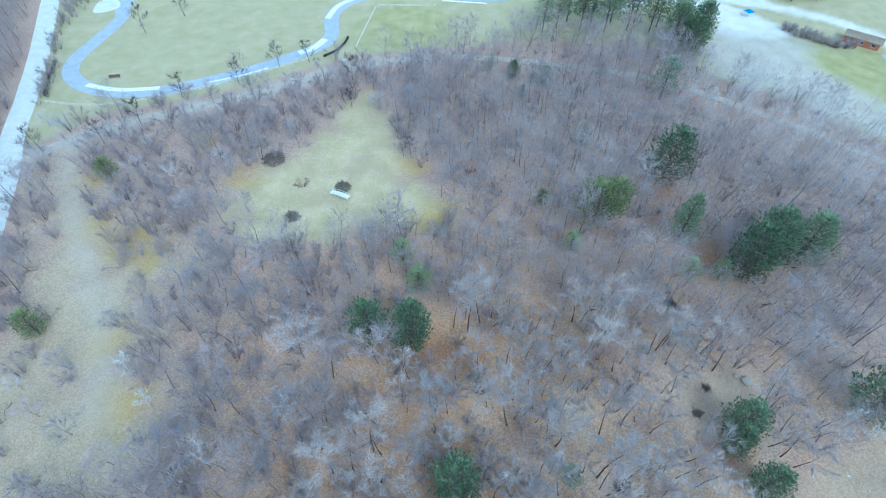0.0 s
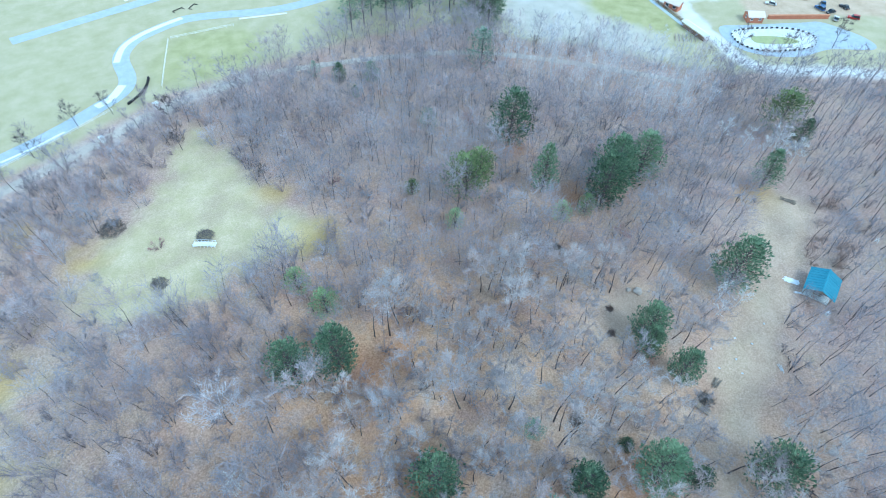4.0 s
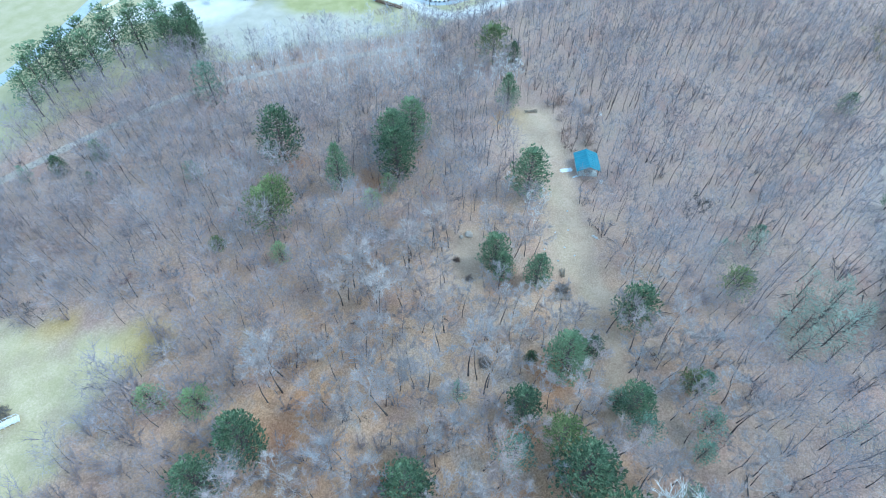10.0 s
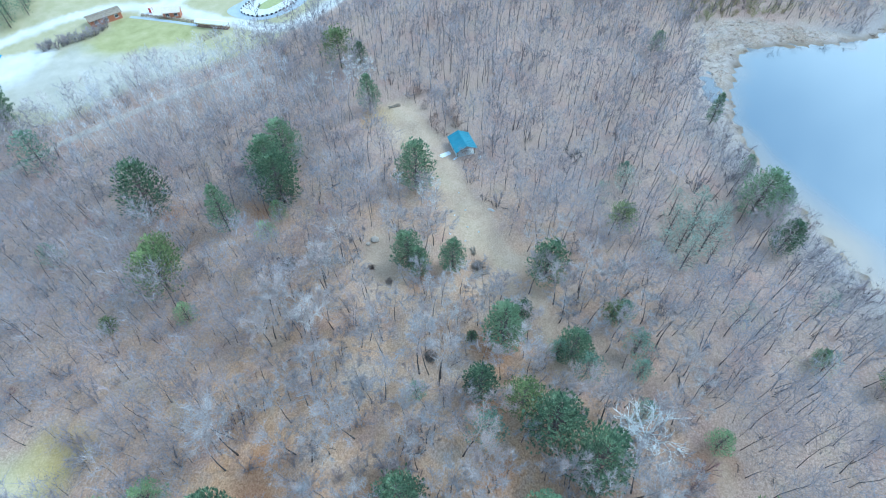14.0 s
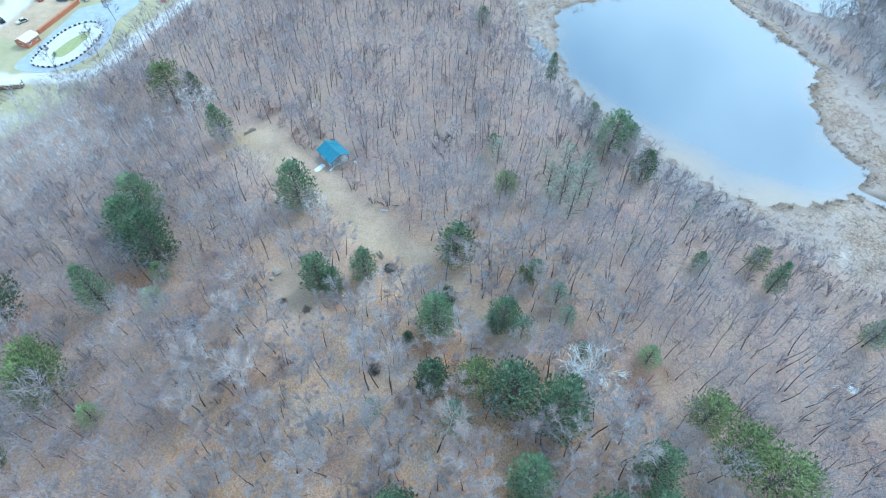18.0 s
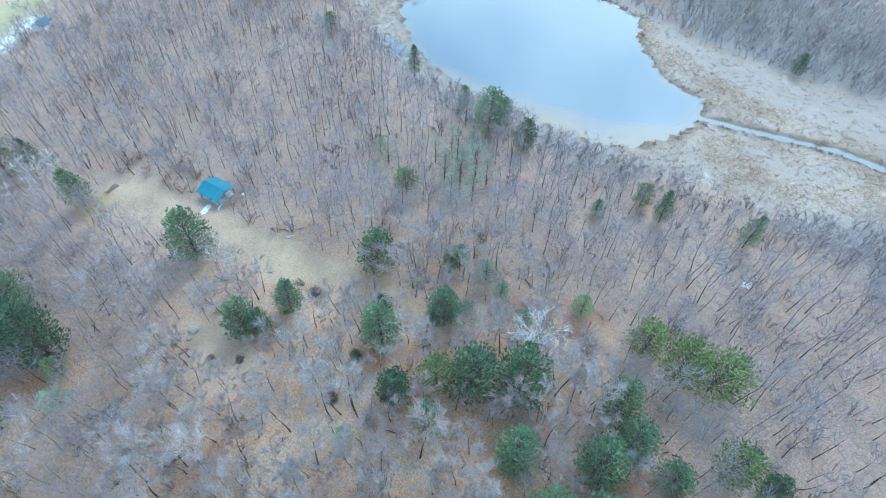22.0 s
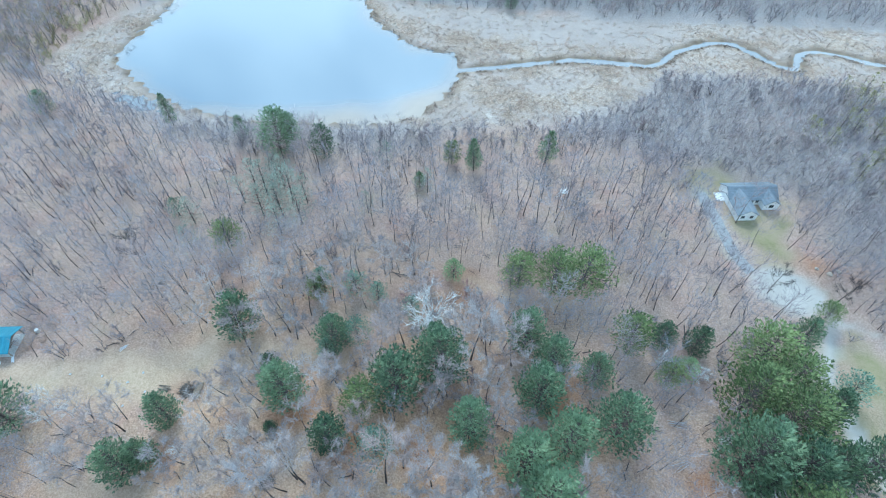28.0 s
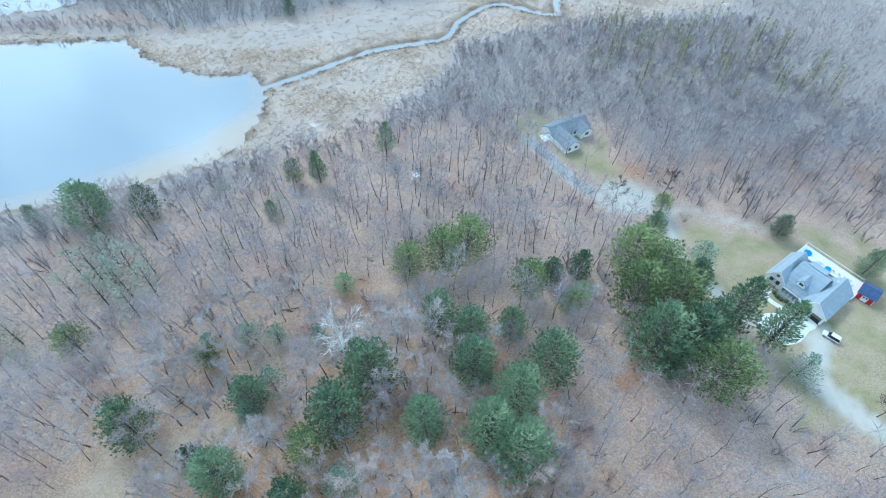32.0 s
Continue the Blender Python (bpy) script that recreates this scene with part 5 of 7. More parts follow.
def build_barriers():
    p = dense_line(OVAL, True, 0.5)
    step = np.r_[0, np.cumsum(np.hypot(*np.diff(p, axis=0).T))]
    first = {}
    for k, s in enumerate(np.arange(0, step[-1], 1.0)):
        i = min(np.searchsorted(step, s), len(p) - 2)
        d = p[i + 1] - p[i]
        tone = "black" if k % 2 else "white"
        m = pose(p[i, 0], p[i, 1], height_at(*p[i]) + 0.12, 0, 0, math.degrees(math.atan2(d[1], d[0])))
        if tone in first:
            copy_thing(first[tone], m)
            continue
        ob = part("barrier_block", box(-0.46, 0.46, -0.2, 0.2, 0, 0.55, 0.06), M_BLACK if k % 2 else M_WHITE)
        ob.matrix_basis = m
        first[tone] = tagged(ob, f"{tone} plastic barrier block of the kart oval", "barrier", "oval barriers")


build_barriers()


def tyre_wall(points, group):
    """Stacks of black tyres along a bend."""
    p = dense_line(points, False, 0.75)
    for k, (x, y) in enumerate(p):
        bm = bmesh.new()
        for lay in range(3):
            g = bmesh.ops.create_cone(bm, cap_ends=True, segments=10, radius1=0.36, radius2=0.36, depth=0.24)
            bmesh.ops.translate(bm, verts=g["verts"], vec=(0, 0, 0.13 + lay * 0.25))
        bmesh.ops.bevel(bm, geom=[e for e in bm.edges if abs(e.verts[0].co.z - e.verts[1].co.z) < 0.01], offset=0.06, segments=1, affect="EDGES")
        ob = part("tyre_stack", bm, M_BLACK)
        ob.matrix_basis = pose(x, y, height_at(x, y))
        tagged(ob, "stack of black tyres beside the kart track", "tyres", group)


tyre_wall([(-129.5, 175), (-128, 168), (-126, 160), (-124, 154)], "west tyre wall")
tyre_wall([(-35, 175.5), (-31, 179.5), (-28.5, 184), (-27.5, 188)], "east tyre wall")


def fence(points, label, posts=3.0, height=1.1, mat=None, group=""):
    """Posts with two rails."""
    mat = mat or M_WHITE
    p = dense_line(points, False, posts)
    ob = thing("rail_fence", p[0, 0], p[0, 1], 0, 0, label, "fence", group)
    base = np.array([p[0, 0], p[0, 1], 0])
    z = ground_height(p)
    spots = [np.array([x, y, h]) - base for (x, y), h in zip(p, z)]
    for a in spots:
        part("post", rod(a + (0, 0, -0.2), a + (0, 0, height), 0.06, 0.05, 6), mat, ob)
    for a, b in zip(spots, spots[1:]):
        for h in (0.5, 0.92):
            part("rail", rod(a + (0, 0, height * h), b + (0, 0, height * h), 0.05, 0.05, 5), mat, ob)
    return ob


fence([(-24, 181), (-21, 196), (-18, 211)], "white rail fence across the infield grass")
fence([(-17, 212), (-5, 212), (6, 212)], "white rail fence along the infield grass")
fence([(-122, 150), (-110, 147.5), (-100, 148), (-83, 152.5), (-66, 159.5), (-50, 168), (-40, 174)], "weathered white rail fence beside the kart track")


# ---- roofs, windows and doors for houses ----
def gable_roof(parent, x0, x1, y0, y1, eave, ridge, along="x", over=0.4, mat=None, thick=0.18, strips=0, name="roof"):
    """Two pitched plates with their courses of shingles; along: the ridge's direction."""
    mat = mat or M_SHINGLE
    for side in (-1, 1):
        if along == "x":
            mid, edge = (y0 + y1) / 2, (y0 if side < 0 else y1)
            fall = (ridge - eave) / abs(mid - edge)
            e, ez = edge + side * over, eave - fall * over
            corner = lambda u, s: (x0 - over + (x1 - x0 + 2 * over) * u, mid + (e - mid) * s, ridge + (ez - ridge) * s)
        else:
            mid, edge = (x0 + x1) / 2, (x0 if side < 0 else x1)
            fall = (ridge - eave) / abs(mid - edge)
            e, ez = edge + side * over, eave - fall * over
            corner = lambda u, s: (mid + (e - mid) * s, y0 - over + (y1 - y0 + 2 * over) * u, ridge + (ez - ridge) * s)
        plate = part(name, slab_from([corner(0, 0), corner(1, 0), corner(1, 1), corner(0, 1)], thick), mat, parent)
        for k in range(strips):
            a, b = k / strips, (k + 0.96) / strips
            pts = [Vector(corner(0, a)), Vector(corner(1, a)), Vector(corner(1, b)), Vector(corner(0, b))]
            pts[0].z += 0.012
            pts[1].z += 0.012
            pts[2].z += 0.035
            pts[3].z += 0.035
            part("shingle_course", slab_from(pts, 0.03), mat, plate)


def walls(parent, x0, x1, y0, y1, top, ridge=None, along="x", mat=None):
    """A closed shell of walls with gable ends up to the ridge."""
    bm = bmesh.new()
    if ridge is None:
        add_box(bm, x0, x1, y0, y1, -0.2, top)
    else:
        prof = [(0, -0.2), (1, -0.2), (1, top), (0.5, ridge - 0.08), (0, top)]
        ends = []
        for s in (0, 1):
            if along == "x":
                ends.append([bm.verts.new((x0 + (x1 - x0) * s, y0 + (y1 - y0) * u, z)) for u, z in prof])
            else:
                ends.append([bm.verts.new((x0 + (x1 - x0) * u, y0 + (y1 - y0) * s, z)) for u, z in prof])
        bm.faces.new(ends[0])
        bm.faces.new(ends[1][::-1])
        for i in range(5):
            j = (i + 1) % 5
            bm.faces.new((ends[0][i], ends[1][i], ends[1][j], ends[0][j]))
        bmesh.ops.recalc_face_normals(bm, faces=bm.faces)
    return part("wall", bm, mat or M_SIDING, parent)


def window(parent, x, y, z, w, h, face, name="window"):
    """A framed window on an outer wall; face: the side that it looks to."""
    turn = {"-y": 0, "+x": 90, "+y": 180, "-x": 270}[face]
    ob = part(name, box(-w / 2, w / 2, -0.05, 0.03, 0, h), M_WHITE, parent)
    ob.matrix_basis = pose(x, y, z, 0, 0, turn)
    part("pane", box(-w / 2 + 0.08, -0.03, -0.065, -0.04, 0.08, h - 0.08), M_GLASS, ob)
    part("pane", box(0.03, w / 2 - 0.08, -0.065, -0.04, 0.08, h - 0.08), M_GLASS, ob)
    part("sill", box(-w / 2 - 0.06, w / 2 + 0.06, -0.12, 0.0, -0.06, 0.0), M_WHITE, ob)
    return ob


HOME_PLACE = pose(-79.8, -35.6, 0.05, 0, 0, 124.8) @ Matrix.Diagonal((0.87, 1.0, 0.96, 1))


def farm_house():
    ob = thing("house", 0, 0, 0, 0, "white-sided house with grey shingle roof, front dormer and attached garage", "house")
    ob.matrix_basis = HOME_PLACE
    # wing with its gable to the front, the middle part and the projecting garage
    walls(ob, 0, 4.9, -1.2, 8.8, 3.0, 5.5, "y")
    gable_roof(ob, 0, 4.9, -1.2, 8.8, 3.0, 5.5, "y", 0.4, strips=10)
    walls(ob, 4.9, 10.6, 0, 9.4, 3.0, 6.2, "x")
    gable_roof(ob, 4.2, 11.6, 0, 9.4, 3.0, 6.2, "x", 0.4, strips=16)
    walls(ob, 10.6, 17.6, -2.6, 8.8, 2.9, 5.9, "y")
    gable_roof(ob, 10.6, 17.6, -2.6, 8.8, 2.9, 5.9, "y", 0.4, strips=14)
    for x0, x1, y, low_edge, peak in ((0, 4.9, -1.2, 3.0, 5.5), (10.6, 17.6, -2.6, 2.9, 5.9)):
        for side in (0, 1):
            a, b = (x0 - 0.35 if side == 0 else x1 + 0.35), (x0 + x1) / 2
            fall = (peak - low_edge) / ((x1 - x0) / 2) * 0.35
            part("rake_board", slab_from([(a, y - 0.46, low_edge - fall + 0.06), (b, y - 0.46, peak + 0.06), (b, y - 0.36, peak + 0.06), (a, y - 0.36, low_edge - fall + 0.06)], 0.26), M_WHITE, ob)
    # dormer and porch on the front
    walls(ob, 6.7, 8.9, 0.4, 3.3, 4.6, 5.6, "y")
    gable_roof(ob, 6.7, 8.9, 0.4, 4.0, 4.6, 5.6, "y", 0.25, strips=4, name="dormer_roof")
    window(ob, 7.8, 0.4, 3.75, 1.2, 0.85, "-y")
    part("porch_roof", slab_from([(5.0, 0.15, 3.3), (10.5, 0.15, 3.3), (10.5, -2.0, 2.65), (5.0, -2.0, 2.65)], 0.15), M_SLATE, ob, "dark porch roof")
    part("porch_fascia", box(4.9, 10.5, -2.1, -1.98, 2.4, 2.62), M_WHITE, ob)
    for k in range(6):
        part("porch_post", box(5.05 + k * 1.06, 5.19 + k * 1.06, -1.92, -1.78, 0, 2.5), M_WHITE, ob)
    part("porch_floor", box(4.92, 10.55, -2.0, -0.02, 0.02, 0.25), M_CONCRETE, ob)
    rail = part("porch_rail", box(5.1, 9.0, -1.88, -1.8, 0.95, 1.03), M_WHITE, ob)
    for k in range(15):
        part("baluster", box(5.2 + k * 0.25, 5.24 + k * 0.25, -1.86, -1.82, 0.25, 0.96), M_WHITE, rail)
    for x in (5.7, 9.9):
        window(ob, x, 0.0, 1.0, 0.9, 1.3, "-y")
    for x in (1.5, 3.4):
        window(ob, x, -1.2, 1.0, 1.1, 1.4, "-y")
    window(ob, 2.45, -1.2, 3.3, 0.9, 0.9, "-y")
    door = part("front_door", box(7.3, 8.3, -0.06, 0.02, 0.25, 2.3), M_BROWN, ob)
    part("door_handle", box(8.15, 8.2, -0.11, -0.06, 1.2, 1.35), M_SILVER, door)
    for x, y, z in ((0, 2.4, 1.0), (0, 6.2, 1.0)):
        window(ob, x, y, z, 1.2, 1.3, "-x")
    # open trellis standing before the front gable
    trellis = part("trellis", box(1.2, 1.3, -2.5, -2.42, 0, 3.6), M_DARK, ob, "dark metal trellis before the gable end")
    part("upright", box(3.6, 3.7, -2.5, -2.42, 0, 3.6), M_DARK, trellis)
    for k in range(6):
        part("rung", box(1.2, 3.7, -2.5, -2.42, 0.8 + k * 0.5, 0.88 + k * 0.5), M_DARK, trellis)
    # garage doors: near-black panels paint the shade inside the open bays
    for x in (11.3, 14.4):
        d = part("garage_door", box(x, x + 2.6, -2.72, -2.62, 0.05, 2.2), M_DARK, ob, "dark panel in place of a shaded open garage bay")
        for k in range(3):
            part("door_panel", box(x + 0.05, x + 2.55, -2.76, -2.72, 1.3 + k * 0.3, 1.56 + k * 0.3), M_BROWN, d)
    part("garage_trim", box(11.0, 17.3, -2.8, -2.62, 2.2, 2.36), M_WHITE, ob)
    window(ob, 17.6, 3.5, 1.0, 1.1, 1.2, "+x")
    part("chimney_vent", rod((13.2, 6.4, 4.6), (13.2, 6.4, 6.0), 0.12, 0.12, 8), M_WHITE, ob)
    # rear dormer strip
    part("rear_dormer", slab_from([(5.2, 6.2, 5.5), (10.2, 6.2, 5.5), (10.2, 9.1, 4.5), (5.2, 9.1, 4.5)], 0.5), M_SHINGLE, ob)
    part("rear_wall", box(5.3, 10.1, 8.7, 9.0, 3.0, 4.25), M_SIDING, ob)
    # deck with white boards and rails
    deck = part("deck", box(0.2, 18.2, 9.6, 17.0, 0.1, 0.62), M_WOOD, ob)
    for k in range(40):
        part("deck_board", box(0.2 + k * 0.45, 0.62 + k * 0.45, 9.6, 17.0, 0.624, 0.66), M_WHITE, deck)
    part("lower_floor", box(3.2, 12.6, 10.6, 12.9, 0.664, 0.72), M_BROWN, deck, "brown boarded strip of the deck")
    for a, b in (((0.25, 16.95), (18.15, 16.95)), ((0.25, 9.7), (0.25, 16.95)), ((18.15, 9.7), (18.15, 16.95))):
        r = part("deck_rail", box(a[0] - 0.05, b[0] + 0.05, a[1] - 0.05, b[1] + 0.05, 1.6, 1.68), M_WHITE, deck)
        n = int(max(b[0] - a[0], b[1] - a[1]) / 0.9)
        for k in range(n + 1):
            x, y = a[0] + (b[0] - a[0]) * k / n, a[1] + (b[1] - a[1]) * k / n
            part("rail_post", box(x - 0.05, x + 0.05, y - 0.05, y + 0.05, 0.66, 1.6), M_WHITE, r)
    return ob


farm_house()


def at_home(x, y, z=0.0, turn=0.0):
    return pose(*(HOME_PLACE @ Vector((x, y, z))), 0, 0, 124.8 + turn)


def deck_things():
    for k, (x, y) in enumerate(((10.2, 14.2), (11.6, 14.4), (13.0, 14.6), (14.4, 14.7), (15.6, 13.4))):
        ob = thing("deck_chair", 0, 0, 0, 0, "white slatted deck chair on the pale boards", "chair", "deck chairs")
        ob.matrix_basis = at_home(x, y, 0.66, 180 + 9 * k)
        part("seat", box(-0.3, 0.3, -0.3, 0.3, 0.35, 0.42, 0.02), M_WHITE, ob)
        part("backrest", slab_from([(-0.3, 0.3, 0.42), (0.3, 0.3, 0.42), (0.3, 0.5, 1.0), (-0.3, 0.5, 1.0)], 0.05), M_WHITE, ob)
        for sx in (-0.27, 0.22):
            for sy in (-0.27, 0.22):
                part("leg", box(sx, sx + 0.05, sy, sy + 0.05, 0, 0.36), M_WHITE, ob)
    for x, y, s in ((2.2, 14.6, 0.9), (8.8, 13.8, 0.7)):
        ob = part("paddling_pool" if s > 0.8 else "water_tub", rod((0, 0, 0), (0, 0, 0.35), s, s * 1.05, 16), M_BLUE)
        ob.matrix_basis = at_home(x, y, 0.665)
        tagged(ob, "round bright blue plastic tub on the deck", "tub")
    ob = thing("patio_table", 0, 0, 0, 0, "round white patio table on the deck", "table")
    ob.matrix_basis = at_home(5.6, 14.4, 0.66)
    part("tabletop", rod((0, 0, 0.7), (0, 0, 0.75), 0.9, 0.9, 16), M_WHITE, ob)
    part("pedestal", rod((0, 0, 0), (0, 0, 0.7), 0.08, 0.06, 8), M_WHITE, ob)
    for x in (2.6, 3.9, 5.0, 6.2, 7.4, 8.6):
        bm = bmesh.new()
        bmesh.ops.create_icosphere(bm, subdivisions=3, radius=0.5)
        rs = np.random.RandomState(int(x * 10))
        for v in bm.verts:
            v.co *= rs.uniform(0.8, 1.15)
            v.co.z = v.co.z * 0.8 + 0.32
        ob = part("box_shrub", bm, M_GREENERY)
        ob.matrix_basis = at_home(x + 1.9, -3.0 - 0.45 * (int(x) % 2), 0.0)
        tagged(ob, "small clipped evergreen shrub in the front bed", "shrub", "front bed shrubs")


deck_things()
ribbon("front_walk", [tuple(at_home(x, y).translation[:2]) for x, y in ((3.6, -2.6), (3.2, -4.2), (4.8, -5.6), (8.0, -5.4), (10.8, -4.6))], 1.2,
       M_CONCRETE, "curved pale concrete path to the porch", "path", lift=0.04)
disc_patch("driveway", [tuple(at_home(x, y).translation[:2]) for x, y in ((10.9, -2.9), (17.3, -2.9), (17.0, -6), (17.4, -10), (15, -14), (8, -14), (7, -10), (10.2, -6))],
           M_CONCRETE, "white concrete apron before the garage", "driveway", 0.05)


def tool_shed():
    ob = thing("shed", 0, 0, 0, 0, "red wooden garden shed with a navy metal roof", "shed")
    ob.matrix_basis = at_home(18.1, 11.8, 0, 8)
    walls(ob, 0, 3.6, 0, 4.6, 2.1, 3.2, "x", M_RED)
    gable_roof(ob, 0, 3.6, 0, 4.6, 2.1, 3.2, "x", 0.25, M_NAVY, 0.1)
    door = part("shed_door", box(1.1, 2.5, -0.05, 0.0, 0.1, 1.9), M_WHITE, ob, "white framed shed door")
    part("door_glass", box(1.3, 1.7, -0.07, -0.04, 1.1, 1.6), M_GLASS, door)
    part("door_glass", box(1.9, 2.3, -0.07, -0.04, 1.1, 1.6), M_GLASS, door)
    part("trim_board", box(-0.03, 0.08, -0.04, 0.06, 0, 2.1), M_WHITE, ob)
    part("trim_board", box(3.52, 3.63, -0.04, 0.06, 0, 2.1), M_WHITE, ob)


tool_shed()


def car(x, y, turn, paint, label, z=None, suv=True, group=""):
    """A parked car built from its body, glass and wheels."""
    ob = thing("car", x, y, z, turn, label, "car", group)
    high = 0.85 if suv else 0.72
    top = 1.68 if suv else 1.42
    body = bmesh.new()
    add_box(body, -2.25, 2.25, -0.9, 0.9, 0.3, high, 0.12)
    part("body", body, paint, ob)
    cab = bmesh.new()
    lo, hi = (-2.1, 1.0) if suv else (-1.7, 0.9), (-1.85, 0.35) if suv else (-1.0, 0.2)
    vs = [cab.verts.new(p) for p in ((lo[0], -0.84, high - 0.02), (lo[1], -0.84, high - 0.02), (lo[1], 0.84, high - 0.02), (lo[0], 0.84, high - 0.02),
                                     (hi[0], -0.68, top - 0.05), (hi[1], -0.68, top - 0.05), (hi[1], 0.68, top - 0.05), (hi[0], 0.68, top - 0.05))]
    for f in ((0, 1, 5, 4), (1, 2, 6, 5), (2, 3, 7, 6), (3, 0, 4, 7), (4, 5, 6, 7), (3, 2, 1, 0)):
        cab.faces.new([vs[i] for i in f])
    bmesh.ops.recalc_face_normals(cab, faces=cab.faces)
    part("cabin_glass", cab, M_GLASS, ob, "dark car windows")
    part("car_roof", box(hi[0] - 0.05, hi[1] + 0.05, -0.7, 0.7, top - 0.06, top, 0.025), paint, ob)
    for sx in (-1.4, 1.4):
        for sy in (-0.9, 0.68):
            w = part("wheel", rod((sx, sy, 0.33), (sx, sy + 0.22, 0.33), 0.33, 0.33, 14), M_BLACK, ob)
            part("hub", rod((sx, sy - 0.01, 0.33), (sx, sy + 0.23, 0.33), 0.18, 0.18, 10), M_SILVER, w)
    for sy in (-0.7, 0.45):
        part("headlight", box(2.2, 2.27, sy, sy + 0.25, 0.6, 0.75), M_WHITE, ob)
        part("tail_light", box(-2.27, -2.2, sy, sy + 0.25, 0.65, 0.82), M_RED, ob)
    return ob


car(-87.3, -18.3, -45, plain("white_car_paint", (0.7, 0.71, 0.72), (0.84, 0.84, 0.85), 0.6, 0.3, bump=0.0), "white family SUV parked on the pale drive", 0.06).scale = (0.84, 0.84, 0.84)


def ranch_house():
    ob = thing("house", -34.4, -87.5, 0.05, 207, "low white house with grey roof and two front gables", "house")
    ob.scale = (0.8, 0.8, 0.8)
    walls(ob, 0, 16.4, -1.0, 7.0, 2.8, 5.2, "x")
    gable_roof(ob, 0, 16.4, -1.0, 7.0, 2.8, 5.2, "x", 0.45, mat=M_SLATE, strips=12)
    walls(ob, 0.2, 6.8, -8.2, -0.2, 2.8, 4.9, "y")
    gable_roof(ob, 0.2, 6.8, -8.2, 2.0, 2.8, 4.9, "y", 0.4, mat=M_SLATE, strips=11)
    walls(ob, 11.0, 16.2, -3.6, 0.0, 2.8, 4.6, "y")
    gable_roof(ob, 11.0, 16.2, -3.6, 2.0, 2.8, 4.6, "y", 0.4, mat=M_SLATE, strips=9)
    for x in (2.0, 5.0):
        window(ob, x, -8.2, 1.0, 1.3, 1.3, "-y")
    window(ob, 13.6, -3.6, 1.0, 1.6, 1.4, "-y")
    for x in (8.0, 9.8):
        window(ob, x, -1.0, 1.0, 1.2, 1.3, "-y")
    for y in (-6.4, -3.0):
        d = part("garage_door", box(0.12, 0.2, y - 1.1, y + 1.1, 0.05, 2.15), M_WHITE, ob)
        for k in range(4):
            part("door_panel", box(0.08, 0.12, y - 1.0, y + 1.0, 0.12 + k * 0.5, 0.56 + k * 0.5), M_SIDING, d)
    door = part("front_door", box(7.0, 7.9, -1.07, -0.98, 0.1, 2.15), M_BROWN, ob)
    part("door_handle", box(7.75, 7.8, -1.12, -1.06, 1.05, 1.2), M_SILVER, door)
    part("side_porch", box(-2.6, 0.0, 1.0, 5.0, 0.0, 0.35), M_WHITE, ob, "small white side deck")


ranch_house()


# ---- pavilion in the clearing ----
def pavilion():
    ob = thing("pavilion", 106, 28, None, 27, "open timber picnic pavilion with a teal metal roof", "pavilion")
    hx, hy, eave, ridge = 3.6, 3.0, 2.5, 3.9
    for x in (-hx + 0.2, 0, hx - 0.2):
        for y in (-hy + 0.2, hy - 0.2):
            part("post", box(x - 0.1, x + 0.1, y - 0.1, y + 0.1, -0.2, eave), M_WOOD, ob)
    for y in (-hy + 0.2, hy - 0.2):
        part("beam", box(-hx, hx, y - 0.08, y + 0.08, eave - 0.2, eave + 0.05), M_WOOD, ob)
    part("floor_slab", box(-hx + 0.1, hx - 0.1, -hy + 0.1, hy - 0.1, -0.2, 0.12), M_CONCRETE, ob)
    for side in (-1, 1):
        fall = (ridge - eave) / hy
        e, ez = side * (hy + 0.5), eave - fall * 0.5
        for k in range(18):
            x0, x1 = -hx - 0.5 + k * (2 * hx + 1) / 18, -hx - 0.5 + (k + 0.97) * (2 * hx + 1) / 18
            panel = part("roof_panel", slab_from([(x0, 0, ridge), (x1, 0, ridge), (x1, e, ez), (x0, e, ez)], 0.05), M_TEAL, ob)
            if k % 2 == 0:
                part("seam", slab_from([(x0, 0, ridge + 0.05), (x0 + 0.05, 0, ridge + 0.05), (x0 + 0.05, e, ez + 0.05), (x0, e, ez + 0.05)], 0.045), M_TEAL, panel)
    part("ridge_cap", box(-hx - 0.5, hx + 0.5, -0.15, 0.15, ridge - 0.02, ridge + 0.05), M_TEAL, ob)
    for x in (-hx + 0.2, hx - 0.2):
        part("gable_boarding", slab_from([(x, -hy + 0.1, eave), (x, hy - 0.1, eave), (x, 0.0, ridge - 0.12)], 0.06), M_WOOD, ob)
    for x in (-1.6, 1.6):
        t = thing("picnic_table", 0, 0, 0, 0, "weathered wooden picnic table under the pavilion", "table", "pavilion tables")
        t.matrix_basis = ob.matrix_basis @ pose(x, 0, 0.12, 0, 0, 90)
        part("tabletop", box(-0.9, 0.9, -0.38, 0.38, 0.7, 0.76), M_WOOD, t)
        for y in (-0.75, 0.5):
            part("bench", box(-0.9, 0.9, y, y + 0.25, 0.42, 0.47), M_WOOD, t)
        for sx in (-0.7, 0.64):
            part("leg", box(sx, sx + 0.06, -0.7, 0.7, 0.0, 0.1), M_WOOD, t)
            part("leg", box(sx, sx + 0.06, -0.06, 0.06, 0.1, 0.7), M_WOOD, t)


pavilion()


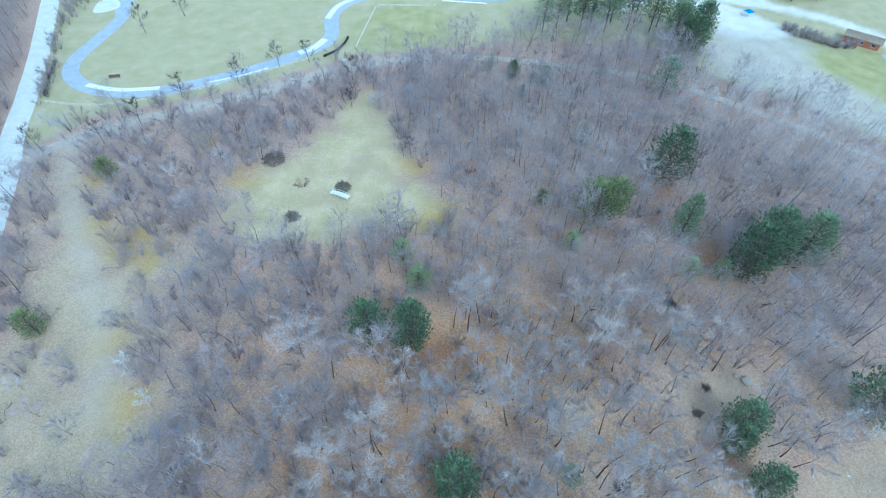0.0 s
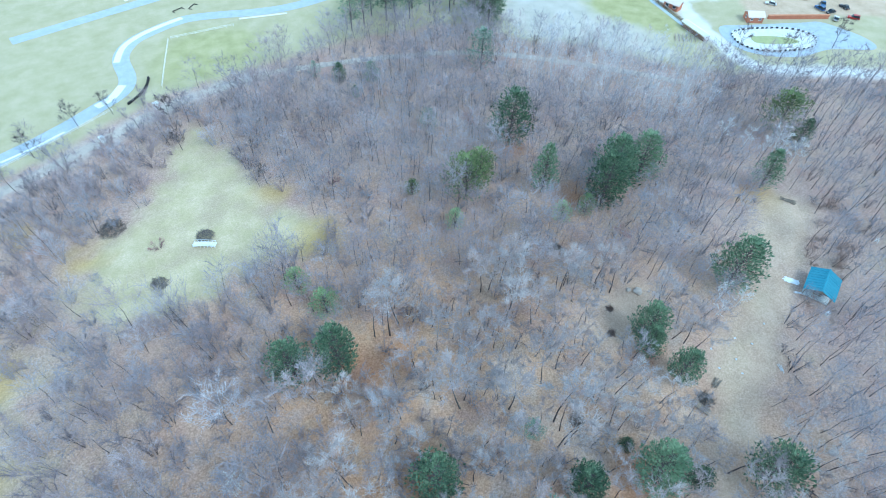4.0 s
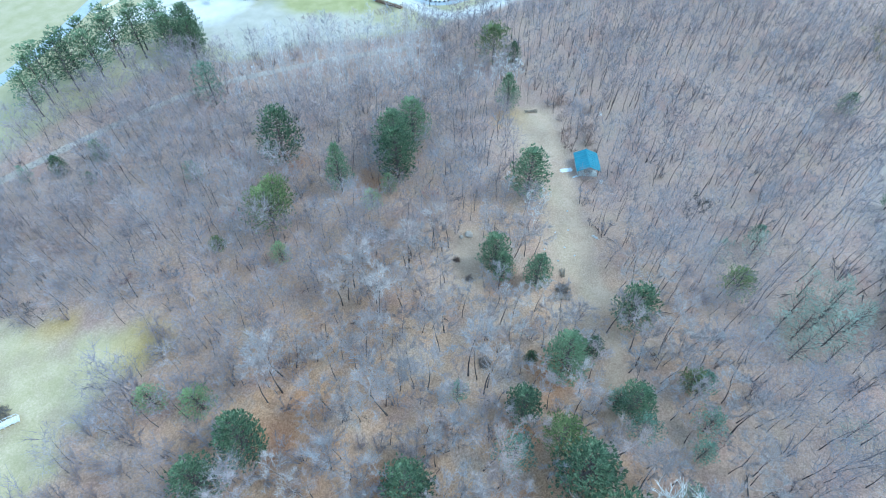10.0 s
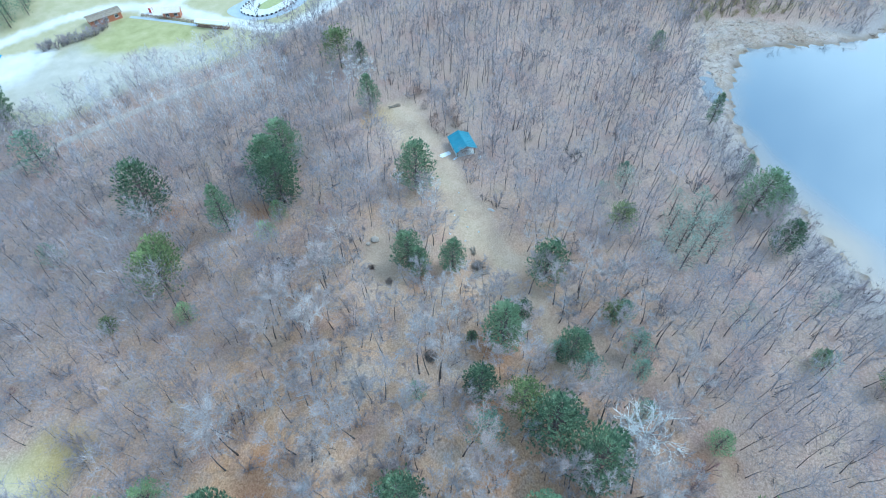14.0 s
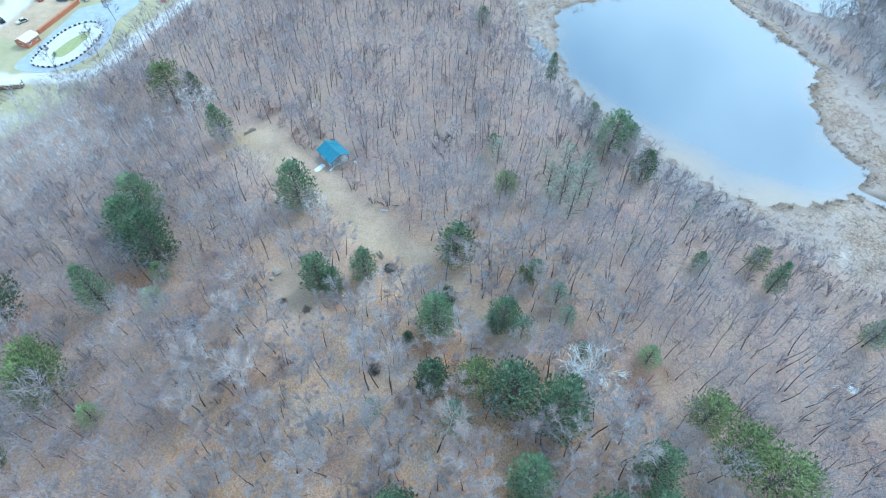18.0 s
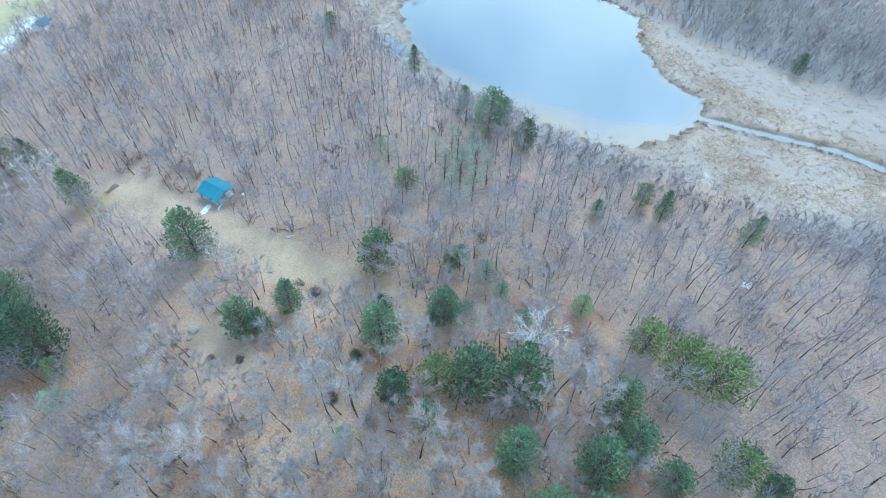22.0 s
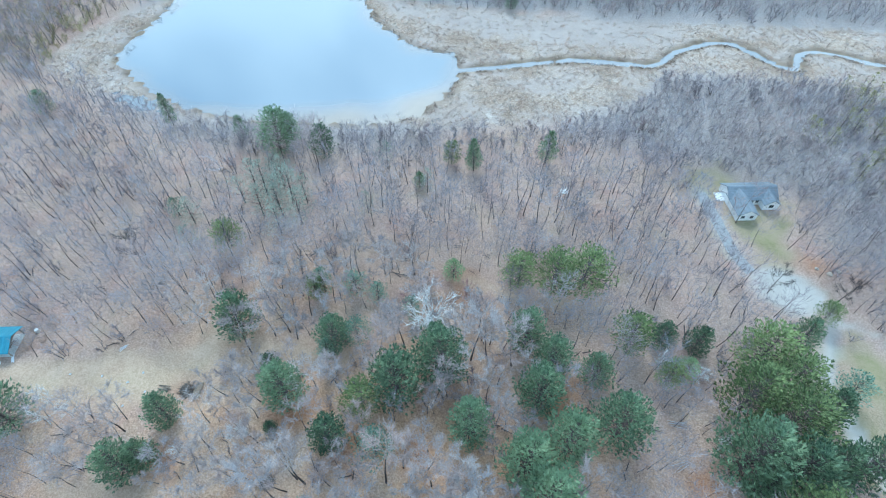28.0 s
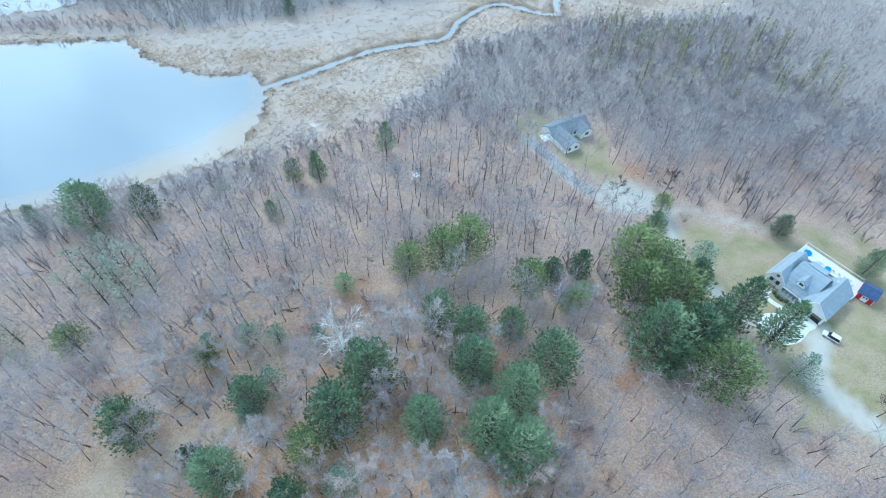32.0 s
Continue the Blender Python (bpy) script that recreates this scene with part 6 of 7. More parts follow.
def sheet(x, y, lx, ly, turn, seed, label):
    """A crumpled plastic sheet lying on the ground."""
    bm = bmesh.new()
    bmesh.ops.create_grid(bm, x_segments=12, y_segments=9, size=0.5)
    rs = np.random.RandomState(seed)
    for v in bm.verts:
        edge = max(abs(v.co.x), abs(v.co.y)) > 0.45
        v.co.x += rs.normal() * (0.06 if edge else 0.01)
        v.co.y += rs.normal() * (0.06 if edge else 0.01)
        v.co = Vector((v.co.x * lx, v.co.y * ly, 0.04 + abs(rs.normal()) * 0.07))
    bmesh.ops.solidify(bm, geom=bm.faces[:], thickness=0.02)
    ob = part("tarp", bm, M_TARP)
    ob.matrix_basis = pose(x, y, height_at(x, y) + 0.03, 0, 0, turn)
    return tagged(ob, label, "tarp")


sheet(102.4, 32.6, 3.6, 1.6, 130, 4, "crumpled white plastic sheet beside the pavilion")
sheet(101.2, 29.2, 2.2, 0.6, 140, 5, "narrow strip of white plastic sheet on sand")
ob = part("water_tank", rod((0, 0, 0), (0, 0, 0.9), 0.45, 0.42, 14), M_WHITE)
ob.matrix_basis = pose(102.2, 22.2, height_at(102.2, 22.2))
tagged(ob, "small white plastic tank near the pavilion", "tank")


def log_heap(x, y, turn, count, length, label, mat=None, radius=0.13, name="log_pile"):
    ob = thing(name, x, y, None, turn, label, "logs")
    rs = np.random.RandomState(int(abs(x * 7 + y * 3)))
    for k in range(count):
        row = int((math.sqrt(8 * (count - k) + 1) - 1) / 2)
        a = rs.uniform(-0.25, 0.25) * (1 + radius * 3)
        cx, cy, cz = rs.uniform(-0.4, 0.4), rs.uniform(-0.8, 0.8), radius * rs.uniform(0.8, 2.6)
        d = np.array([math.cos(a), math.sin(a), rs.uniform(-0.05, 0.05)]) * length * rs.uniform(0.35, 0.55)
        part("log", rod(np.array([cx, cy, cz]) - d, np.array([cx, cy, cz]) + d, radius * rs.uniform(0.6, 1.1), radius * 0.6, 6), mat or M_WOOD, ob)
    return ob


log_heap(66, 20.5, 30, 9, 2.4, "scattered pale split logs on the clearing")
log_heap(124, 52.5, 130, 7, 4.2, "felled grey logs at the clearing's end")
log_heap(62, 3.2, 20, 10, 2.6, "heap of cut branches under a pine")
log_heap(81.5, 17, 70, 4, 2.0, "leaning pale boards beside the track", M_WHITE, 0.09)
log_heap(22, 52, -60, 5, 3.0, "fallen pale branches on brown leaves", M_PALE, 0.09)
log_heap(-33, -18, 20, 5, 4.0, "fallen white birch stems among the leaves", M_PALE, 0.09)
log_heap(-35, -9.5, 55, 4, 3.6, "broken white birch stems on the slope", M_PALE, 0.08)
log_heap(-96, 81.5, 15, 8, 3.2, "heap of grey boards on a bare bank", M_WOOD, 0.1)
log_heap(134, 32.5, 15, 6, 2.2, "pale broken boards between the trunks", M_WHITE, 0.08)


for k, (x, y) in enumerate(((77.7, 26.7), (74, 22.7), (69.2, 22.7), (72.7, 19.6), (86.5, 26.6), (71, 27), (80, 24))):
    sheet(x, y, 0.5, 0.35, 50 * k, 30 + k, "small scrap of white plastic on the grass")


def slatted_ramp():
    ob = thing("wooden_ramp", 59.3, 17.6, None, 116, "weathered slatted wooden ramp lying by brush", "ramp")
    for y in (-0.65, 0.6):
        part("stringer", slab_from([(-1.9, y, 0.25), (1.9, y, 0.75), (1.9, y + 0.08, 0.75), (-1.9, y + 0.08, 0.25)], 0.18), M_WOOD, ob)
    for k in range(14):
        x = -1.8 + k * 0.27
        z = 0.27 + (x + 1.9) * 0.5 / 3.8
        part("slat", slab_from([(x, -0.7, z + 0.03), (x + 0.16, -0.7, z + 0.05), (x + 0.16, 0.7, z + 0.05), (x, 0.7, z + 0.03)], 0.03), M_WOOD, ob)
    part("prop", box(1.6, 1.7, -0.6, -0.5, -0.1, 0.62), M_WOOD, ob)
    part("prop", box(1.6, 1.7, 0.5, 0.6, -0.1, 0.62), M_WOOD, ob)


slatted_ramp()


def brush_mound(x, y, r, h, label, mat=None):
    """A heap of dark brush: crossed sticks over a rough mound."""
    rs = np.random.RandomState(int(abs(x * 13 + y * 5)))
    b = Builder()
    for k in range(int(260 * r / 2)):
        t, out = rs.uniform(0, 6.28), r * math.sqrt(rs.rand())
        p = np.array([out * math.cos(t), out * math.sin(t), h * (1 - (out / r) ** 2) * rs.uniform(0.2, 1.0)])
        d = rs.normal(size=3) * (1, 1, 0.35)
        d = d / np.linalg.norm(d) * rs.uniform(0.4, 1.1)
        v, f = tube([p - d, p + d], [0.05, 0.02], 3)
        b.add([tuple(q) for q in v], f, 0)
    v, f, m = b.arrays()
    ob = new("brush_mound", mesh_from("brush_mound", v, f, [mat or M_BRUSH]))
    ob.matrix_basis = pose(x, y, height_at(x, y))
    return tagged(ob, label, "brush", "brush mounds")


brush_mound(-35.5, 96.5, 2.0, 0.9, "dark round pile of burnt brush on the meadow")
brush_mound(-23, 107.6, 2.1, 1.6, "dark leafless bush behind the footbridge")
brush_mound(-44, 120, 3.4, 1.4, "dark bramble mound at the meadow's edge")
brush_mound(61.5, 18.6, 1.6, 0.7, "grey brush heaped beside the wooden ramp")
brush_mound(57.2, 45.2, 0.7, 0.12, "low brown brush on the sandy glade", M_BRAMBLE)
brush_mound(53.5, 39.8, 0.8, 0.15, "flat brown brush pile on the sandy glade", M_BRAMBLE)
brush_mound(56, 66, 1.6, 0.8, "dark stump and brush among bare trees")
brush_mound(35, 26.5, 1.4, 0.6, "dark brush pile on brown leaves")


def foot_bridge():
    ob = thing("footbridge", -23.6, 104.6, None, -27, "small arched white wooden footbridge on the meadow", "bridge")
    n = 12
    for k in range(n):
        a = -2.9 + 5.8 * k / n
        z = 0.35 + 0.35 * math.cos(a / 2.9 * 1.45)
        part("plank", box(a, a + 0.44, -0.75, 0.75, z - 0.06, z), M_WHITE, ob)
    for y in (-0.75, 0.7):
        for k in range(7):
            a = -2.7 + 5.4 * k / 6
            z = 0.35 + 0.35 * math.cos(a / 2.9 * 1.45)
            part("post", box(a - 0.05, a + 0.05, y, y + 0.06, -0.1, z + 0.75), M_WHITE, ob)
        bm = bmesh.new()
        for k in range(6):
            a, c = -2.7 + 5.4 * k / 6, -2.7 + 5.4 * (k + 1) / 6
            add_rod(bm, (a, y + 0.03, 1.1 + 0.35 * math.cos(a / 2.9 * 1.45)), (c, y + 0.03, 1.1 + 0.35 * math.cos(c / 2.9 * 1.45)), 0.05, 0.05, 6)
        part("handrail", bm, M_WHITE, ob)


foot_bridge()


def boulder(x, y, r, seed, label):
    bm = bmesh.new()
    bmesh.ops.create_icosphere(bm, subdivisions=3, radius=r)
    for v in bm.verts:
        v.co *= 1 + 0.22 * noise.noise(v.co / r * 1.3 + Vector((seed, 0, 0)))
        v.co.z = v.co.z * 0.6 + r * 0.25
    ob = part("boulder", bm, M_STONE)
    ob.matrix_basis = pose(x, y, height_at(x, y), 0, 0, seed * 40)
    tagged(ob, label, "boulder")


boulder(66.3, 46.2, 1.1, 2, "pale weathered boulder at the sandy glade")
boulder(-60.5, -72.6, 0.7, 5, "grey boulder at the sandy bank by the turnaround")
boulder(-57.5, -73.0, 0.5, 6, "small grey boulder at the sandy bank")
boulder(-62.5, -74.5, 0.6, 7, "grey boulder under bare trees by the turnaround")
boulder(64.6, 47.6, 0.6, 3, "small dark boulder at the sandy glade")


def lookout():
    ob = thing("hunting_stand", 7, -70.3, None, 35, "white-framed hunting stand with a ladder in the wood", "stand")
    for x in (-0.7, 0.7):
        for y in (-0.7, 0.7):
            part("leg", rod((x * 1.2, y * 1.2, -0.1), (x, y, 3.2), 0.06, 0.06, 6), M_WHITE, ob)
    part("platform", box(-0.85, 0.85, -0.85, 0.85, 2.2, 2.3), M_WHITE, ob)
    for a, b in (((-0.8, -0.8), (0.8, -0.8)), ((-0.8, 0.8), (0.8, 0.8)), ((-0.8, -0.8), (-0.8, 0.8)), ((0.8, -0.8), (0.8, 0.8))):
        part("guard_rail", rod((*a, 3.1), (*b, 3.1), 0.06, 0.06, 6), M_WHITE, ob)
    ladder = part("ladder_rail", rod((0.9, -0.3, 2.2), (2.6, -0.3, 0), 0.05, 0.05, 6), M_WHITE, ob)
    part("ladder_rail", rod((0.9, 0.3, 2.2), (2.6, 0.3, 0), 0.05, 0.05, 6), M_WHITE, ob)
    for k in range(6):
        u = (k + 0.5) / 6
        part("rung", rod((0.9 + 1.7 * u, -0.3, 2.2 - 2.2 * u), (0.9 + 1.7 * u, 0.3, 2.2 - 2.2 * u), 0.035, 0.035, 5), M_WHITE, ladder)


lookout()
ob = thing("sign_post", 71, 3.2, None, 20, "small white notice board on a wooden post", "sign")
part("post", rod((0, 0, -0.2), (0, 0, 1.7), 0.06, 0.05, 6), M_WOOD, ob)
part("board", box(-0.35, 0.35, -0.09, -0.06, 1.1, 1.65), M_WHITE, ob)


# ---- the kart park to the north ----
def brick_hut():
    ob = thing("kart_office", 194.6, 132.4, None, -28, "small orange brick building with a grey gable roof", "building")
    walls(ob, -3, 3, -2.5, 2.5, 2.5, 3.6, "x", M_BRICK)
    gable_roof(ob, -3, 3, -2.5, 2.5, 2.5, 3.6, "x", 0.35, M_CREAM, strips=6)
    for x in (-1.6, 1.6):
        window(ob, x, -2.5, 1.0, 0.9, 1.0, "-y")
    window(ob, -3, 0, 1.0, 1.0, 1.0, "-x")
    part("door", box(3.0, 3.06, -0.5, 0.5, 0, 2.1), M_BROWN, ob)


brick_hut()


def long_hall(x, y, turn, length, depth, label, roof):
    ob = thing("long_shed", x, y, None, turn, label, "building")
    walls(ob, -length / 2, length / 2, -depth / 2, depth / 2, 2.8, 4.0, "x", M_BRICK)
    gable_roof(ob, -length / 2, length / 2, -depth / 2, depth / 2, 2.8, 4.0, "x", 0.5, roof, strips=6)
    n = int(length / 3.2)
    for k in range(n):
        window(ob, -length / 2 + (k + 0.5) * length / n, -depth / 2, 0.9, 1.4, 1.2, "-y")


long_hall(164.8, 179.2, -38, 12, 4.6, "long low shed with a weathered grey roof beside the field", M_WOOD)
long_hall(171.6, 153.6, -72, 6.4, 3.6, "low orange-walled shed with a cream metal roof", M_CREAM)


def low_wall(a, b, label):
    """A low wall of stacked courses with a coping."""
    d = np.subtract(b, a)
    ln = float(np.hypot(*d))
    ob = thing("retaining_wall", a[0], a[1], None, math.degrees(math.atan2(d[1], d[0])), label, "wall")
    for k in range(4):
        part("course", box(0.06 * (k % 2), ln - 0.06 * (k % 2), -0.4, 0.4 - 0.02 * k, -0.1 + 0.38 * k, 0.27 + 0.38 * k, 0.03), M_BRICK, ob)
    part("coping", box(-0.1, ln + 0.1, -0.5, 0.45, 1.42, 1.56), M_RUST, ob)


low_wall((201, 130.6), (224, 120.6), "long low orange brick wall behind the oval")


def covered_walk(a, b, label):
    """A roofed boarded walk on posts."""
    a, b = np.array(a, float), np.array(b, float)
    d = b - a
    ln = float(np.hypot(*d))
    ob = thing("covered_walk", a[0], a[1], None, math.degrees(math.atan2(d[1], d[0])), label, "shelter")
    part("floor", box(0, ln, -0.9, 0.9, -0.1, 0.25), M_BROWN, ob)
    n = max(2, int(ln / 2.6))
    for k in range(n + 1):
        for y in (-0.85, 0.75):
            part("post", box(ln * k / n - 0.06, ln * k / n + 0.06, y, y + 0.12, 0.2, 2.3), M_BROWN, ob)
    for y in (-0.85, 0.8):
        part("side_rail", box(0, ln, y, y + 0.06, 1.0, 1.1), M_BROWN, ob)
    gable_roof(ob, 0, ln, -1.2, 1.2, 2.3, 2.75, "x", 0.35, M_WHITE, 0.08)
    return ob


covered_walk((165.4, 140.2), (165, 127.3), "covered walk with a white metal roof")
ribbon("range_path", [(169, 171), (167.6, 158), (166.4, 148), (165.6, 140.4)], 1.6, M_ASPHALT, "narrow grey path along the field's edge", "path")


def range_benches():
    for k in range(13):
        u = k / 12
        ob = thing("range_bench", 170.2 - 2.6 * u, 166 - 24.5 * u, None, 85, "weathered shooting bench with a small seat", "bench", "range benches")
        part("tabletop", box(-0.7, 0.7, -0.45, 0.45, 0.78, 0.85), M_WOOD, ob)
        part("seat", box(-0.35, 0.35, 0.65, 0.95, 0.42, 0.48), M_WOOD, ob)
        for x in (-0.55, 0.47):
            part("leg", box(x, x + 0.08, -0.35, 0.35, -0.1, 0.78), M_WOOD, ob)
        part("seat_post", box(-0.06, 0.06, 0.74, 0.86, -0.1, 0.42), M_WOOD, ob)


range_benches()
ob = thing("portable_toilet", 173.4, 164, None, -20, "red portable toilet with a pale roof", "toilet")
part("cabin", box(-0.6, 0.6, -0.6, 0.6, 0, 2.05, 0.04), M_RED, ob)
part("toilet_roof", box(-0.65, 0.65, -0.65, 0.65, 2.05, 2.2, 0.05), M_WHITE, ob)
part("toilet_door", box(-0.4, 0.4, -0.63, -0.6, 0.12, 1.9), M_WHITE, ob)


def bench_rows():
    for k in range(6):
        ob = thing("bleacher_bench", 156.5 + 1.1 * k, 134.6 - 0.9 * k, None, 52, "weathered wooden spectator bench at the field", "bench", "spectator benches")
        part("seat", box(-2.4, 2.4, -0.16, 0.16, 0.42, 0.48), M_WOOD, ob)
        for x in (-2.0, 0, 2.0):
            part("leg", box(x - 0.05, x + 0.05, -0.14, 0.14, -0.1, 0.42), M_WOOD, ob)


bench_rows()
ob = thing("canopy_tent", 130.2, 200.6, None, 20, "bright blue canopy tent by the yard", "tent")
for x in (-1.5, 1.5):
    for y in (-1.5, 1.5):
        part("pole", rod((x, y, -0.1), (x, y, 2.2), 0.04, 0.04, 6), M_WHITE, ob)
for k in range(4):
    m = Matrix.Rotation(k * math.pi / 2, 3, "Z")
    part("canopy_panel", slab_from([m @ Vector((0, 0, 3.1)), m @ Vector((1.6, -1.6, 2.2)), m @ Vector((1.6, 1.6, 2.2))], 0.04), M_BLUE, ob)

ob = thing("pool_shelter", 230, 57, None, -35, "low shelter with a light blue metal roof", "shelter")
walls(ob, -3, 3, -2.2, 2.2, 2.3, 3.2, "x", M_SIDING)
gable_roof(ob, -3, 3, -2.2, 2.2, 2.3, 3.2, "x", 0.4, M_TEAL, 0.1)

for k, (x, y) in enumerate(((214, 147), (212, 139), (230, 137), (227.5, 127.5), (229, 123.5), (226, 118.5), (233, 116), (232, 129.5), (238, 124),
                            (246, 92), (249, 87), (254, 84), (258, 81), (253, 76), (219, 87), (236, 98))):
    tone = (k * 3 + 1) % 4
    car(x, y, 35 + 47 * (k * 7 % 5), M_CARS[tone], ("silver", "black", "blue", "red")[tone] + " car parked on the pale gravel yard",
        None, k % 3 == 0, "cars in the yard")


def frame_goal(x, y, turn):
    ob = thing("steel_frame", x, y, None, turn, "low dark steel frame lying on the infield grass", "frame", "infield frames")
    part("beam", box(-2.2, 2.2, -0.1, 0.1, 0.25, 0.5), M_DARK, ob)
    part("beam", box(-2.2, -2.0, -1.4, 0.1, 0.02, 0.25), M_DARK, ob)
    part("beam", box(2.0, 2.2, -1.4, 0.1, 0.02, 0.25), M_DARK, ob)


frame_goal(-11.5, 233.5, 25)
frame_goal(-6, 234.5, 50)
ob = thing("park_bench", -105, 164, None, 10, "dark wooden bench on the infield lawn", "bench")
part("seat", box(-1.8, 1.8, -0.3, 0.3, 0.42, 0.5), M_BROWN, ob)
part("backrest", box(-1.8, 1.8, 0.28, 0.36, 0.5, 1.0), M_BROWN, ob)
for x in (-1.5, 1.4):
    part("leg", box(x, x + 0.1, -0.28, 0.3, -0.1, 0.42), M_DARK, ob)
for x, y in ((-43.5, 158.5), (-27, 169.5)):
    ob = thing("white_booth", x, y, None, 20, "small white marshal's booth beside the trail", "booth", "booths")
    part("cabin", box(-0.7, 0.7, -0.6, 0.6, 0, 1.9, 0.03), M_WHITE, ob)
    part("booth_roof", box(-0.85, 0.85, -0.75, 0.75, 1.9, 2.0), M_CONCRETE, ob)


# ---- trees that stand out from the wood ----
def special_trees():
    white = split_meshes("sycamore", forked_tree(901, 9.5, 5.4, 0.3, 420, 0.06, 12, 3, 4, 3.3, 0.03, 0.74), (M_WHITEBARK, M_WHITEBARK))
    plant("sycamore_tree", white, 22.5, -16.8, 1.0, 20, "spreading white-barked sycamore with bare twisting branches", "tree", wide=1.5)
    pale = [split_meshes("pale_tree", forked_tree(920 + k, 9.0, 2.9, 0.2, 560, 0.05, 8, 3, 3, 1.5), (M_WHITEBARK, M_WHITEBARK)) for k in range(3)]
    for k, (x, y, s) in enumerate(((137, 70, 1.1), (134, 66, 1.1), (138, 64, 1.0), (131, 70, 0.9), (125, 80, 1.0), (130, 75, 0.9), (81, 36, 0.85), (84, 33, 0.8), (78, 33, 0.7), (-41, -16, 0.8),
                                   (-27, -29, 0.7), (-35, -29, 0.7), (86, 44, 0.8), (52, 30, 0.7), (44, 22, 0.8), (-62, 52, 0.9), (-56, 45, 0.8), (-28, 42, 0.9))):
        plant("birch_tree", pale[k % 3], x, y, s, 70 * k, "small pale-barked leafless birch", "tree", "pale birches")
    puff = [split_meshes("maple", forked_tree(940 + k, 7.5, 4.2, 0.1, 1000, 0.038, 10, 3, 3, 0.85), (M_TRUNK, M_PUFF if k % 2 == 0 else M_BUSH)) for k in range(4)]
    for k, (x, y, s) in enumerate(((-27, 55, 1.6), (-40, 68, 1.2), (-11, 53, 1.5), (-56, 51, 0.95), (-44, 52, 1.2), (-29, 42, 1.1), (-16, 38, 1.1), (-27, 74, 1.1), (-40, 79, 1.1),
                                   (-66, 71, 0.95), (-56, 75, 0.75), (-36, 50, 0.8), (-20, 35, 1.2), (-5, 33, 1.2), (-30, 34, 1.1), (-48, 37, 1.2), (-62, 98, 1.0), (-69, 64, 0.8), 
                                   (-60, 34, 1.0),  (23, 48, 0.9), (51, 64, 0.9), (9, 146, 1.0), (-47, 136, 1.0), (-56, 139, 1.0), (-38, 144, 1.0),
                                   (38, 57, 0.9), (50, 50, 0.8), (20, 34, 0.9), (31, 51, 0.8), (31, 65, 0.9), (-43, 4, 1.0), (6, -7, 0.7), (-24, 9, 0.9), (69, -10, 0.9),
                                   (58, -3, 0.8), (-61, -14, 0.8), (-74, 88, 0.8), (-80, 104, 0.9), (-70, 110, 0.9), (-92, 70, 0.7), (-78, 44, 0.8), (-70, 40, 0.9), (-84, 50, 0.7),
                                   (-89, 102, 0.62), (-81, 100, 0.72), (-102, 97, 0.9), (-61, 98, 1.15), (-37, 82, 0.95), (-80, 114, 0.9), (-100, 83, 0.9),
                                   (-109, 111, 0.9), (-48, 102, 0.5), (-57, 116, 0.85), (-48, 81, 0.9), (-79, 124, 0.8), (-102, 147, 0.6), (-115, 137, 0.7), (-64, 84, 0.7), (-36, 34, 1.0), (-48, 30, 1.0), (-14, 84, 0.9), (-38, 82, 0.8), (-58, 118, 0.9))):
        plant("maple_tree", puff[k % 4], x, y, s, 77 * k, "low rounded maple with a haze of fine twigs", "tree", "round maples")
    oak = split_meshes("oak", forked_tree(950, 12.0, 4.6, 0.22, 900, 0.05, 9, 3, 3, 1.3), (M_TRUNK, M_TRUNK))
    for k, (x, y, s) in enumerate(((96, -3, 1.0), (-50, 169, 0.8), (-24, 160, 0.8), (-79, 152, 0.75), (-62, 159, 0.75), (-104, 194, 0.9), (-93, 207, 0.9), (-23, 145, 0.6),
                                   (-113, 126, 0.8), (-96, 129, 0.8), (-88, 138, 0.8), (-66, -22, 0.7), (-88, 0, 0.8), (-62, -64, 0.8), (-80, -62, 0.8),
                                   (-47, -60, 0.8), (-100, -12, 0.8), (180, 106, 0.9), (172, 118, 0.8), (206, 104, 0.9), (-4, 120, 0.6), (-40, 172, 0.7))):
        plant("oak_tree", oak, x, y, s, 50 * k, "dark spreading leafless oak standing apart", "tree", "open-grown oaks")
    red = split_meshes("red_shrub", bush(960, 3.2, 2.6, 12, 420, 0.07), (M_TRUNK, M_PINK))
    for k, (x, y, s) in enumerate(((18, -29, 1.1), (14, -26, 0.9), (-27, 2, 0.9), (-24, 6, 1.0), (-30, 12, 0.8), (74, 62, 1.0), (40, 104, 1.1), (52, 108, 1.0), (30, -22, 0.8),
                                   (86, 92, 1.1), (60, 120, 1.2), (12, 112, 1.1), (150, 100, 1.2), (-34, 108, 0.9))):
        plant("red_shrub", red, x, y, s, 35 * k, "reddish-twigged leafless shrub on brown leaves", "shrub", "red shrubs")
    # brown brambles along the sandy track
    line = dense_line(SANDY_EDGE[:5], False, 1.8)
    d = np.gradient(line, axis=0)
    side = np.stack([d[:, 1], -d[:, 0]], 1) / np.hypot(*d.T)[:, None]
    rs = np.random.RandomState(71)
    q = np.concatenate([line + side * off + rs.normal(size=line.shape) for off in (-3.5, -6, -9, -12)])
    q = q[rs.rand(len(q)) < 0.6]
    q = q[(area_depth(q, CLEARING) < -1) & (np.hypot(q[:, 0] - 106, q[:, 1] - 28) > 6)]
    brown = [bush(990 + k, 1.9, 1.6, 8, 160, 0.08) for k in range(3)]
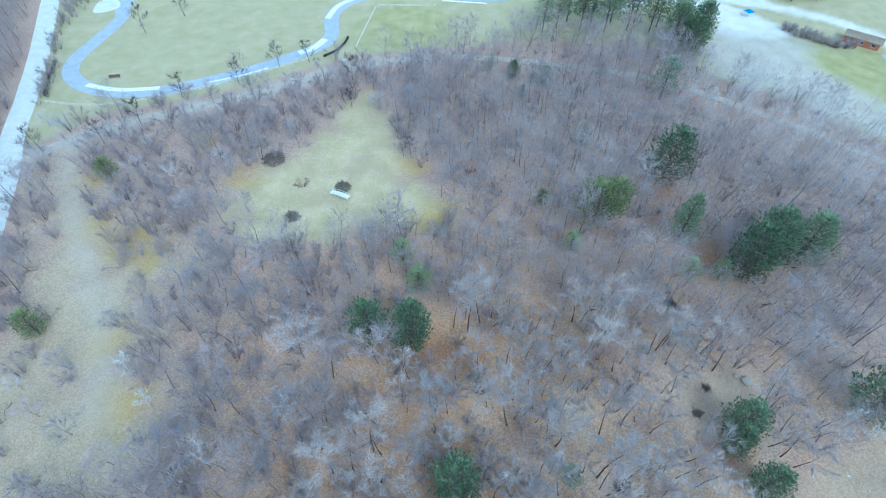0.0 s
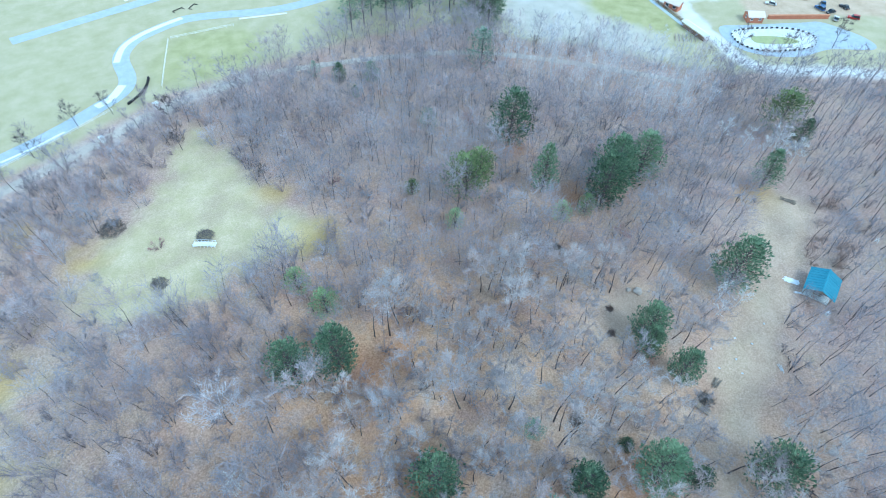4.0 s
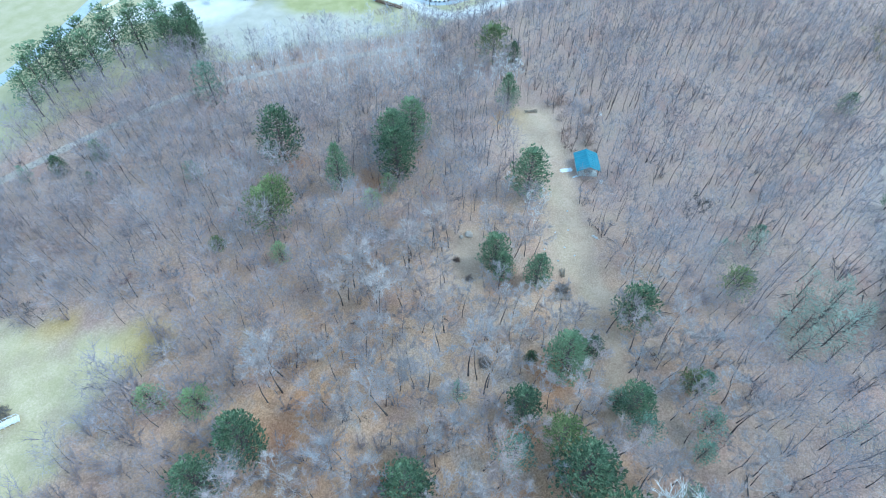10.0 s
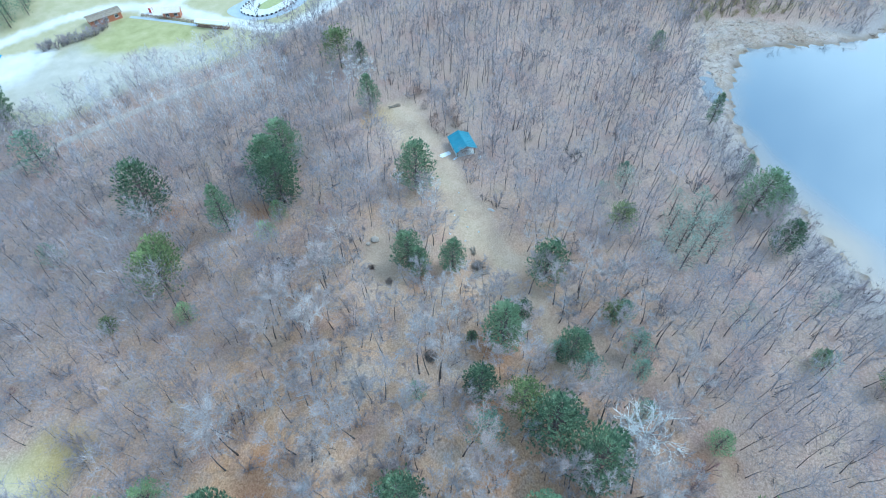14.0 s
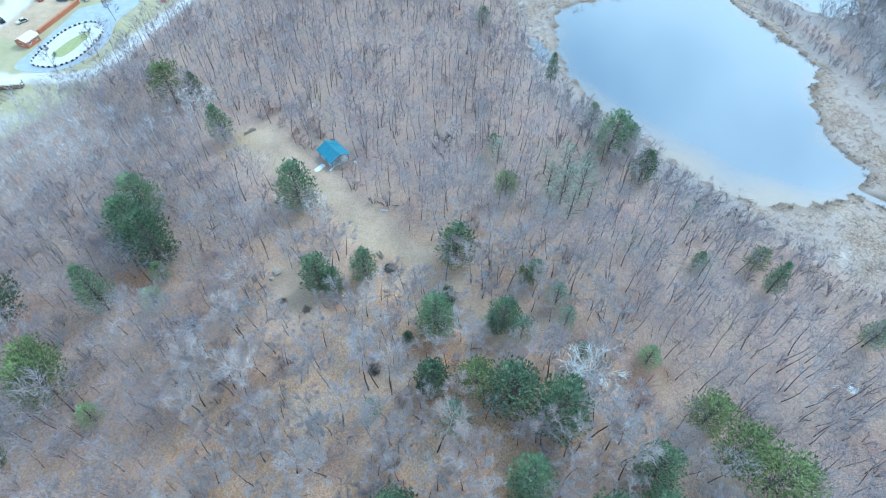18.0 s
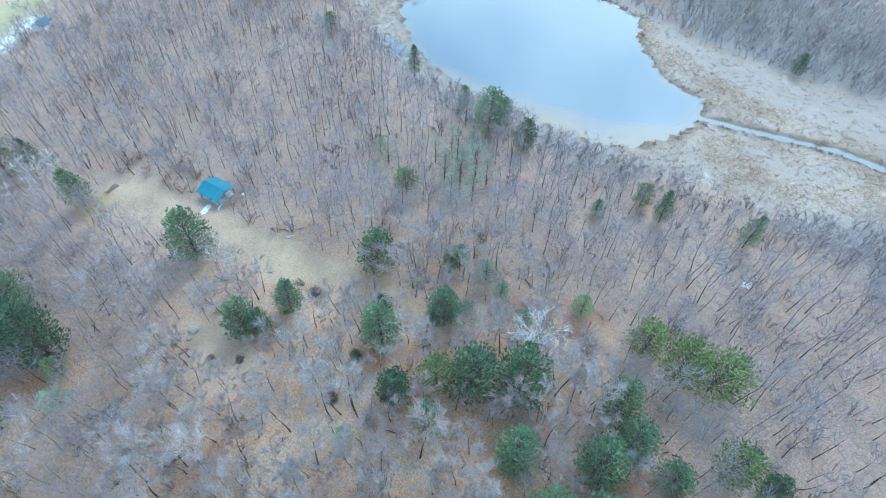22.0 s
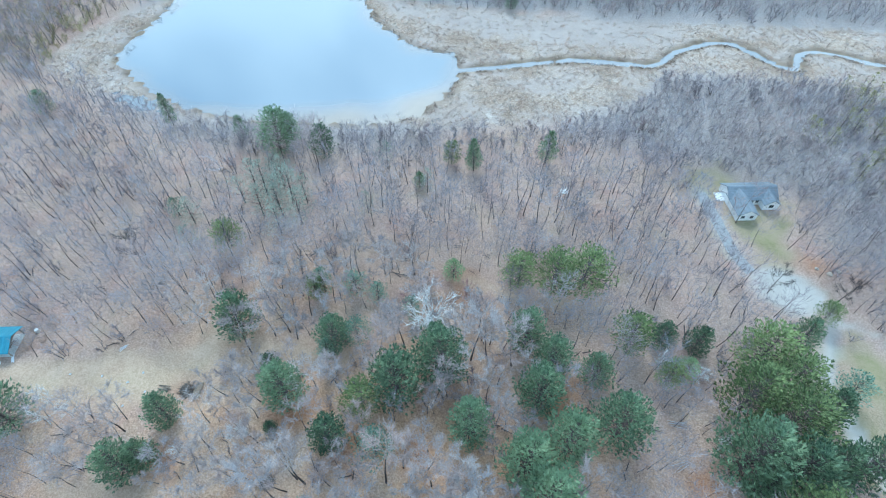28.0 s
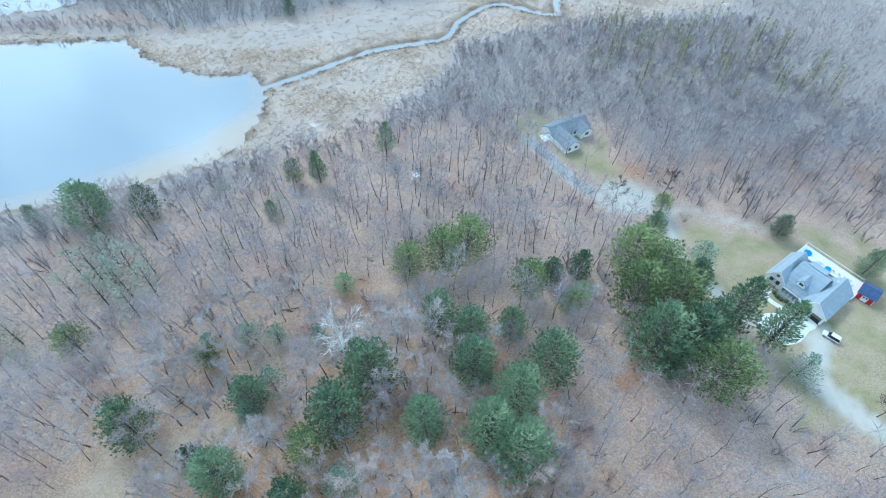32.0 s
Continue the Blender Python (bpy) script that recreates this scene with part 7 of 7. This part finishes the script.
    rows = np.c_[q, ground_height(q), rs.uniform(0.7, 1.3, len(q)), rs.uniform(0, 6.28, len(q)), rs.randint(0, 3, len(q))]
    scatter("bramble_bank", brown, rows, [M_BRAMBLE, M_BRAMBLE], "brown dead brambles along the sandy track", "brambles")
    # yellowish willow scrub on the north-east shore
    q = jittered(4.2, 176, 250, -105, -40, 72)
    shore = [(196, -52), (250, -45), (250, -100), (212, -96), (200, -76)]
    q = q[(area_depth(q, shore) + 3 * lumps(q, 12, 73) > 0) & (area_depth(q, LAKE) < -4)]
    willow = [bush(996 + k, 3.0, 2.2, 9, 170, 0.1) for k in range(3)]
    rows = np.c_[q, ground_height(q), rs.uniform(0.6, 1.3, len(q)), rs.uniform(0, 6.28, len(q)), rs.randint(0, 3, len(q))]
    scatter("willow_scrub", willow, rows, [M_WILLOW, M_WILLOW], "yellow-olive willow scrub beside the lake", "shrubs")
    # grey upright bushes of the bog
    rs = np.random.RandomState(45)
    q = jittered(2.7, -140, -40, -175, -95, 49)
    q = q[area_depth(q, BOG) + 4 * lumps(q, 14, 47) > 0]
    stems = [bush(970 + k, 4.4, 1.3, 3, 95, 0.12) for k in range(4)]
    rows = np.c_[q, ground_height(q), rs.uniform(0.6, 1.3, len(q)), rs.uniform(0, 6.28, len(q)), rs.randint(0, 4, len(q))]
    scatter("bog_shrubs", stems, rows, [M_HAZE, M_PUFF], "dense upright grey shrubs of the bog", "shrubs")
    # slim yellow-green conifers of the bog beyond the low house
    rs = np.random.RandomState(44)
    q = jittered(4.6, -140, -40, -175, -95, 46)
    
    q = q[(area_depth(q, BOG) + 4 * lumps(q, 14, 47) > 0) & (rs.rand(len(q)) < 0.42 + 0.35 * lumps(q, 22, 48))]
    slim = [conifer(980 + k, 6.2, 1.9, 0.1, 7, 6, 3, 3, 0.4) for k in range(3)]
    rows = np.c_[q, ground_height(q), rs.uniform(0.8, 1.45, len(q)), rs.uniform(0, 6.28, len(q)), rs.randint(0, 3, len(q))]
    scatter("bog_conifers", slim, rows, [M_TRUNK, M_NEEDLE["bog"]], "slim yellow-green conifers of the bog", "trees")


special_trees()
